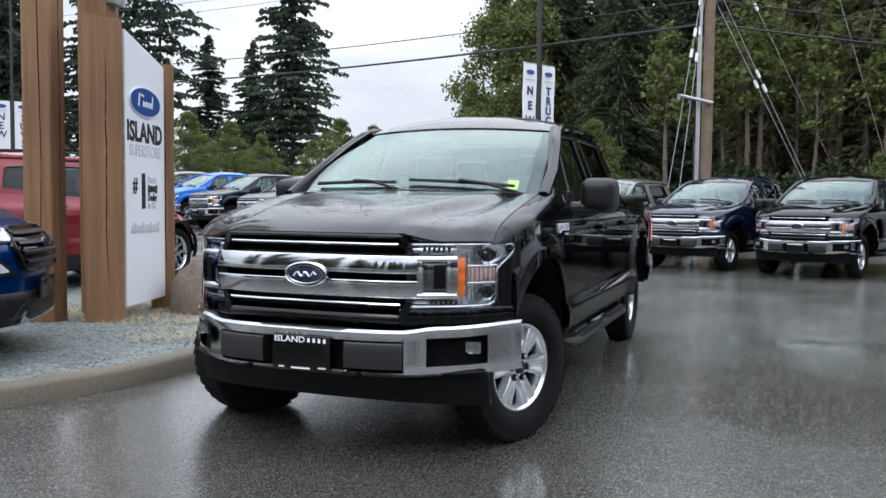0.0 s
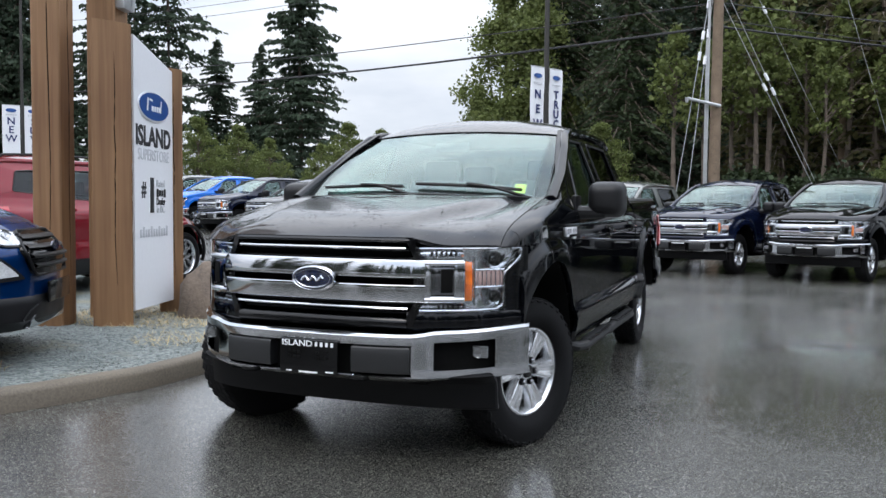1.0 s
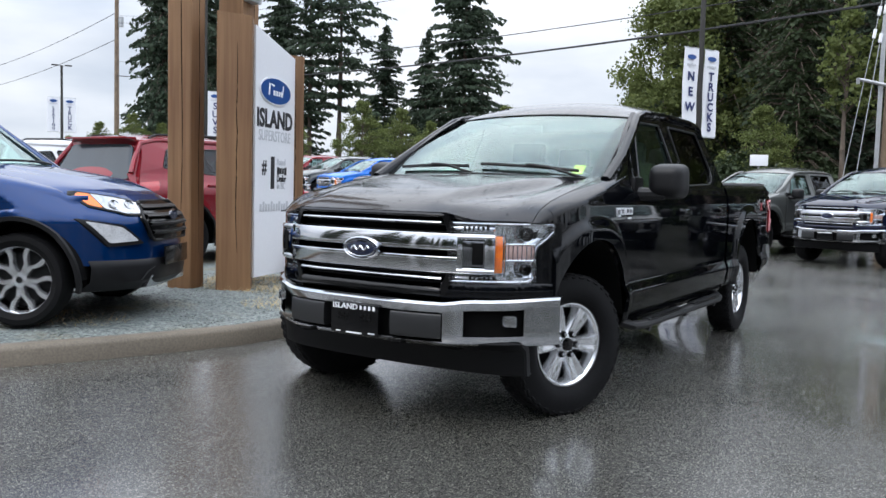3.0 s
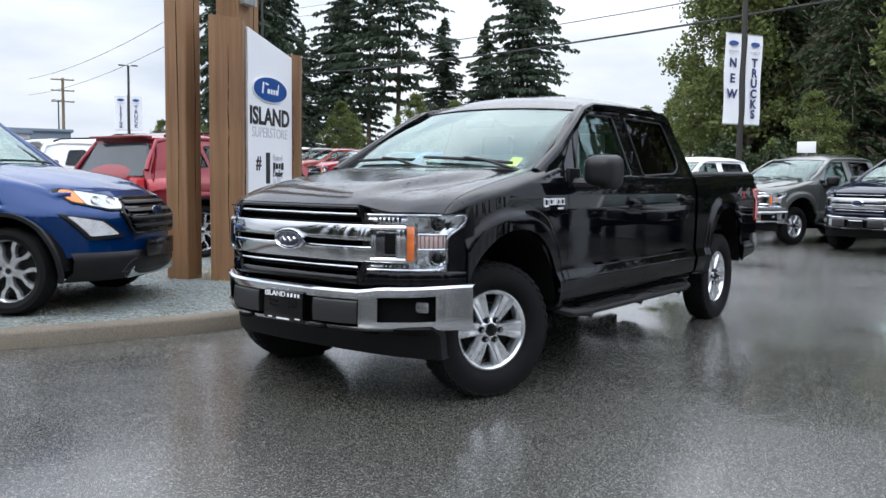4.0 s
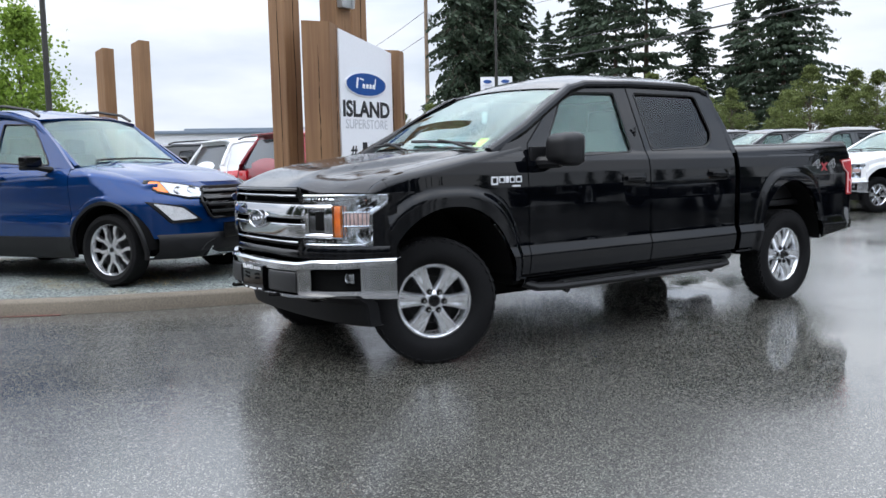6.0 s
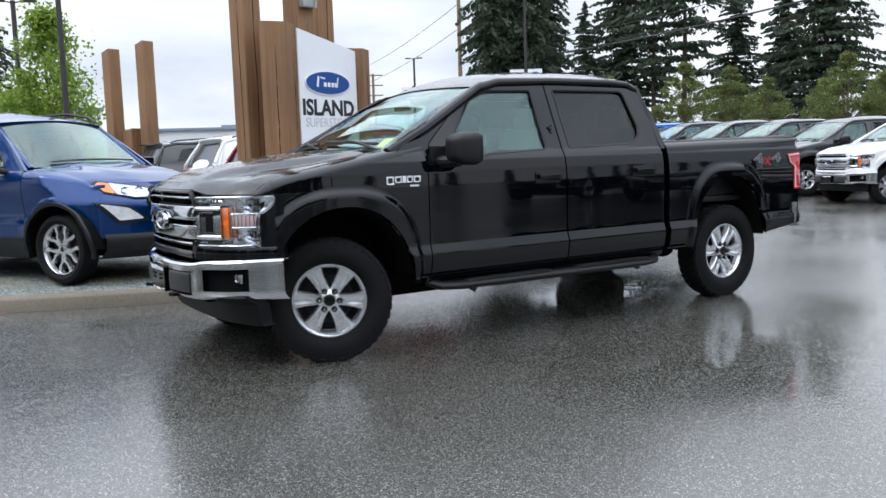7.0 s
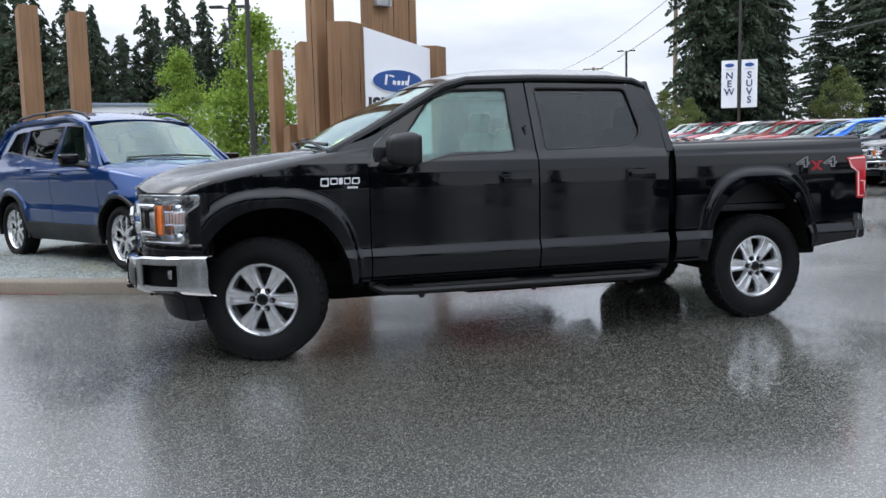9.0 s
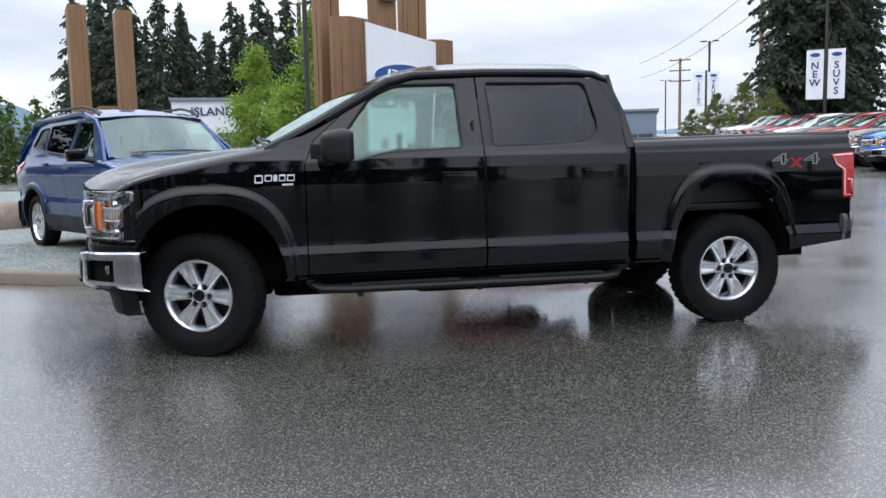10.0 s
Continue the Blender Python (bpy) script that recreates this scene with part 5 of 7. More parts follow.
    if full:
        bm = bmesh.new()
        tube(bm, [(front_x(0) + 0.050, 0.094 * math.cos(q), 0.915 + 0.043 * math.sin(q)) for q in [2 * math.pi * k / 32 for k in range(33)]], 0.0022, 5)
        tube(bm, [(front_x(0) + 0.052, 0.060 - 0.012 * k, 0.915 + 0.012 * math.sin(k * 1.7)) for k in range(11)], 0.006, 6)
        part("badge_mark", bm, SATIN, face)
    # headlamps: the outer edge steps in below the upper corner
    def lamp_out(z):
        return 0.852 + 0.060 * smooth((z - 0.945) / 0.085)

    for s in (1, -1):
        def ys(a, b):
            return (min(s * a, s * b), max(s * a, s * b))

        def lamp_rows(off, z0, z1, nz, ny, inset=0.0):
            rows = []
            for j in range(nz + 1):
                z = z0 + (z1 - z0) * j / nz
                yo = lamp_out(z) - inset
                rows.append([(front_x(y) + off, s * y, z) for y in [0.50 + (yo - 0.50) * i / ny for i in range(ny + 1)]])
            return rows

        bm = bmesh.new()
        rows = lamp_rows(-0.055, 0.768, 1.073, 12, 30, 0.006)
        for j, r in enumerate(rows):
            for i in range(len(r)):
                x, y, z = r[i]
                deep = 0.030 * math.exp(-(((abs(y) - 0.80) / 0.055) ** 2 + ((z - 1.015) / 0.045) ** 2)) + 0.026 * math.exp(-(((abs(y) - 0.79) / 0.055) ** 2 + ((z - 0.835) / 0.040) ** 2))
                r[i] = (x - deep + (0.007 if (i + j) % 2 else -0.005), y, z)
        sheet(bm, rows)
        lamp = part("headlamp", bm, REFLECTOR, t, "clear headlamp with bright reflector", sharp=8)
        # bright frame line inside the lens
        bm = bmesh.new()
        edge = [(0.515, 1.066), (0.70, 1.066), (0.80, 1.066), (0.86, 1.066), (0.900, 1.064), (0.904, 1.05), (0.902, 1.03), (0.885, 0.998), (0.850, 0.955), (0.844, 0.92), (0.844, 0.82), (0.838, 0.79), (0.82, 0.777), (0.76, 0.775), (0.66, 0.775), (0.515, 0.775)]
        tube(bm, [(front_x(y) + 0.001, s * y, z) for y, z in edge], 0.0055, 6)
        for z in (0.884, 0.965):
            tube(bm, [(front_x(y) - 0.004, s * y, z) for y in (0.735, 0.77, 0.81, 0.846)], 0.0055, 6)
        tube(bm, [(front_x(0.738) - 0.004, s * 0.738, z) for z in (0.80, 0.90, 1.02)], 0.006, 6)
        part("lamp_frame", bm, CHROME, lamp, "bright chrome lamp frame")
        bm = bmesh.new()
        for z0, z1, yin in ((1.028, 1.058, 0.52), (0.782, 0.806, 0.52)):
            band(bm, *ys(yin, 0.70), z0, z1, -0.008, 0.05, n=8)
        part("lamp_bar", bm, SATIN, lamp)
        bm = bmesh.new()
        band(bm, *ys(0.700, 0.729), 0.820, 1.004, 0.004, 0.03, n=4)
        part("marker", bm, AMBER, lamp, "amber side marker")
        bm = bmesh.new()
        band(bm, *ys(0.742, 0.842), 0.889, 0.960, -0.010, 0.02, n=6)
        refl = part("side_reflector", bm, MARKER_ROSE, lamp)
        for k in range(6 if full else 3):
            bm = bmesh.new()
            yy = s * (0.752 + (0.016 if full else 0.034) * k)
            box(bm, (front_x(yy) - 0.003, yy, 0.924), (0.006, 0.0045, 0.066), 0.001)
            part("reflector_rib", bm, SATIN, refl)
        for zc, rr in ((1.016, 0.036), (0.838, 0.032)):
            bm = bmesh.new()
            lathe(bm, [(0.004, 0.0), (rr * 0.35, -0.004), (rr * 0.8, 0.006), (rr, 0.020), (rr * 1.06, 0.021)], 18)
            bowl = part("reflector_bowl", bm, CHROME, lamp)
            bowl.matrix_basis = pose(front_x(0.80) - 0.040, s * 0.80, zc, 0, 0, -90 + s * 34)
            bm = bmesh.new()
            lathe(bm, [(0.0005, 0.012), (0.009, 0.010), (0.011, 0.0)], 10)
            part("bulb_shield", bm, VOID, bowl)
        for k in range(6 if full else 2):
            for zc in (1.043, 0.794):
                bm = bmesh.new()
                y = s * ((0.570 if zc > 1 else 0.60) + 0.020 * k)
                box(bm, (front_x(y) - 0.002, y, zc), (0.012, 0.011, 0.018), 0.002)
                part("lamp_cell", bm, VOID, lamp)
        bm = bmesh.new()
        sheet(bm, lamp_rows(0.010, 0.768, 1.074, 10, 24))
        thicken(bm, 0.004)
        part("lens", bm, LENS, lamp, "clear lens").visible_shadow = False
        # body beside the lower lamp
        bm = bmesh.new()
        rows = []
        for j in range(9):
            z = 0.766 + 0.306 * j / 8
            rows.append([(front_x(y) - 0.003, s * y, z) for y in [lamp_out(z) + (0.928 - lamp_out(z)) * i / 6 for i in range(7)]])
        sheet(bm, rows)
        part("lamp_corner", bm, coat, t)
        # body corner between lamp, fender and bumper
        bm = bmesh.new()
        band(bm, *ys(0.46, 0.905), 0.672, 0.766, 0.004, 0.05, n=16, crown=0.006)
        part("lamp_sill", bm, coat, t)
        bm = bmesh.new()
        sheet(bm, wrap(*ys(0.862, 0.925), 0.62, 0.770, -0.002, 8, 3))
        part("corner_panel", bm, coat, t)
    # front bumper: openings for the pads, the plate and the fog lamps
    yl = sorted({round(v * s, 4) for v in (0, 0.06, 0.13, 0.20, 0.28, 0.36, 0.44, 0.50, 0.55, 0.595, 0.64, 0.70, 0.76, 0.80, 0.825, 0.846, 0.862, 0.876, 0.888, 0.900, 0.911, 0.920, 0.928, 0.935, 0.94) for s in (1, -1)})
    zl = [0.0, 0.05, 0.12, 0.22, 0.34, 0.46, 0.58, 0.68, 0.78, 0.87, 0.94, 0.98, 1.0]
    bulge = [-0.045, -0.020, -0.006, 0.0, 0.0, 0.0, 0.0, 0.0, 0.0, 0.002, 0.006, -0.004, -0.03]
    rise = lambda y: 0.012 * smooth((abs(y) - 0.50) / 0.12) + 0.010 * smooth((abs(y) - 0.7) / 0.24)
    rows = []
    for k, u in enumerate(zl):
        rows.append([(bumper_x(y) + bulge[k], y, 0.445 + 0.006 * smooth((abs(y) - 0.5) / 0.15) + u * (0.222 + rise(y))) for y in yl])
    def opening(i, j):
        y = abs(yl[j] + yl[j + 1]) / 2
        return (2 <= i <= 7 and y < 0.50) or (3 <= i <= 7 and 0.595 < y < 0.825)
    bm = bmesh.new()
    sheet(bm, rows, drop=opening)
    bump = part("front_bumper", thicken(bm, 0.006), CHROME if grille == "chrome" else coat, t, "chrome front bumper" if grille == "chrome" else "")
    bm = bmesh.new()
    sheet(bm, wrap(-0.90, 0.90, 0.45, 0.66, -0.05, 30, 3, plan=bumper_x))
    part("bumper_backing", bm, VOID, bump)
    for s in (1, -1):
        a, b = (0.22, 0.495)
        bm = bmesh.new()
        band(bm, min(s * a, s * b), max(s * a, s * b), 0.485, 0.608, 0.010, 0.06, plan=bumper_x, n=8, crown=0.004)
        part("bumper_pad", bm, PAD_GREY, bump, "dark grey rubber pad")
        bm = bmesh.new()
        yf = s * 0.765
        lathe(bm, [(0.001, 0.0), (0.014, -0.008), (0.026, 0.002), (0.030, 0.012)], 20)
        box(bm, (0, -0.004, 0), (0.085, 0.02, 0.058), 0.008)
        ob = part("fog_lamp", bm, FOG, bump, "round fog lamp")
        ob.matrix_basis = pose(bumper_x(yf) - 0.025, yf, 0.578, 0, 0, -90)
    bm = bmesh.new()
    band(bm, -0.155, 0.155, 0.462, 0.625, 0.022, 0.03, plan=bumper_x, n=4, crown=0.001)
    plt = part("plate_holder", bm, GLOSS_BLACK, bump, "black dealer plate holder")
    xp = bumper_x(0) + 0.024
    bm = bmesh.new()
    bars = []
    if full:
        lettering("plate_word", "ISLAND", 0.040, WHITE_VINYL, plt, Matrix(((0, 0, 1, xp + 0.003), (1, 0, 0, -0.058), (0, 1, 0, 0.606), (0, 0, 0, 1))), 0.001, 1.25, 0.0005)
        for k in range(4):
            bars.append(((xp + 0.001, 0.045 + 0.028 * k, 0.606), (0.003, 0.013, 0.020)))
        bars += [((xp, 0.0, 0.470), (0.003, 0.10, 0.008)), ((xp, 0.115, 0.476), (0.003, 0.04, 0.006)), ((xp, -0.105, 0.472), (0.003, 0.03, 0.006))]
    else:
        bars.append(((xp, 0.0, 0.604), (0.003, 0.26, 0.016)))
    bm.free()
    for c, d in bars:
        bm = bmesh.new()
        box(bm, c, d)
        part("plate_writing", bm, WHITE_VINYL, plt)
    if full:
        for y in (0.10, 0.075, 0.05, -0.05, -0.075, -0.10):
            for z in (0.540, 0.565):
                bm = bmesh.new()
                box(bm, (xp, y, z + 0.004 * ((y > 0.06) or (y < -0.08))), (0.003, 0.017, 0.014), 0.001)
                part("plate_slot", bm, VOID, plt)
    # air dam set back under the bumper
    bm = bmesh.new()
    rows = []
    dam_x = lambda y: 0.640 - 0.06 * (abs(y) / 0.82) ** 2 - 0.09 * (abs(y) / 0.82) ** 6
    for z, off in ((0.462, 0.13), (0.440, 0.08), (0.420, 0.02), (0.38, 0.0), (0.325, -0.012), (0.290, -0.025), (0.282, -0.06)):
        rows.append([(dam_x(y) + off * (1 - 0.5 * (abs(y) / 0.82) ** 4), y, z) for y in [-0.82 + 1.64 * i / 30 for i in range(31)]])
        (xa, ya, za), (xb, yb, zb) = rows[-1][0], rows[-1][-1]
        rows[-1] = [(xa - 0.10, ya + 0.02, za), (xa - 0.015, ya - 0.006, za), *rows[-1], (xb - 0.015, yb + 0.006, zb), (xb - 0.10, yb - 0.02, zb)]
    sheet(bm, rows)
    part("air_dam", thicken(bm, 0.015), DAM, t, "matt black air dam")
    for y in (0.30, -0.30):
        bm = bmesh.new()
        tube(bm, [(0.76, y, 0.455), (0.835, y - 0.02, 0.455), (0.845, y - 0.05, 0.455), (0.83, y - 0.085, 0.455)], 0.011, 6)
        part("tow_hook", bm, VOID, t)
    if full:
        for s in (1, -1):
            bm = bmesh.new()
            for k in range(5):
                box(bm, (-1.795, s * (side_y(-1.795, 1.42) + 0.004), 1.372 + 0.024 * k), (0.018, 0.012, 0.018), 0.003)
            part("door_keypad", bm, PAD_GREY, t)
        fender_badges(t)
    interior(t, full)
    return t


def fender_badges(t):
    """Bright model badges on the fenders as plain shapes, and the bed's four-wheel-drive decal."""
    for s in (1, -1):
        bm = bmesh.new()
        x0, zc = -0.36, 1.130
        cells = [(0.0, 0.055), (0.062, 0.05), (0.116, 0.028), (0.150, 0.044), (0.200, 0.052)]
        for k, (dx, w) in enumerate(cells):
            x = x0 - dx - w / 2
            h = 0.062 if k == 0 else 0.040
            plate(bm, rounded([(x - w / 2 + 0.003, zc - h / 2), (x + w / 2, zc - h / 2), (x + w / 2 - 0.004, zc + 0.022), (x - w / 2, zc + 0.022)], 0.006, 2), [rounded([(x - w * 0.34, zc - h * 0.34), (x + w * 0.34, zc - h * 0.34), (x + w * 0.34, zc + 0.012), (x - w * 0.34, zc + 0.012)], 0.004, 2)] if w > 0.03 else [], lambda u, v: (u, s * (side_y(u, v) + 0.010), v), (0, -s * 0.012, 0))
        box(bm, (-0.565, s * (side_y(-0.565, 1.088) + 0.003), 1.088), (0.07, 0.006, 0.012), 0.002)
        part("fender_badge", bm, BADGE_SILVER, t, "bright silver model badge")
        for txt, xx, mat in (("4", -4.025, DECAL_GREY), ("x", -4.152, RED_DECAL), ("4", -4.283, DECAL_GREY)):
            y = side_y(xx, 1.165) + 0.004
            m = Matrix(((-s, 0, 0, xx), (0, 0, s, s * y), (0, 1, 0, 1.168 - (0.012 if txt == "x" else 0)), (0, 0, 0, 1)))
            lettering("decal", txt, 0.108 if txt == "4" else 0.145, mat, t, m, 0.001, 2.2 if txt == "4" else 1.35, 0.004)
            if txt == "4":
                m2 = m @ Matrix.Translation((0, 0, 0.0012))
                lettering("decal_core", txt, 0.105, GLOSS_BLACK, t, m2, 0.001, 2.2, -0.0025)


def interior(t, full):
    bm = bmesh.new()
    box(bm, (-1.75, 0, 0.66), (2.2, 1.66, 0.06), 0.01)
    box(bm, (-0.80, 0, 1.05), (0.42, 1.60, 0.36), 0.08)
    box(bm, (-0.70, 0, 1.22), (0.50, 1.56, 0.06), 0.025)
    part("dashboard", bm, DASH, t)
    for s in (1, -1):
        bm = bmesh.new()
        box(bm, (-1.27, s * 0.855, 0.98), (1.10, 0.04, 0.50), 0.015)
        box(bm, (-2.36, s * 0.855, 0.98), (0.96, 0.04, 0.50), 0.015)
        part("door_trim", bm, DASH, t)
    seats = [(-1.55, 0.42), (-1.55, -0.42), (-2.45, 0.42), (-2.45, -0.42)]
    for x, y in seats:
        bm = bmesh.new()
        box(bm, (x, y, 0.90), (0.52, 0.50, 0.18), 0.06)
        box(bm, (x - 0.30, y, 1.18), (0.16, 0.50, 0.58), 0.06, pose(0, 0, 0, 0, -12, 0))
        box(bm, (x - 0.37, y, 1.53), (0.10, 0.28, 0.19), 0.045, pose(0, 0, 0, 0, -8, 0))
        rod(bm, (x - 0.35, y + 0.06, 1.38), (x - 0.37, y + 0.06, 1.48), 0.008)
        rod(bm, (x - 0.35, y - 0.06, 1.38), (x - 0.37, y - 0.06, 1.48), 0.008)
        part("seat", bm, CLOTH, t, "grey cloth seat")
    bm = bmesh.new()
    ring = [(-1.02 + 0.07 * math.sin(a), 0.42 + 0.185 * math.cos(a), 1.20 + 0.165 * math.sin(a)) for a in [2 * math.pi * k / 24 for k in range(25)]]
    tube(bm, ring, 0.015, 6)
    rod(bm, (-0.92, 0.42, 1.12), (-1.01, 0.42, 1.20), 0.04)
    part("steering_wheel", bm, DASH, t)
    bm = bmesh.new()
    box(bm, (-1.05, 0.0, 1.66), (0.03, 0.24, 0.07), 0.02)
    part("inner_mirror", bm, DASH, t)
    bm = bmesh.new()
    box(bm, (-2.0, 0, 1.775), (1.35, 1.28, 0.02), 0.005)
    part("headliner", bm, CLOTH, t)
# ---- small SUVs: x forward from the front axle, y to the left, z up from their ground ----
def suv(m, coat, label, wb=2.52, L=(0.80, 0.78), W=0.885, H=1.60, belt=1.03, hood=1.00, R=0.325, full=True, rails=True, bright_rim=True, group=""):
    """A five-door SUV. L: overhangs at front and back."""
    t = thing("suv", m, label, "car", group)
    xr, x0, x1 = -wb, L[0], -wb - L[1]
    ax, az = R + 0.085, R + 0.09
    prof = [(0.22, 0.90), (0.32, 0.955), (0.45, 0.975), (0.56, 0.985), (0.60, 0.965), (0.72, 0.985), (0.86, 1.0), (0.94, 0.985), (1.0, 0.94), (1.06, 0.905)]

    def sy(x, z):
        k = z / belt
        y = W * lerp_table(k, prof)
        if z > belt * 1.06:
            y = W * 0.905 - (z - belt * 1.06) * 0.42
        y -= 0.10 * max(0.0, (x - 0.1) / (x0 - 0.1)) ** 2.5 if x > 0.1 else 0
        y -= 0.07 * max(0.0, (xr - x) / L[1]) ** 2.5 if x < xr else 0
        for cx in (0.0, xr):
            e = math.hypot((x - cx) / ax, (z - R) / az)
            if e < 1.25:
                y += 0.022 * smooth((1.18 - e) / 0.05)
        return y

    def low(x, base):
        for cx in (0.0, xr):
            u = (x - cx) / ax
            if abs(u) < 1:
                return max(base, R + az * math.sqrt(1 - u * u))
        return base

    def xs(a, b, n):
        s = {round(a + (b - a) * i / n, 4) for i in range(n + 1)}
        for cx in (0.0, xr):
            for k in range(25):
                q = cx + ax * math.cos(math.pi * k / 24)
                if a < q < b:
                    s.add(round(q, 4))
        return sorted(s)

    def beltz(x):
        return belt + 0.10 * smooth((-0.3 - x) / (wb * 1.0))

    zf = hood - 0.18

    def lean(z):
        """How far the front leans back above the bumper."""
        d = max(0.0, z - hood + 0.38)
        return 1.12 * d * d / (d + 0.04)

    def nose(y, z=0.0):
        return x0 - 0.04 - 0.70 * (abs(y) / W) ** 3.2 - lean(z)

    def nose_y(x, z):
        """Half width of the front at a station."""
        return W * (max(0.0, x0 - 0.04 - lean(z) - x) / 0.70) ** (1 / 3.2)

    def hz(x, y):
        xe = nose(y, zf)
        v = max(0.0, min(1.0, (xe - x) / (xe + 0.32)))
        return zf + 0.075 * (1 - math.exp(-v * 6)) + 0.115 * v - 0.035 * (abs(y) / 0.7) ** 3 * smooth(v * 2 + 0.3) + 0.016 * smooth((0.44 - abs(y)) / 0.08) * smooth(v * 3)

    def panel(nm, a, b, base, top, mat, s, roll=None, nz=16, nxx=14):
        """A body side panel between two stations."""
        bm = bmesh.new()
        rows = []
        for x in xs(a, b, nxx):
            lo, hi = low(x, base), top(x)
            hi = max(hi, lo + 0.01)
            col = [(x, min(sy(x, lo + (hi - lo) * k / nz), nose_y(x, lo + (hi - lo) * k / nz) + 0.003), lo + (hi - lo) * k / nz) for k in range(nz + 1)]
            if roll:
                ye, ze = roll(x)
                yb, zb = col[-1][1], col[-1][2]
                ye = min(ye, yb - 0.01)
                for k in range(1, 5):
                    q = math.pi / 2 * k / 4
                    col.append((x, yb + (ye - yb) * (1 - math.cos(q)), zb + (ze - zb) * math.sin(q)))
            rows.append(col)
        sheet(bm, rows)
        bmesh.ops.reverse_faces(bm, faces=bm.faces)
        thicken(bm, 0.015)
        return part(nm, bm if s > 0 else flip(bm), mat, t)

    dA, dB, dC = -0.42, -0.42 - (wb - 0.5) * 0.52, xr + 0.22
    wtop = H - 0.10
    for s in (1, -1):
        f = lambda x, z: (x, s * sy(x, z), z)
        panel("fender", dA + 0.006, ax - 0.015, 0.42, lambda x: hz(x, 0.66) - 0.055, coat, s, lambda x: (0.675, hz(x, 0.68) - 0.002), 20, 20)
        d1 = panel("front_door", dB + 0.004, dA - 0.002, 0.42, beltz, coat, s)
        d2 = panel("rear_door", dC, dB - 0.004, 0.42, beltz, coat, s)
        q = panel("quarter_panel", x1 + 0.05, dC - 0.004, 0.42, beltz, coat, s)
        # greenhouse side with panes
        bz = lambda x: beltz(x) - 0.002
        gf = rounded([(dA - 0.28, bz(dA - 0.3) + 0.035), (dB + 0.05, bz(dB) + 0.03), (dB + 0.03, wtop - 0.045), (dA - 0.62, wtop - 0.065)], 0.03)
        gr = rounded([(dB - 0.05, bz(dB) + 0.03), (dC + 0.02, bz(dC) + 0.04), (dC - 0.06, wtop - 0.06), (dB - 0.03, wtop - 0.045)], [0.03, 0.06, 0.05, 0.03])
        gq = rounded([(dC - 0.06, bz(dC) + 0.06), (xr - L[1] * 0.36, bz(xr) + 0.09), (xr - L[1] * 0.22, wtop - 0.09), (dC - 0.14, wtop - 0.07)], 0.03)
        out = [(dA + 0.02, bz(dA)), (dB, bz(dB)), (dC, bz(dC)), (x1 + 0.10, bz(x1)), (x1 + 0.22, H * 0.80), (x1 + 0.38, wtop), (dB, wtop + 0.02), (dA - 0.62, wtop), (dA - 0.26, (wtop + belt) / 2 - 0.02)]
        bm = bmesh.new()
        plate(bm, out, [gf, gr, gq], f, (0, -s * 0.03, 0))
        frame_ob = part("upper_side", bm, coat, t)
        for g, mat, own in ((gf, SIDE_GLASS, d1), (gr, PRIVACY if rails else PRIVACY, d2), (gq, PRIVACY, q)):
            bm = bmesh.new()
            plate(bm, g, [], lambda x, z: (x, s * (sy(x, z) - 0.008), z), (0, -s * 0.004, 0))
            part("window", bm, mat, own).visible_shadow = False
            bm = bmesh.new()
            pts = [(x, s * (sy(x, z) + 0.001), z) for x, z in g]
            tube(bm, [*pts, pts[0]], 0.008, 4)
            part("window_seal", bm, PLASTIC, own)
        for d, xh in ((d1, dB + 0.16), (d2, dC + 0.20)):
            bm = bmesh.new()
            zh = beltz(xh) - 0.11
            box(bm, (xh, s * (sy(xh, zh) + 0.015), zh), (0.19, 0.03, 0.032), 0.012)
            part("door_handle", bm, coat, d)
        # black cladding
        bm = bmesh.new()
        rows = [[(x, s * (sy(x, z) + o), z) for z, o in ((0.225, -0.05), (0.24, 0.012), (0.33, 0.02), (0.435, 0.012), (0.44, -0.02))] for x in xs(xr + ax + 0.02, -ax - 0.02, 8)]
        sheet(bm, rows)
        bmesh.ops.recalc_face_normals(bm, faces=bm.faces)
        part("sill_cladding", bm, PLASTIC, t)
        for cx in (0.0, xr):
            bm = bmesh.new()
            rows = []
            for k in range(25):
                a = math.pi * (-0.06 + 1.12 * k / 24)
                row = []
                for e, o in ((0.985, -0.03), (0.985, 0.016), (1.055, 0.016), (1.065, -0.01)):
                    x, z = cx + ax * e * math.cos(a), R + az * e * math.sin(a)
                    row.append((x, s * (sy(x, max(z, 0.3)) + o), z))
                rows.append(row)
            sheet(bm, rows)
            bmesh.ops.recalc_face_normals(bm, faces=bm.faces)
            part("arch_cladding", bm, PLASTIC, t)
            bm = bmesh.new()
            rows = [[(cx + ax * math.cos(a), s * y, R + az * math.sin(a)) for a in [math.pi * k / 14 for k in range(15)]] for y in (W * 0.95, W * 0.5)]
            sheet(bm, rows)
            bm.faces.new([bm.verts.new(p) for p in rows[-1]])
            part("wheel_house", bm, VOID, t)
        # mirror
        bm = bmesh.new()
        box(bm, (dA - 0.30, s * (W + 0.12), beltz(-0.6) + 0.07), (0.10, 0.20, 0.105), 0.035, seg=3)
        mir = part("mirror", bm, GLOSS_BLACK, t)
        bm = bmesh.new()
        box(bm, (dA - 0.32, s * (W + 0.105), beltz(-0.6) + 0.015), (0.09, 0.19, 0.05), 0.02)
        rod(bm, (dA - 0.24, s * (W - 0.06), beltz(-0.6) - 0.01), (dA - 0.30, s * (W + 0.08), beltz(-0.6) + 0.02), 0.03, 0.025, 8)
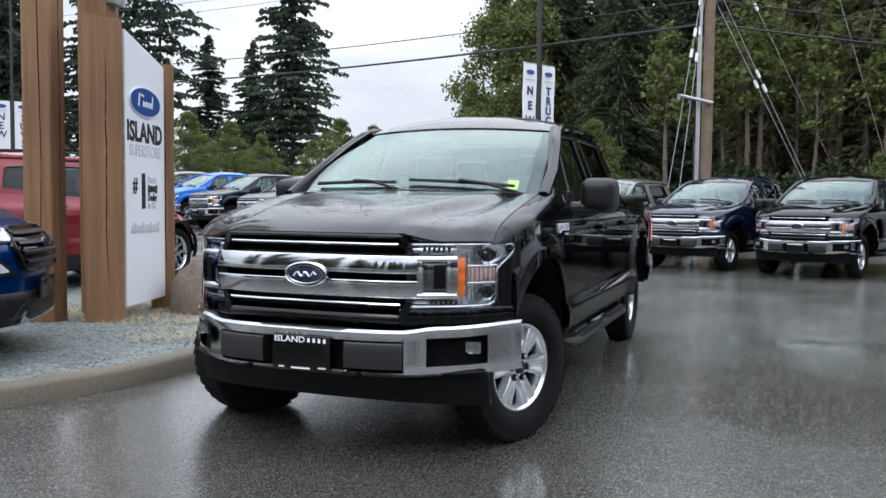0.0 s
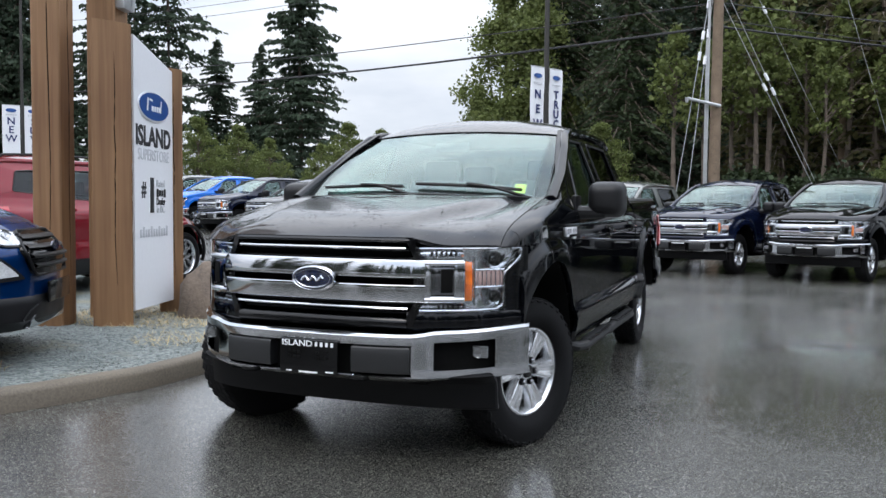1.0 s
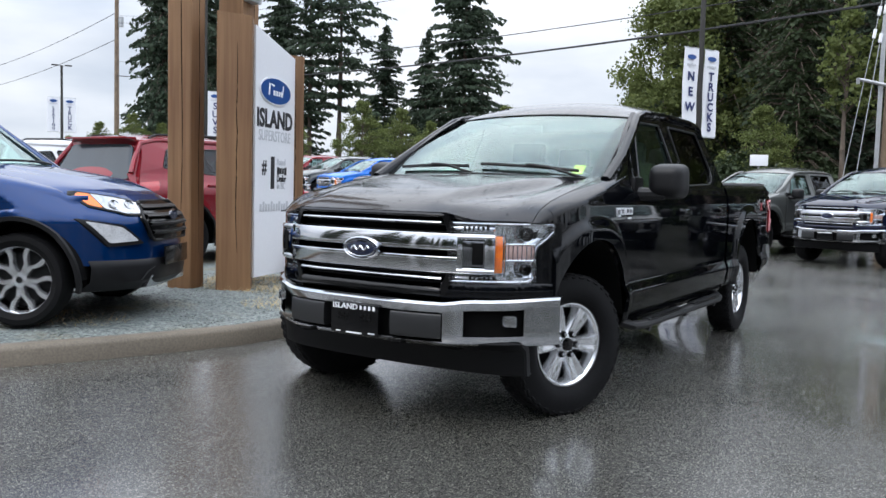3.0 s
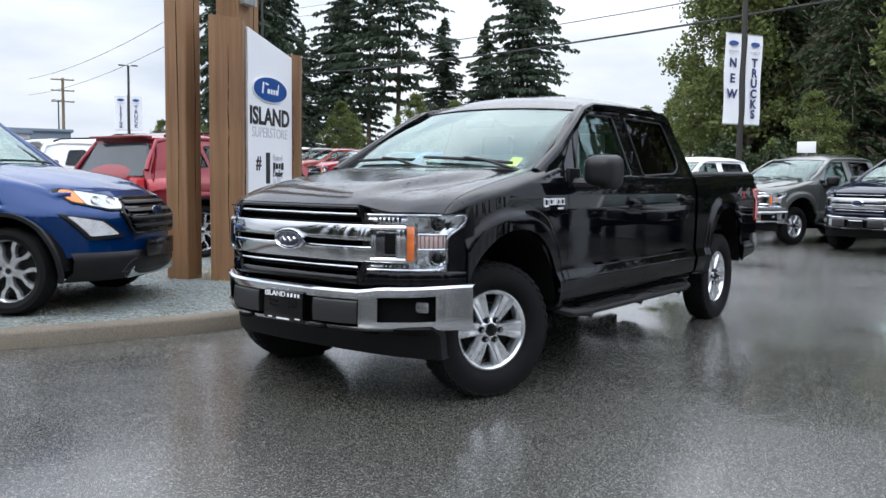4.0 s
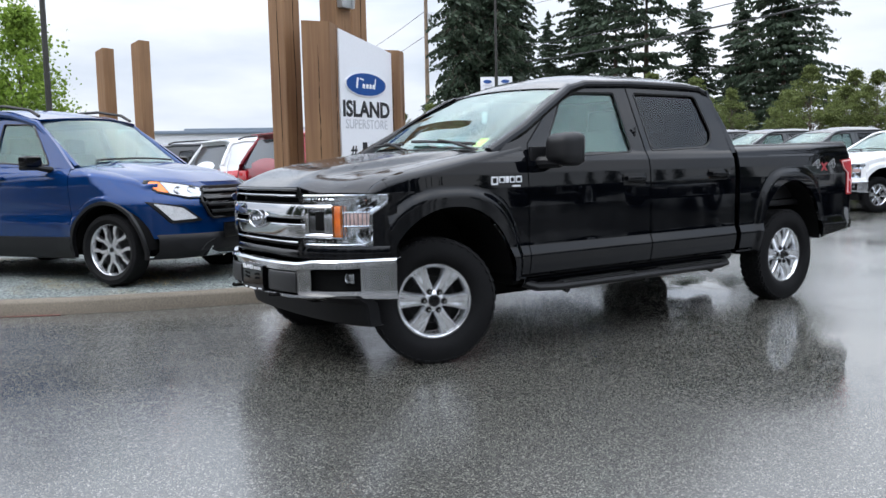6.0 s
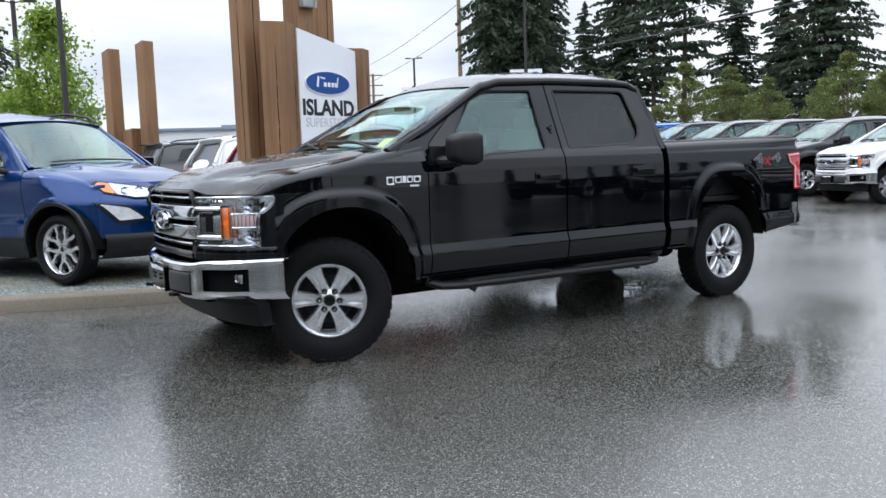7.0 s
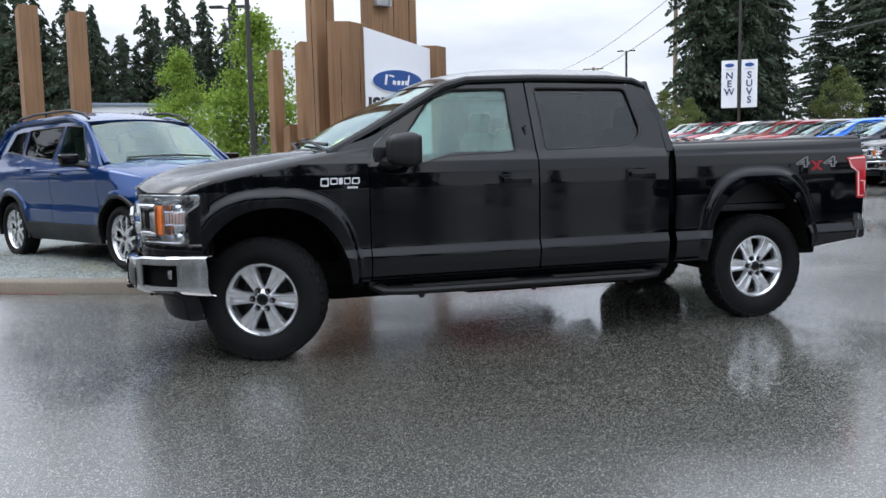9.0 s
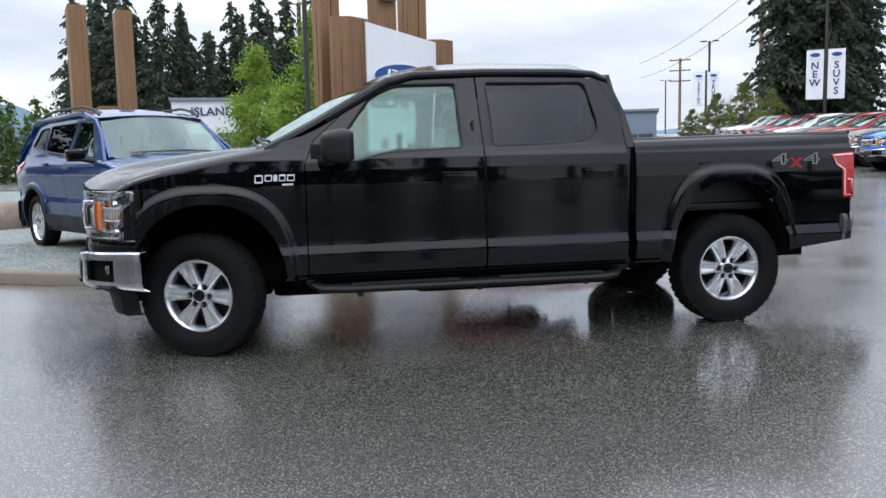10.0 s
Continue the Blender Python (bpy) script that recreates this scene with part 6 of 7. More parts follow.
        part("mirror_base", bm, PLASTIC, mir)
        if rails:
            bm = bmesh.new()
            pts = [(dA - 0.60, 0.60, H - 0.08), (dA - 0.72, 0.60, H - 0.015), (dB, 0.61, H + 0.035), (dC, 0.61, H + 0.025), (x1 + 0.62, 0.60, H - 0.005), (x1 + 0.50, 0.60, H - 0.05)]
            tube(bm, [(x, s * y, z) for x, y, z in pts], 0.016, 6)
            part("roof_rail", bm, PLASTIC, t)
        # lamps
        bm = bmesh.new()
        def on_nose(y, z, off):
            return (nose(y, z) + off, s * y, z)
        dz = hood - 1.10
        up = lambda pts: [(y, z + dz) for y, z in pts]
        plate(bm, rounded(up([(0.27, 0.856), (0.40, 0.775), (0.50, 0.775), (0.665, 0.835), (0.685, 0.915), (0.655, 0.945), (0.45, 0.902)]), 0.012, 3), [], lambda u, v: on_nose(u, v, 0.018), (-0.05, 0, 0), 3)
        lamp = part("headlamp", bm, PLASTIC, t, "clear headlamp in a dark surround")
        bm = bmesh.new()
        plate(bm, rounded(up([(0.30, 0.853), (0.41, 0.788), (0.50, 0.788), (0.60, 0.822), (0.60, 0.925), (0.45, 0.890)]), 0.010, 3), [], lambda u, v: on_nose(u, v, 0.024), (-0.010, 0, 0), 3)
        part("lamp_core", bm, LAMP_GREY, lamp)
        for yc in (0.43, 0.53):
            bm = bmesh.new()
            lathe(bm, [(0.001, 0.006), (0.02, 0.010), (0.034, 0.002), (0.040, 0.012), (0.044, 0.0)], 18)
            ob = part("projector", bm, LAMP_GREY, lamp)
            ob.matrix_basis = pose(nose(yc, 0.845 + dz) + 0.016, s * yc, 0.845 + dz, 0, 0, -90 + s * 25) @ pose(0, 0, 0, 35, 0, 0)
        bm = bmesh.new()
        plate(bm, rounded(up([(0.605, 0.828), (0.655, 0.845), (0.672, 0.912), (0.648, 0.934), (0.605, 0.926)]), 0.010, 2), [], lambda u, v: on_nose(u, v, 0.025), (-0.008, 0, 0), 2)
        part("marker", bm, AMBER, lamp)
        bm = bmesh.new()
        plate(bm, rounded(up([(0.755, 0.755), (0.56, 0.705), (0.425, 0.570), (0.635, 0.552)]), 0.014, 3), [], lambda u, v: on_nose(u, v, 0.022), (-0.07, 0, 0), 3)
        fog = part("fog_housing", bm, PLASTIC, t)
        bm = bmesh.new()
        plate(bm, rounded(up([(0.725, 0.735), (0.575, 0.692), (0.475, 0.592), (0.632, 0.580)]), 0.012, 3), [], lambda u, v: on_nose(u, v, 0.029), (-0.012, 0, 0), 3)
        part("fog_lamp", bm, FOG_WHITE, fog, "bright fog lamp")
        bm = bmesh.new()
        tube(bm, [on_nose(y, z + dz, 0.03) for y, z in ((0.46, 0.30), (0.40, 0.365), (0.33, 0.395))], 0.006, 6)
        part("chin_trim", bm, ALLOY_DARK, t, "silver chin trim")
        bm = bmesh.new()
        zt = belt * 0.93
        plate(bm, rounded([(xr - L[1] * 0.55, zt - 0.02), (x1 + 0.05, zt - 0.10), (x1 + 0.06, zt + 0.06), (xr - L[1] * 0.50, zt + 0.09)], 0.02, 3), [], lambda x, z: (x, s * (sy(x, z) + 0.008), z), (0, -s * 0.03, 0), 2)
        tl = part("tail_lamp", bm, TAIL_RED, t, "red tail lamp")
        bm = bmesh.new()
        box(bm, (x1 + 0.055, s * W * 0.70, zt), (0.04, 0.30, 0.15), 0.02)
        part("lamp_rear", bm, TAIL_RED, tl)
        for x in (0.0, xr):
            suv_wheel(t, x, s * (W - 0.115), R, bright_rim)
    # hood
    bm = bmesh.new()
    rows = []
    for i in range(17):
        v = (i / 16) ** 1.3
        row = []
        for j in range(25):
            u = -1 + 2 * j / 24
            y = u * 0.69
            x = nose(y, zf) + (-0.365 - 0.12 * u * u - nose(y, zf)) * v
            row.append((x, y, hz(x, y)))
        rows.append(row)
    sheet(bm, rows)
    bmesh.ops.reverse_faces(bm, faces=bm.faces)
    part("hood", thicken(bm, 0.015), coat, t)
    # nose and bumper
    bm = bmesh.new()
    rows = []
    for k in range(13):
        z = 0.42 + (zf - 0.42) * k / 12
        ym = nose_y(ax - 0.02, z)
        rows.append([(nose(y, z), y, z if k < 12 else hz(nose(y, zf), y) - 0.002) for y in [ym * (-1 + 2 * j / 28) for j in range(29)]])
    sheet(bm, rows)
    bmesh.ops.reverse_faces(bm, faces=bm.faces)
    part("nose_panel", thicken(bm, 0.015), coat, t)
    bm = bmesh.new()
    rows = [[(nose(y) + o, y, z) for y in [0.80 * W * (-1 + 2 * j / 24) for j in range(25)]] for z, o in ((0.455, 0.006), (0.44, 0.018), (0.40, 0.030), (0.30, 0.02), (0.235, -0.05), (0.22, -0.2))]
    sheet(bm, rows)
    part("lower_bumper", thicken(bm, 0.012), PLASTIC, t)
    fn = lambda off: (lambda u, v: (nose(u, v) + off, u, v))
    bm = bmesh.new()
    plate(bm, rounded([(-0.33, hood - 0.225), (-0.43, hood - 0.355), (-0.35, hood - 0.51), (0.35, hood - 0.51), (0.43, hood - 0.355), (0.33, hood - 0.225)], 0.03, 3), [], fn(0.020), (-0.05, 0, 0), 3)
    gr = part("grille", bm, GLOSS_BLACK, t, "black six-sided grille")
    bm = bmesh.new()
    hexa = [(-0.33, hood - 0.225), (0.33, hood - 0.225), (0.43, hood - 0.355), (0.35, hood - 0.51), (-0.35, hood - 0.51), (-0.43, hood - 0.355)]
    tube(bm, [(nose(y, z) + 0.030, y, z) for y, z in rounded([*hexa], 0.03, 3)] + [(nose(hexa[0][0], hexa[0][1]) + 0.030, hexa[0][0] + 0.03, hexa[0][1])], 0.011, 6)
    part("grille_frame", bm, PLASTIC, gr)
    for k in range(4):
        bm = bmesh.new()
        z = hood - 0.265 - 0.062 * k
        wv = 0.36 if k in (0, 3) else 0.39
        rows = [[(nose(y, z + q) + o, y, z + q) for o, q in ((0.026, -0.016), (0.050, -0.006), (0.050, 0.006), (0.026, 0.016))] for y in [wv * (-1 + 2 * j / 8) for j in range(9)]]
        sheet(bm, rows)
        bmesh.ops.recalc_face_normals(bm, faces=bm.faces)
        part("grille_bar", bm, PAD_GREY, gr)
    bm = bmesh.new()
    oval(bm, 0.085, 0.035, 0.012, 24)
    ob = part("badge", bm, BADGE_BLUE, gr, "dark oval badge")
    ob.matrix_basis = Matrix(((0, 0, 1, nose(0, hood - 0.33) + 0.046), (1, 0, 0, 0), (0, 1, 0, hood - 0.33), (0, 0, 0, 1)))
    bm = bmesh.new()
    box(bm, (nose(0) + 0.045, 0, 0.47), (0.02, 0.50, 0.14), 0.008)
    part("plate_holder", bm, GLOSS_BLACK, t)
    bm = bmesh.new()
    plate(bm, [(-0.42, 0.245), (0.42, 0.245), (0.36, 0.33), (-0.36, 0.33)], [], fn(0.03), (-0.04, 0, 0))
    part("skid_plate", bm, SATIN, t)
    # windshield, roof, tail
    ws = lambda u, v: (-0.33 - 0.12 * u * u - v * (abs(dA) + 0.14), u * (0.70 - 0.09 * v), hood + 0.004 - 0.026 * u * u + (H - 0.115 - hood + 0.011 - 0.006 * u * u) * v)
    bm = bmesh.new()
    sheet(bm, [[ws(-1 + 2 * i / 14, j / 6) for i in range(15)] for j in range(7)])
    part("windshield", thicken(bm, 0.005), WINDSHIELD, t).visible_shadow = False
    bm = bmesh.new()
    tube(bm, [Vector(ws(-0.75 + 1.5 * k / 8, 0.07)) + Vector((0.015, 0, 0.02)) for k in range(9)], 0.010, 6)
    part("wiper", bm, PLASTIC, t)
    bm = bmesh.new()
    rows = []
    xa, xb = ws(0, 1)[0], x1 + 0.30
    for i in range(13):
        v = i / 12
        rows.append([(xa - 0.10 * u * u * (1 - v) + (xb - xa) * v, u * (0.625 - 0.03 * v), ws(u, 1)[2] + (H - 0.075 - ws(u, 1)[2] + 0.075 * (1 - abs(u) ** 2.4) * (0.7 + 0.3 * math.sin(math.pi * v)) + 0.035 * math.sin(math.pi * v) - 0.03 * v * v) * (1 - (1 - v) ** 6)) for u in [-1 + 2 * j / 16 for j in range(17)]])
    sheet(bm, rows)
    part("roof", thicken(bm, 0.02), coat, t)
    for s in (1, -1):
        bm = bmesh.new()
        pts = [Vector(ws(1.0, q)) + Vector((-0.01, 0.022, -0.012)) for q in (0.0, 0.25, 0.5, 0.75, 0.97)] + [(dA - 0.9, 0.63, H - 0.065), (dB, 0.625, H - 0.045), (x1 + 0.6, 0.61, H - 0.075), (x1 + 0.34, 0.63, H - 0.13), (x1 + 0.20, 0.70, H * 0.80), (x1 + 0.10, 0.76, beltz(x1))]
        tube(bm, [(x, s * y, z) for x, y, z in pts], [0.040, 0.036, 0.034, 0.034, 0.034, 0.034, 0.034, 0.034, 0.034, 0.034, 0.034], 8)
        part("pillar", bm, coat, t)
    bm = bmesh.new()
    back = lambda u, v: (x1 + 0.04 + 0.26 * smooth((v - belt * 0.92) / (H - belt)) + 0.10 * (abs(u) / W) ** 3, u, v)
    rows = [[back(u * (W * 0.93 - 0.25 * max(0, (z - belt * 1.02)) / (H - belt) * 1.1), z) for u in [-1 + 2 * j / 12 for j in range(13)]] for z in [0.30 + (H - 0.08 - 0.30) * k / 12 for k in range(13)]]
    sheet(bm, rows)
    hatch = part("hatch", thicken(bm, 0.02), coat, t)
    bm = bmesh.new()
    plate(bm, rounded([(-0.74, belt + 0.03), (0.74, belt + 0.03), (0.56, H - 0.14), (-0.56, H - 0.14)], 0.07), [], lambda u, v: tuple(Vector(back(u, v)) + Vector((-0.028, 0, 0))), (0.012, 0, 0))
    part("rear_window", bm, FARGLASS, hatch, "dark rear window")
    bm = bmesh.new()
    box(bm, (x1 + 0.26, 0, H - 0.065), (0.16, 1.14, 0.03), 0.012)
    part("spoiler", bm, coat, hatch)
    bm = bmesh.new()
    box(bm, (x1 + 0.03, 0, belt * 0.80), (0.02, 0.34, 0.15), 0.006)
    part("rear_plate", bm, WHITE_VINYL, hatch)
    bm = bmesh.new()
    rows = [[(x1 + o + 0.12 * (abs(y) / W) ** 3, y, z) for y in [W * 0.95 * (-1 + 2 * j / 12) for j in range(13)]] for z, o in ((0.56, 0.02), (0.54, -0.03), (0.34, -0.02), (0.24, 0.08))]
    sheet(bm, rows)
    part("rear_bumper", thicken(bm, 0.012), PLASTIC, t)
    # floor, seats
    bm = bmesh.new()
    box(bm, (-wb / 2 - 0.05, 0, 0.40), (wb + 0.9, W * 1.5, 0.30), 0.04)
    box(bm, (-0.05, 0, 0.58), (0.7, W * 1.1, 0.45), 0.05)
    box(bm, (-0.62, 0, 0.86), (0.40, W * 1.5, 0.28), 0.06)
    part("floor_pan", bm, VOID, t)
    for x, y in ((-1.25, 0.36), (-1.25, -0.36), (-2.1, 0.36), (-2.1, -0.36)):
        bm = bmesh.new()
        box(bm, (x, y, 0.66), (0.48, 0.46, 0.16), 0.05)
        box(bm, (x - 0.28, y, 0.95), (0.14, 0.46, 0.55), 0.05, pose(0, 0, 0, 0, -12, 0))
        box(bm, (x - 0.35, y, 1.30), (0.09, 0.25, 0.17), 0.04)
        part("seat", bm, DASH, t)
    return t


def suv_wheel(t, x, y, R, bright):
    bm = bmesh.new()
    lathe(bm, [(0.02, -0.01), (R * 0.50, -0.01), (R * 0.62, -0.03), (R * 0.66, -0.12)], 28)
    w = part("wheel", bm, ALLOY_DARK, t)
    w.matrix_basis = pose(x, y, R, 0, 0, 0 if y > 0 else 180)
    bm = bmesh.new()
    lathe(bm, [(R * 0.69, 0.05), (R * 0.73, 0.075), (R * 0.84, 0.095), (R * 0.95, 0.088), (R * 0.995, 0.06), (R, 0.0), (R * 0.995, -0.08), (R * 0.9, -0.105), (R * 0.68, -0.09)], 48)
    part("tyre", bm, RUBBER, w, "black road tyre")
    bm = bmesh.new()
    lathe(bm, [(R * 0.665, 0.02), (R * 0.69, 0.062), (R * 0.715, 0.072), (R * 0.72, 0.055)], 48)
    for k in range(5):
        a = 360 * (k + 0.3) / 5
        m = pose(0, 0, 0, 0, a, 0)
        for sgn in (1, -1):
            rows = []
            for r, off, half in ((0.14, 0.03, 0.012), (0.36, 0.06, 0.015), (0.46, 0.155, 0.017), (0.58, 0.20, 0.016), (0.69, 0.20, 0.014)):
                row = []
                for q, h in ((-half - 0.004, 0.01), (-half, 0.052), (half, 0.052), (half + 0.004, 0.01)):
                    row.append(m @ Vector((r * R, h, sgn * off * R + q)))
                rows.append(row)
            sheet(bm, rows)
    lathe(bm, [(0.02, 0.056), (R * 0.16, 0.05), (R * 0.19, 0.0)], 24)
    bmesh.ops.recalc_face_normals(bm, faces=bm.faces)
    part("rim", bm, ALLOY if bright else ALLOY_DARK, w, "split-spoke alloy rim")
    bm = bmesh.new()
    lathe(bm, [(0.001, 0.060), (0.022, 0.058), (0.026, 0.05)], 16)
    part("hub_cap", bm, ALLOY_DARK, w)


def suv_at(x, y, heading, **kw):
    return suv(pose(x, y, island_z(x, y) - 0.004, 0, 0, heading), **kw)


suv_at(-3.495, 5.60, 11, coat=PAINT_BLUE, label="metallic blue small SUV with black cladding parked on gravel", L=(0.80, 0.80), hood=1.10, belt=1.06, H=1.65)
suv_at(-4.71, 12.45, 72, coat=PAINT_RED, label="dark red SUV parked on gravel facing away", wb=2.69, L=(0.93, 0.90), W=0.92, H=1.66, belt=1.06, hood=1.03, R=0.355)
suv_at(-7.7, 13.9, 72, coat=PAINT_WHITE, label="white SUV parked facing away beside a red one", wb=2.69, L=(0.93, 0.90), W=0.92, H=1.66, belt=1.06, hood=1.03, R=0.355)
suv_at(-10.5, 14.6, 72, coat=PAINT_DARK, label="charcoal SUV with roof rails parked facing away", wb=2.69, L=(0.93, 0.90), W=0.92, H=1.66, belt=1.06, hood=1.03, R=0.355)
# ---- the black pickup and the row of parked trucks ----
HEADING = 248.95
pickup(pose(-0.367, 4.754, 0, 0, 0, HEADING), PAINT_BLACK, "glossy black crew-cab pickup truck, wet, parked on wet asphalt", full=True, steer=-22)

ROW_DIR, ROW_FACE = Vector((-0.742, 0.67)), Vector((-0.67, -0.742))
ROW_HEAD = math.degrees(math.atan2(ROW_FACE.y, ROW_FACE.x))


def row_pose(s, c=15.2):
    """A parking place along the row: s metres along it."""
    base = Vector((6.85, 15.35)) + ROW_DIR * s
    base += Vector((0.67, 0.742)) * (c - base.dot(Vector((0.67, 0.742))))
    p = base - ROW_FACE * 0.80
    return pose(p.x, p.y, ground_z(p.x, p.y), 0, 0, ROW_HEAD)


ROW = [(-2.6, PAINT_WHITE, "white", "chrome"), (0.1, PAINT_BLACK, "black", "chrome"), (2.5, PAINT_NAVY, "dark navy", "chrome"), (5.2, PAINT_GREY, "pewter grey", "chrome"), (8.6, PAINT_WHITE, "white", "chrome"), (11.4, PAINT_DARK, "charcoal", "dark"), (14.1, PAINT_DARK, "charcoal", "chrome"), (16.8, PAINT_DARK, "charcoal", "chrome"), (19.6, PAINT_NAVY, "dark navy", "chrome"), (22.3, PAINT_SKY, "bright blue", "chrome"), (25.0, PAINT_GREY, "grey", "chrome"), (27.7, PAINT_RED, "red", "dark"), (-5.3, PAINT_GREY, "grey", "chrome"), (-8.0, PAINT_DARK, "charcoal", "chrome")]
first = {}
for s, coat, word, gr in ROW:
    key = (coat.name, gr)
    m = row_pose(s)
    if key in first:
        copy_thing(first[key], m)
    else:
        first[key] = pickup(m, coat, word + " crew-cab pickup truck parked in a row", "parked trucks", full=False, grille=gr)

# the row runs on up the climbing lot
FAR = [(PAINT_ORANGE, "rust red", "dark"), (PAINT_GREY, "grey", "chrome"), (PAINT_WHITE, "white", "chrome"), (PAINT_RED, "red", "dark"), (PAINT_NAVY, "dark navy", "chrome"), (PAINT_RED, "red", "dark"), (PAINT_SILVER, "silver", "chrome"), (PAINT_WHITE, "white", "chrome"), (PAINT_SILVER, "silver", "chrome"), (PAINT_GREY, "grey", "chrome"), (PAINT_WHITE, "white", "chrome"), (PAINT_WHITE, "white", "chrome"), (PAINT_SILVER, "silver", "chrome"), (PAINT_WHITE, "white", "chrome"), (PAINT_DARK, "charcoal", "chrome"), (PAINT_WHITE, "white", "chrome"), (PAINT_SILVER, "silver", "chrome"), (PAINT_WHITE, "white", "chrome")]
for k, (coat, word, gr) in enumerate(FAR):
    m = row_pose(30.4 + 2.75 * k)
    key = (coat.name, gr)
    if key in first:
        copy_thing(first[key], m)
    else:
        first[key] = pickup(m, coat, word + " crew-cab pickup truck parked far up the lot", "parked trucks", full=False, grille=gr)
# ---- trees ----
def crown_mesh(name, quads, mat):
    """One mesh of many small leaf sprays; quads: arrays of centre, two half axes."""
    c, u, v = (np.asarray(a) for a in quads)
    pts = np.stack([c - u, c - v * 0.55, c + u, c + v], 1).reshape(-1, 3)
    n = len(c)
    me = bpy.data.meshes.new(name)
    me.from_pydata(pts.tolist(), [], np.arange(4 * n).reshape(n, 4).tolist())
    me.materials.append(mat)
    return me


def conifer(name, H, R, seed, mat, sparse=1.0, bare=0.1, droop=0.35, bark=None, size=0.55, sprays=9):
    """Tapered trunk with drooping tiers of needle sprays."""
    rng = np.random.default_rng(seed)
    root = new(name)
    bm = bmesh.new()
    tube(bm, [(0.10 * math.sin(k * 1.3 + seed), 0.10 * math.cos(k * 1.7 + seed), H * k / 8) for k in range(9)], [0.022 * H * (1 - k / 8.4) * 0.48 + 0.02 for k in range(9)], 8)
    C, U, V = [], [], []
    z = H * bare
    while z < H * 0.985:
        f = (z - H * bare) / (H * (1 - bare))
        reach = R * (1 - f) ** 0.75 * (0.55 + 0.45 * min(1, f * 5)) + 0.15
        for _ in range(max(3, int((5 + 5 * (1 - f)) * sparse))):
            a = rng.uniform(0, 6.283)
            L = reach * rng.uniform(0.45, 1.12)
            zz = z + rng.uniform(-0.3, 0.3)
            d = np.array([math.cos(a), math.sin(a), 0])
            side = np.array([-d[1], d[0], 0])
            tip = d * L + np.array([0, 0, zz + 0.12 * L - droop * L])
            if L > 0.8:
                mid = d * L * 0.5 + np.array([0, 0, zz + 0.03 * L])
                tube(bm, [(0, 0, zz), tuple(mid), tuple(tip)], [0.035 + 0.008 * L, 0.02 + 0.005 * L, 0.008], 3)
            k = max(3, int(sprays * (0.4 + L / 2.4)))
            for i in range(k):
                q = (i + rng.uniform(0.2, 1)) / k
                p = d * L * q + np.array([0, 0, zz + 0.12 * L * q - droop * L * q * q])
                p = p + side * rng.normal(0, 0.16 * L * (1.1 - q * 0.6)) + np.array([0, 0, rng.normal(-0.1, 0.10)])
                s = size * rng.uniform(0.5, 1.15)
                w = d * 0.6 + side * rng.normal(0, 0.8)
                w /= np.linalg.norm(w)
                dn = np.array([rng.normal(0, 0.35), rng.normal(0, 0.35), -1 + rng.uniform(0, 0.7)])
                dn /= np.linalg.norm(dn)
                C.append(p); U.append(w * s * 0.30); V.append((dn * 0.75 + w * 0.4) * s * 0.62)
        z += (0.42 + 0.30 * (1 - f)) * max(1, H / 18) ** 0.5 / max(0.6, sparse ** 0.5)
    part("trunk", bm, bark or BARK, root, clean=True)
    ob = new("crown", crown_mesh("crown", (C, U, V), mat))
    ob.parent = root
    return root


def leafy(name, H, R, seed, mat, bark=None, n=5200, low=0.22, size=0.17, pointed=0.0, tufts=70, puff=1.0):
    """Broadleaf tree: forking limbs and a crown of leaf clumps with gaps."""
    rng = np.random.default_rng(seed)
    root = new(name)
    bm = bmesh.new()
    tube(bm, [(0.04 * math.sin(k + seed), 0.04 * math.cos(k * 1.4), H * 0.86 * k / 7) for k in range(8)], [0.016 * H * (1 - k / 8) + 0.012 for k in range(8)], 8)
    C, U, V = [], [], []
    clumps = []
    for k in range(tufts):
        f = rng.uniform(0, 1) ** 0.9
        z = H * (low + (1 - low) * f)
        prof = math.sin(math.pi * min(1, 0.14 + 0.86 * f) ** (0.75 + pointed * -0.25)) if pointed == 0 else (1 - f) ** 0.7 * min(1, 0.55 + f * 3)
        r = R * max(0.12, prof) * rng.uniform(0.35, 1.0)
        a = rng.uniform(0, 6.283)
        p = np.array([r * math.cos(a), r * math.sin(a), z])
        clumps.append((p, R * puff * rng.uniform(0.20, 0.36) * (0.7 if f > 0.85 else 1)))
        if k % 2 == 0:
            tube(bm, [(0, 0, max(H * 0.15, z - r * 0.9)), tuple(p * np.array([0.55, 0.55, 1]) - np.array([0, 0, r * 0.2])), tuple(p)], [0.0045 * H, 0.003 * H, 0.006], 4)
    each = n // len(clumps)
    for p, rr in clumps:
        for _ in range(each):
            g = rng.normal(0, 1, 3)
            g = g * rr * 0.52 * np.array([1, 1, 0.75])
            a = rng.normal(0, 1, 3); a /= np.linalg.norm(a)
            b = np.cross(a, rng.normal(0, 1, 3)); b /= np.linalg.norm(b)
            s = size * rng.uniform(0.5, 1.2)
            C.append(p + g); U.append(a * s * 0.5); V.append(b * s * 0.6)
    part("trunk", bm, bark or BARK_PALE, root, clean=True)
    ob = new("crown", crown_mesh("crown", (C, U, V), mat))
    ob.parent = root
    return root


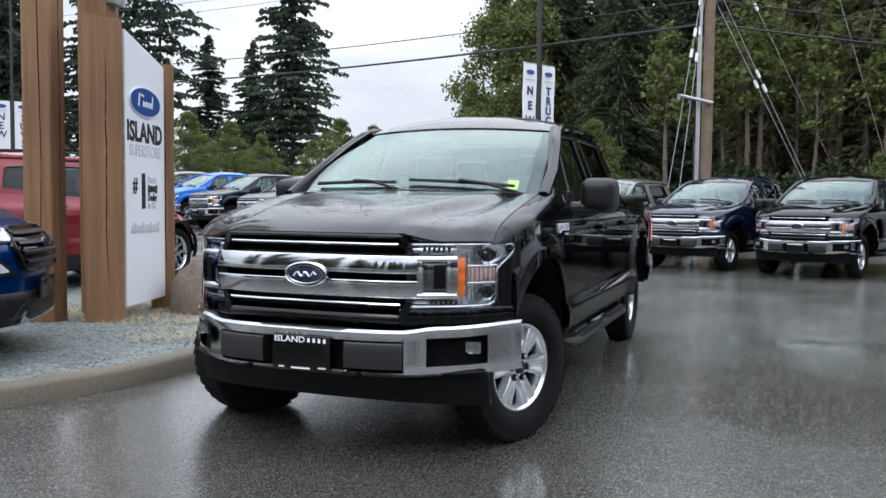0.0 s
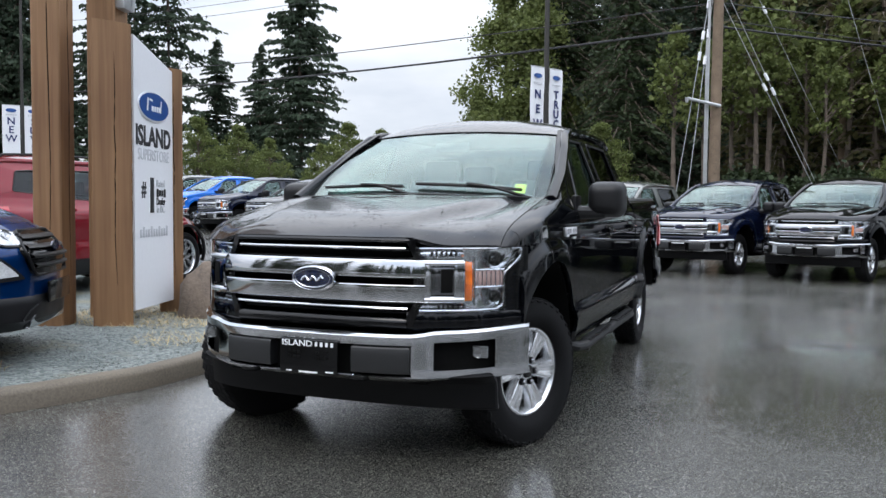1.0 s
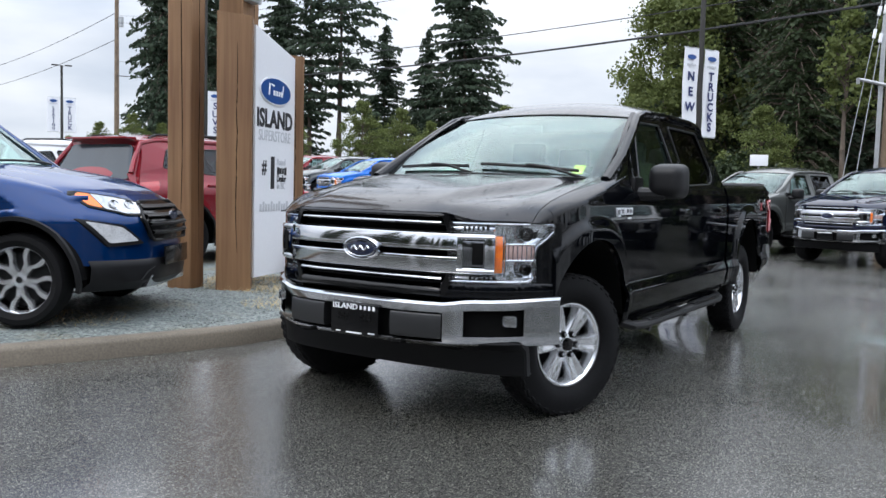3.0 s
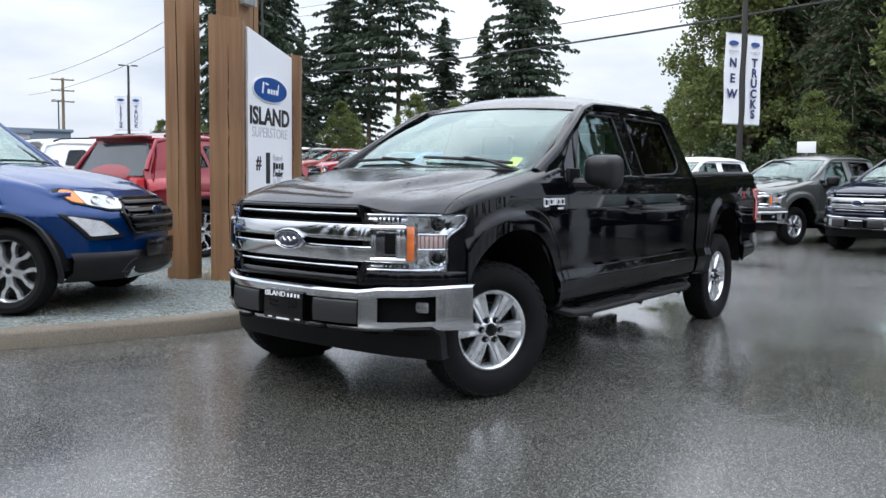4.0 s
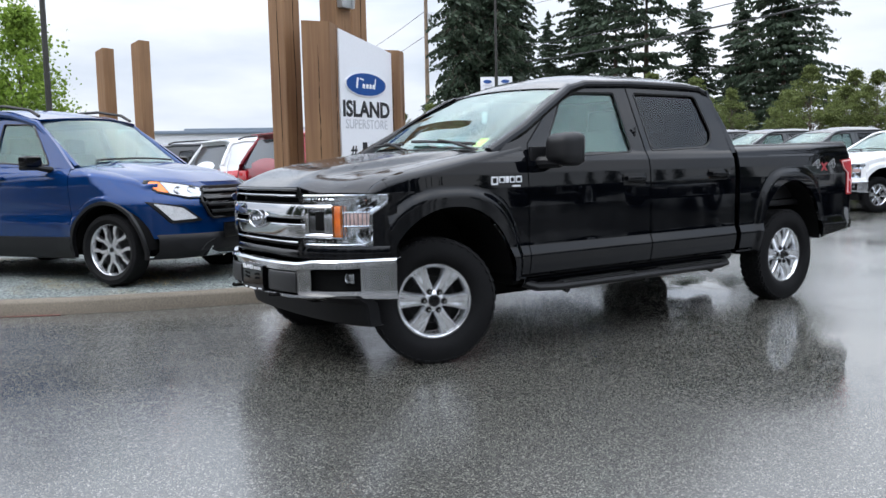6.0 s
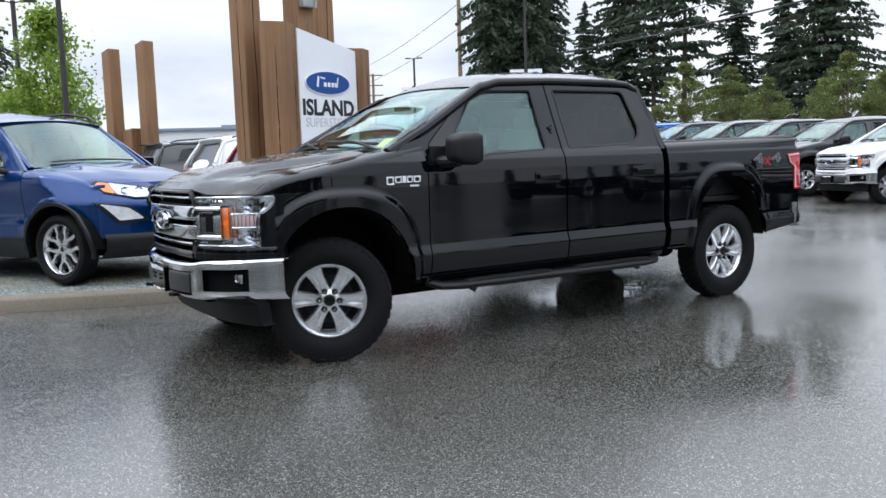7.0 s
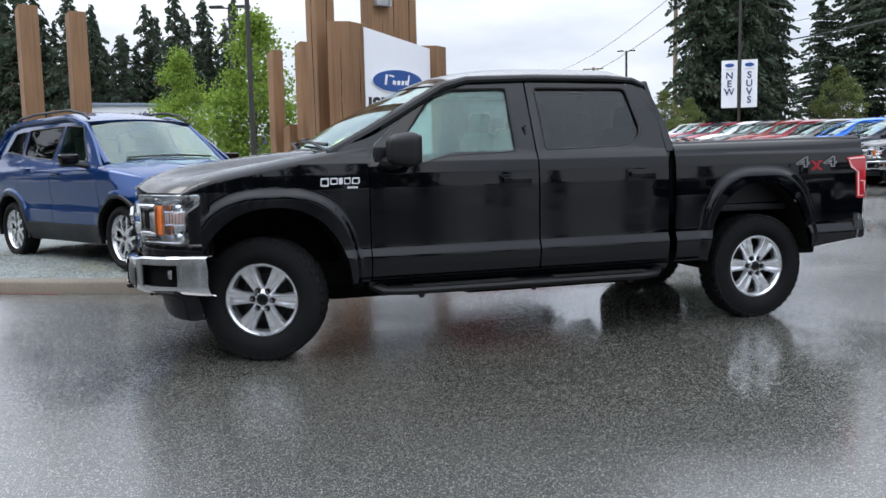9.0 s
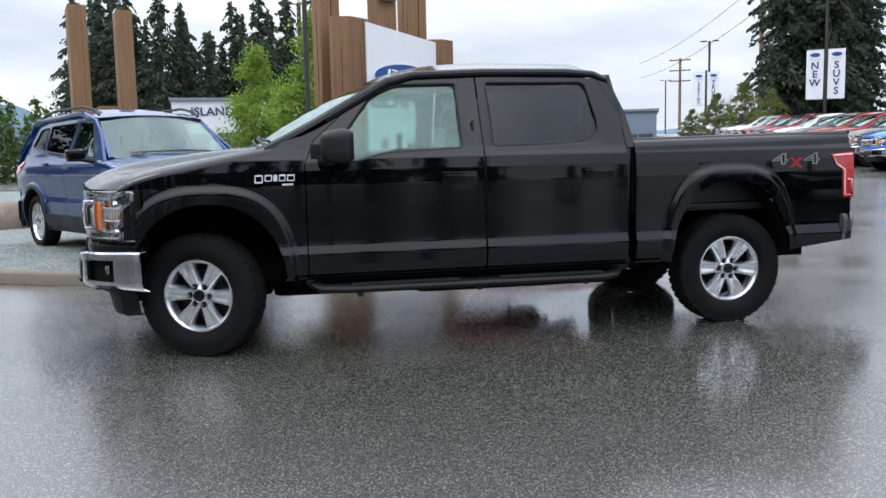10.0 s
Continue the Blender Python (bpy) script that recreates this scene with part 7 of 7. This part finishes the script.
def stand(proto, spots, label, category, group, tall=1.0):
    """Copies of a tree at (x, y, turn, scale); the first spot takes the original."""
    for k, (x, y, turn, s) in enumerate(spots):
        m = pose(x, y, ground_z(x, y) - 0.05, 0, 0, turn)
        ob = proto if k == 0 else copy_thing(proto, m)
        ob.matrix_basis = m @ Matrix.Diagonal((s, s, s * tall, 1))
        tagged(ob, label, category, group)


def polar(bearing, depth, eye=(0.0, 0.0)):
    """A place at a bearing (degrees right of the y axis) and a distance from a station."""
    a = radians(bearing)
    return eye[0] + depth * math.sin(a), eye[1] + depth * math.cos(a)


rt = random.Random(11)
# dense dark wood behind the row
wood_a = conifer("conifer_tree", 24, 3.6, 1, LEAF_CEDAR, 1.25, 0.10, 0.55, None, 0.46, 24)
wood_b = conifer("conifer_tree", 21, 3.2, 2, LEAF_SPRUCE, 1.2, 0.16, 0.45, None, 0.46, 24)
wood_c = conifer("conifer_tree", 19, 2.6, 5, LEAF_BROWN, 0.8, 0.22, 0.5, BARK_PALE, 0.5, 13)
spots_a, spots_b, spots_c = [], [], []
for k in range(26):
    b = 6 + 31 * k / 25 + rt.uniform(-0.7, 0.7)
    d = rt.uniform(40, 50)
    x, y = polar(b, d)
    (spots_a if k % 2 else spots_b).append((x, y, rt.uniform(0, 360), rt.uniform(0.85, 1.15)))
for k in range(16):
    b = 8 + 29 * k / 15 + rt.uniform(-0.7, 0.7)
    x, y = polar(b, rt.uniform(54, 62))
    (spots_b if k % 2 else spots_a).append((x, y, rt.uniform(0, 360), rt.uniform(1.0, 1.3)))
for k in range(9):
    x, y = polar(19 + 20 * k / 8 + rt.uniform(-0.8, 0.8), rt.uniform(34, 40))
    spots_c.append((x, y, rt.uniform(0, 360), rt.uniform(0.8, 1.05)))
stand(wood_a, spots_a, "tall dark green cedar with drooping sprays", "tree", "wood behind the lot", 0.80)
stand(wood_b, spots_b, "tall dark spruce in a dense wood", "tree", "wood behind the lot", 0.80)
stand(wood_c, spots_c, "thin brownish cedar with bare lower trunk", "tree", "wood behind the lot", 0.80)
# slender pale stems and low green growth at the wood's edge
sapling = leafy("broadleaf_tree", 9.5, 1.1, 83, LEAF_OLIVE, BARK_PALE, 1500, 0.55, 0.22)
stand(sapling, [(*polar(15 + 1.45 * k + rt.uniform(-0.5, 0.5), rt.uniform(33, 37)), k * 40, rt.uniform(0.75, 1.1)) for k in range(15)], "slender young tree with a pale bare stem", "tree", "young stems")
shrub = leafy("shrub", 2.4, 1.7, 87, LEAF_CEDAR, None, 2600, 0.04, 0.17)
stand(shrub, [(*polar(4 + 1.25 * k + rt.uniform(-0.4, 0.4), rt.uniform(31.5, 34)), k * 70, rt.uniform(0.6, 1.15)) for k in range(26)], "low green shrub at the wood's edge", "shrub", "edge shrubs")
# big dark conifers beyond the far banner
big = conifer("conifer_tree", 26, 5.0, 21, LEAF_SPRUCE, 1.15, 0.05, 0.45, None, 0.75, 26)
stand(big, [(*polar(b, d), b * 7, s) for b, d, s in ((-29.7, 65, 0.78), (-27.2, 66, 0.78), (-28.5, 69, 0.90), (-26.0, 72, 0.72))], "large dense dark conifer", "tree", "far conifers")
# single far firs against the sky
fir = conifer("fir_tree", 40, 11.5, 31, LEAF_SPRUCE, 0.85, 0.04, 0.22, None, 1.15, 24)
stand(fir, [(*polar(-10.2, 130), 10, 1.0), (*polar(-15.6, 140), 70, 0.62), (*polar(-25.0, 135), 150, 0.55), (*polar(-12.8, 138), 30, 0.6), (*polar(-22.5, 138), 200, 0.86)], "tall dark fir standing alone against the sky", "tree", "far conifers")
pine = conifer("pine_tree", 44, 12.5, 41, LEAF_SPRUCE, 0.32, 0.22, 0.22, None, 1.25, 26)
stand(pine, [(*polar(-18.6, 130), 0, 1.0), (*polar(-20.6, 133), 120, 0.9)], "tall open-crowned pine with a bare trunk", "tree", "far conifers")
# conifer belt far to the west
small = conifer("conifer_tree", 16, 4.2, 51, LEAF_SPRUCE, 1.1, 0.03, 0.4, None, 0.65, 13)
sp = []
for k in range(30):
    b = -78.6 + 16 * k / 29 + rt.uniform(-0.4, 0.4)
    sp.append((*polar(b, rt.uniform(106, 122)), rt.uniform(0, 360), rt.uniform(0.95, 1.5)))
stand(small, sp, "dark conifer in a belt behind the buildings", "tree", "far conifers")
# bright broadleaf trees
lime = leafy("broadleaf_tree", 7.6, 2.5, 61, LEAF_LIME, None, 15000, 0.16, 0.155, 1.0)
stand(lime, [(-28.1, 18.4, 0, 0.98), (-46.2, 22.2, 80, 1.06)], "young broadleaf tree with bright green leaves", "tree", "young broadleaf trees")
olive = leafy("broadleaf_tree", 10, 4.2, 71, LEAF_OLIVE, None, 15000, 0.05, 0.21, 0.0, 150, 0.5)
tall_olive = leafy("broadleaf_tree", 12.5, 2.7, 77, LEAF_OLIVE, None, 18000, 0.10, 0.20)
stand(tall_olive, [(*polar(3.6, 46), 0, 1.0), (*polar(5.6, 44), 90, 1.0), (*polar(1.9, 50), 200, 0.62)], "tall olive green broadleaf tree beside the dark wood", "tree", "broadleaf trees")
spots = [(*polar(b, d), b * 9, s) for b, d, s in ((-7.0, 62, 0.62), (-5.2, 66, 0.5), (-14.2, 70, 0.62), (-16.8, 66, 0.64), (-12.2, 75, 0.55), (-29.8, 58, 0.36), (-31.6, 60, 0.42), (-33.6, 63, 0.36), (-35.4, 66, 0.26), (-3.4, 64, 0.58), (-1.4, 62, 0.56), (-4.8, 68, 0.62), (0.4, 60, 0.6), (-22.0, 72, 0.6), (-8.8, 70, 0.5), (-45.0, 75, 0.35), (10.0, 34, 0.45), (27.5, 30, 0.3))]
stand(olive, spots, "olive green broadleaf tree at the lot's edge", "tree", "broadleaf trees")
# low conifers at the far end of the drive
young = conifer("conifer_tree", 6, 1.5, 57, LEAF_YOUNG, 1.3, 0.03, 0.2, None, 0.42, 12)
stand(young, [(*polar(-78.6 - 0.75 * k, 58 + (k * 7) % 5), k * 50, (0.86, 1.0, 0.8, 0.95, 1.05)[k % 5]) for k in range(16)], "low bright green conifer beside the drive", "tree", "far conifers")
# unseen trees added behind the camera to darken reflections in paint and chrome
back = []
for k in range(84):
    b = 46 + 206 * (k % 42) / 41 + rt.uniform(-1.5, 1.5) + (2.4 if k > 41 else 0)
    back.append((*polar(b, rt.uniform(30, 36) + (7 if k > 41 else 0), (2.0, 1.0)), rt.uniform(0, 360), rt.uniform(0.6, 0.85) * (0.32 if b < 88 else 1.0)))
for k in range(84):
    proto = (wood_a, wood_b)[k % 2]
    x, y, turn, s = back[k]
    ob = copy_thing(proto, pose(x, y, 0, 0, 0, turn))
    ob.matrix_basis = pose(x, y, -0.05, 0, 0, turn) @ Matrix.Diagonal((s, s, s, 1))


def hills():
    for name, b0, b1, dist, hgt, seed in (("far_hill", -100, -78, 900, 92, 1), ("far_hill", -60, -24, 1100, 42, 5), ("far_hill", -82, -55, 1200, 30, 9)):
        bm = bmesh.new()
        rows = []
        n = 60
        for k in range(n + 1):
            u = k / n
            x, y = polar(b0 + (b1 - b0) * u, dist)
            h = hgt * (math.sin(math.pi * u) ** 0.8) * (0.8 + 0.35 * noise.noise((u * 5, seed, 0))) + 3 * noise.noise((u * 40, seed, 2))
            rows.append([(x, y, -2), (x * 1.02, y * 1.02, max(0, h) * 0.6), (x * 1.06, y * 1.06, max(0.1, h))])
        sheet(bm, rows)
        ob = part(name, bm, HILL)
        tagged(ob, "hazy blue-green wooded hill in the distance", "hill", kind="structure")


# distance haze is painted in as a bluish base colour
HILL = material("haze_tinted_hill", (0.10, 0.15, 0.19), rough=1.0, vary=0.25, scale=0.02, fine=0.2)
hills()
# ---- poles, banners, wires ----
def banner_pole(x, y, turn, z0, w, h, left, right, top, label, r=0.075):
    t = thing("banner_pole", pose(x, y, 0, 0, 0, turn), label, "street lamp", "banner poles")
    bm = bmesh.new()
    rod(bm, (0, 0, 0), (0, 0, top), r * 1.15, r * 0.8, 12)
    rod(bm, (0, 0, 0), (0, 0, 0.5), 0.22, 0.22, 14)
    part("pole", bm, POLE_DARK, t)
    for s, txt in ((-1, left), (1, right)):
        cx = s * (w / 2 + r + 0.03)
        bm = bmesh.new()
        rows = [[(cx - w / 2 + w * i / 6, -0.012 - 0.02 * math.sin(i * 1.2 + j), z0 + h * j / 8) for i in range(7)] for j in range(9)]
        sheet(bm, rows)
        b = part("banner", thicken(bm, 0.006), WHITE_VINYL, t, "white vinyl banner")
        for zz in (z0 - 0.02, z0 + h + 0.02):
            bm = bmesh.new()
            rod(bm, (0, 0, zz), (cx + s * w / 2, 0, zz), 0.018, 0.018, 6)
            part("banner_arm", bm, STEEL, t)
        bm = bmesh.new()
        oval(bm, w * 0.30, w * 0.12, 0.006, 24)
        o = part("oval", bm, SIGN_BLUE, b)
        o.matrix_basis = Matrix(((1, 0, 0, cx), (0, 0, -1, -0.045), (0, 1, 0, z0 + h * 0.90), (0, 0, 0, 1)))
        bm = bmesh.new()
        for k in range(5):
            box(bm, (cx - w * 0.26 + k * w * 0.13, -0.045, z0 + h * 0.81), (w * 0.09, 0.006, h * 0.022))
        part("name_bar", bm, INK_GREY, b)
        n = len(txt)
        step = h * (0.70 / max(n, 4))
        for k, ch in enumerate(txt):
            z = z0 + h * 0.72 - step * (k + 0.25)
            lettering("letter", ch, min(step * 1.15, w * 0.62), INK_NAVY, b, Matrix(((1, 0, 0, cx), (0, 0, -1, -0.047), (0, 1, 0, z), (0, 0, 0, 1))), 0.003, 1.0, 0.012)
    return t


banner_pole(3.0, 27.0, 40, 3.05, 0.60, 2.65, "NEW", "TRUCKS", 9.5, "dark lamp pole with two white banners beside the truck row", 0.09)
banner_pole(-28.4, 55.5, 35, 4.45, 1.06, 3.25, "NEW", "SUVS", 15.5, "dark lamp pole with two white banners, far across the lot", 0.10)
banner_pole(-51.1, 70.7, 38, 5.6, 1.1, 3.2, "LEASING", "TRUCK", 9.0, "distant lamp pole with two white banners", 0.12)


def lot_lamp(x, y, h, heads, label, turn=0.0, r=0.09):
    t = thing("lot_lamp", pose(x, y, 0, 0, 0, turn), label, "street lamp", "lot lamps")
    bm = bmesh.new()
    rod(bm, (0, 0, 0), (0, 0, h), r, r * 0.8, 10)
    rod(bm, (0, 0, 0), (0, 0, 0.7), 0.25, 0.25, 12)
    part("pole", bm, POLE_DARK, t)
    for s in heads:
        bm = bmesh.new()
        rod(bm, (0, 0, h - 0.1), (s * 0.35, 0, h - 0.02), 0.03)
        box(bm, (s * 0.62, 0, h), (0.62, 0.34, 0.11), 0.03)
        part("lamp_head", bm, POLE_DARK, t, "flat lamp head")
    return t


lot_lamp(-18.3, 13.5, 6.4, (-1,), "dark lot lamp on a tall pole", 30)
lot_lamp(-53.4, 73.9, 12.3, (-1, 1), "distant dark lot lamp with two heads", 35, 0.14)
lot_lamp(-101.3, 119.8, 13.7, (-1, 1), "distant dark lot lamp with two heads", 35, 0.14)
lot_lamp(-31.4, 19.0, 8.4, (-1, 1), "dark lot lamp with two heads", 50, 0.12)


def utility_pole(x, y, h, r, label, arms=0, can=False, turn=0.0, span=1.0):
    t = thing("utility_pole", pose(x, y, 0, 0, 0, turn), label, "utility pole", "utility poles")
    bm = bmesh.new()
    rod(bm, (0, 0, 0), (0.05, 0, h), r, r * 0.72, 14)
    part("pole", bm, POLE_WOOD, t)
    for k in range(arms):
        bm = bmesh.new()
        box(bm, (0, -r, h - 0.5 - 1.3 * k * span), (2.6 * span, 0.12 * span, 0.14 * span), 0.01)
        for q in (-1.15, -0.6, 0.6, 1.15):
            rod(bm, (q * span, -r, h - 0.43 - 1.3 * k * span), (q * span, -r, h - 0.22 - 1.3 * k * span), 0.05 * span)
        part("crossarm", bm, POLE_WOOD, t)
    if can:
        bm = bmesh.new()
        rod(bm, (r + 0.25, 0, h * 0.82), (r + 0.25, 0, h * 0.82 + 0.95), 0.24, 0.24, 16)
        box(bm, (r + 0.05, 0, h * 0.82 + 0.5), (0.2, 0.1, 0.5), 0.01)
        part("transformer", bm, STEEL, t, "grey transformer can")
    return t


UP1, UP2, UP3 = Vector((8.95, 28.8, 0)), Vector((-48.9, 76.2, 0)), Vector((15.6, 33.9, 0))
p1 = utility_pole(UP1.x, UP1.y, 12.5, 0.205, "weathered wooden utility pole with conduit behind the trucks")
for dx, h in ((-0.30, 12.2), (-0.36, 7.0)):
    bm = bmesh.new()
    rod(bm, (dx, -0.10, 0), (dx, -0.10, h), 0.05 if h > 8 else 0.035, None, 8)
    part("conduit", bm, STEEL, p1, "pale conduit pipe")
bm = bmesh.new()
rod(bm, (0.1, -0.25, 4.75), (-1.05, -0.3, 5.0), 0.06, 0.05, 8)
rod(bm, (-1.05, -0.3, 5.02), (-1.05, -0.3, 4.85), 0.07, 0.05, 8)
part("strut", bm, STEEL, p1, "steel side strut")
utility_pole(UP2.x, UP2.y, 20, 0.27, "tall wooden utility pole with a transformer", 0, True)
utility_pole(UP3.x, UP3.y, 8.0, 0.16, "short pale wooden pole at the wood's edge")
utility_pole(-151.0, 179.5, 25.4, 0.45, "distant utility pole with three crossarms", 3, False, 40, 2.1)


def wire(a, b, sag, r=0.022, n=18, label="black overhead cable strung between wooden poles"):
    a, b = Vector(a), Vector(b)
    bm = bmesh.new()
    tube(bm, [a.lerp(b, k / n) - Vector((0, 0, sag * 4 * (k / n) * (1 - k / n))) for k in range(n + 1)], r, 5)
    ob = part("overhead_cable", bm, WIRE)
    return tagged(ob, label, "cable", "overhead cables")


for za, zb, sag, r in ((7.45, 11.6, 1.1, 0.045), (8.25, 13.0, 1.1, 0.022), (10.8, 16.8, 1.4, 0.014), (11.3, 17.5, 1.4, 0.014)):
    wire((UP1.x, UP1.y, za), (UP2.x, UP2.y, zb), sag, r)
for za, zb, r in ((7.45, 7.2, 0.04), (8.25, 8.2, 0.022), (7.7, 6.8, 0.015)):
    wire((UP1.x, UP1.y, za), (44.0, 34.0, zb), 0.7, r)
for zb, xb, yb in ((17.8, -104.0, 116.0), (15.2, -104.0, 116.0)):
    wire((UP2.x, UP2.y, zb), (xb, yb, zb - 1), 1.0, 0.03)


def guy(a, b, beads):
    a, b = Vector(a), Vector(b)
    t = thing("guy_wire", Matrix(), "thin steel guy wire with pale insulators beside the pole", "cable", "guy wires")
    bm = bmesh.new()
    tube(bm, [a, b], 0.013, 5)
    part("strand", bm, STEEL, t)
    for k in beads:
        bm = bmesh.new()
        p = a.lerp(b, k)
        d = (b - a).normalized() * 0.14
        rod(bm, p - d, p + d, 0.055, None, 8)
        part("insulator", bm, WHITE_VINYL, t)


base = UP1
guy((base.x + 0.1, base.y, 9.0), (base.x + 4.3, base.y + 0.5, 1.0), (0.40, 0.46))
guy((base.x + 0.1, base.y, 8.4), (base.x + 4.1, base.y + 0.3, 1.0), (0.40,))
guy((base.x + 1.2, base.y + 2, 10.6), (base.x + 6.6, base.y + 3, 1.2), (0.22,))
guy((base.x + 4.6, base.y + 2, 11.0), (base.x + 7.8, base.y + 2, 1.2), ())
guy((base.x - 0.1, base.y, 9.6), (base.x - 1.5, base.y - 0.3, 0.8), (0.16, 0.28, 0.36))
guy((base.x - 0.1, base.y, 9.0), (base.x - 1.1, base.y - 0.4, 0.8), (0.22, 0.33))

# ---- two more timber post groups across the drive ----
def timber_group(name_m, posts, label):
    t = thing("timber_posts", name_m, label, "sign posts", "entrance signs")
    for x, y, w, h, lean in posts:
        ob = part("post", post_mesh(w, w, h, 0.25, lean), TIMBER, t)
        ob.location = (x, y, 0)


timber_group(pose(-11.3, 6.2, 0.1), [(-0.03, -0.36, 0.32, 4.0, 0.0), (0.05, 0.45, 0.30, 3.95, 0.0), (0.1, 0.05, 0.36, 2.15, 0)], "three brown timber posts of another entrance sign")
timber_group(pose(-12.45, 11.65, 0.1), [(-0.45, -0.12, 0.28, 3.75, 0.0), (0.45, 0.12, 0.28, 3.85, 0.0), (0.0, 0.02, 0.32, 2.0, 0)], "three brown timber posts standing beside the drive")

def notice_board(x, y, turn):
    t = thing("notice_board", pose(x, y, 0, 0, 0, turn), "small white notice board on a thin post behind the trucks", "sign", "")
    bm = bmesh.new()
    rod(bm, (0, 0, 0), (0, 0, 2.3), 0.03, None, 8)
    part("post", bm, STEEL, t)
    bm = bmesh.new()
    box(bm, (0, -0.04, 2.42), (0.56, 0.03, 0.36), 0.006)
    part("board", bm, WHITE_VINYL, t)


notice_board(5.14, 28.9, -12)

# ---- boulders ----
def boulder(x, y, sx, sy, sz, seed, label):
    bm = bmesh.new()
    bmesh.ops.create_icosphere(bm, subdivisions=3, radius=1)
    for v in bm.verts:
        k = 1 + 0.28 * noise.noise(v.co * 1.3 + Vector((seed, 0, 0))) + 0.10 * noise.noise(v.co * 3.5 + Vector((0, seed, 0)))
        v.co = Vector((v.co.x * sx * k, v.co.y * sy * k, max(-0.2, v.co.z) * sz * k))
    ob = part("boulder", bm, STONE, sharp=60)
    ob.matrix_basis = pose(x, y, island_z(x, y))
    tagged(ob, label, "rock", "boulders")


boulder(-2.42, 8.15, 0.24, 0.30, 0.52, 3, "brown landscape boulder on the gravel")
boulder(-9.5, 4.3, 0.35, 0.4, 0.4, 8, "brown landscape boulder by the kerb")
# ---- far buildings ----
def building(x, y, turn, w, d, h, mat, label, sign=False):
    t = thing("dealership_building", pose(x, y, 0, 0, 0, turn), label, "building", "far buildings")
    bm = bmesh.new()
    box(bm, (0, d / 2, h / 2), (w, d, h), 0.05)
    part("wall", bm, mat, t)
    bm = bmesh.new()
    box(bm, (0, d / 2, h + 0.1), (w + 0.5, d + 0.5, 0.3), 0.05)
    part("roof", bm, ROOFING, t)
    for k in range(max(2, int(w / 4))):
        xw = -w / 2 + (k + 0.5) * w / max(2, int(w / 4))
        bm = bmesh.new()
        box(bm, (xw, -0.04, h * 0.30), (w / max(2, int(w / 4)) * 0.8, 0.1, h * 0.5), 0.02)
        win = part("window", bm, FARGLASS, t)
        bm = bmesh.new()
        box(bm, (xw, -0.10, h * 0.32), (0.08, 0.08, h * 0.5))
        part("mullion", bm, STEEL, win)
    if sign:
        lettering("lettering", "ISLAND", 1.15, INK_NAVY, t, Matrix(((1, 0, 0, -w / 2 + 4.0), (0, 0, -1, -0.05), (0, 1, 0, h * 0.84), (0, 0, 0, 1))), 0.03, 1.12, 0.02)
    return t


building(-78.2, 38.0, 73.5, 24, 18, 7.3, STUCCO, "white dealership building with dark windows across the road", True)
building(-58.0, 52.0, 48, 18, 10, 4.6, STUCCO, "long pale flat-roofed building in the distance")
building(-66.0, 68.0, 44, 16, 10, 5.6, ROOFING, "blue-grey flat-roofed building in the distance")
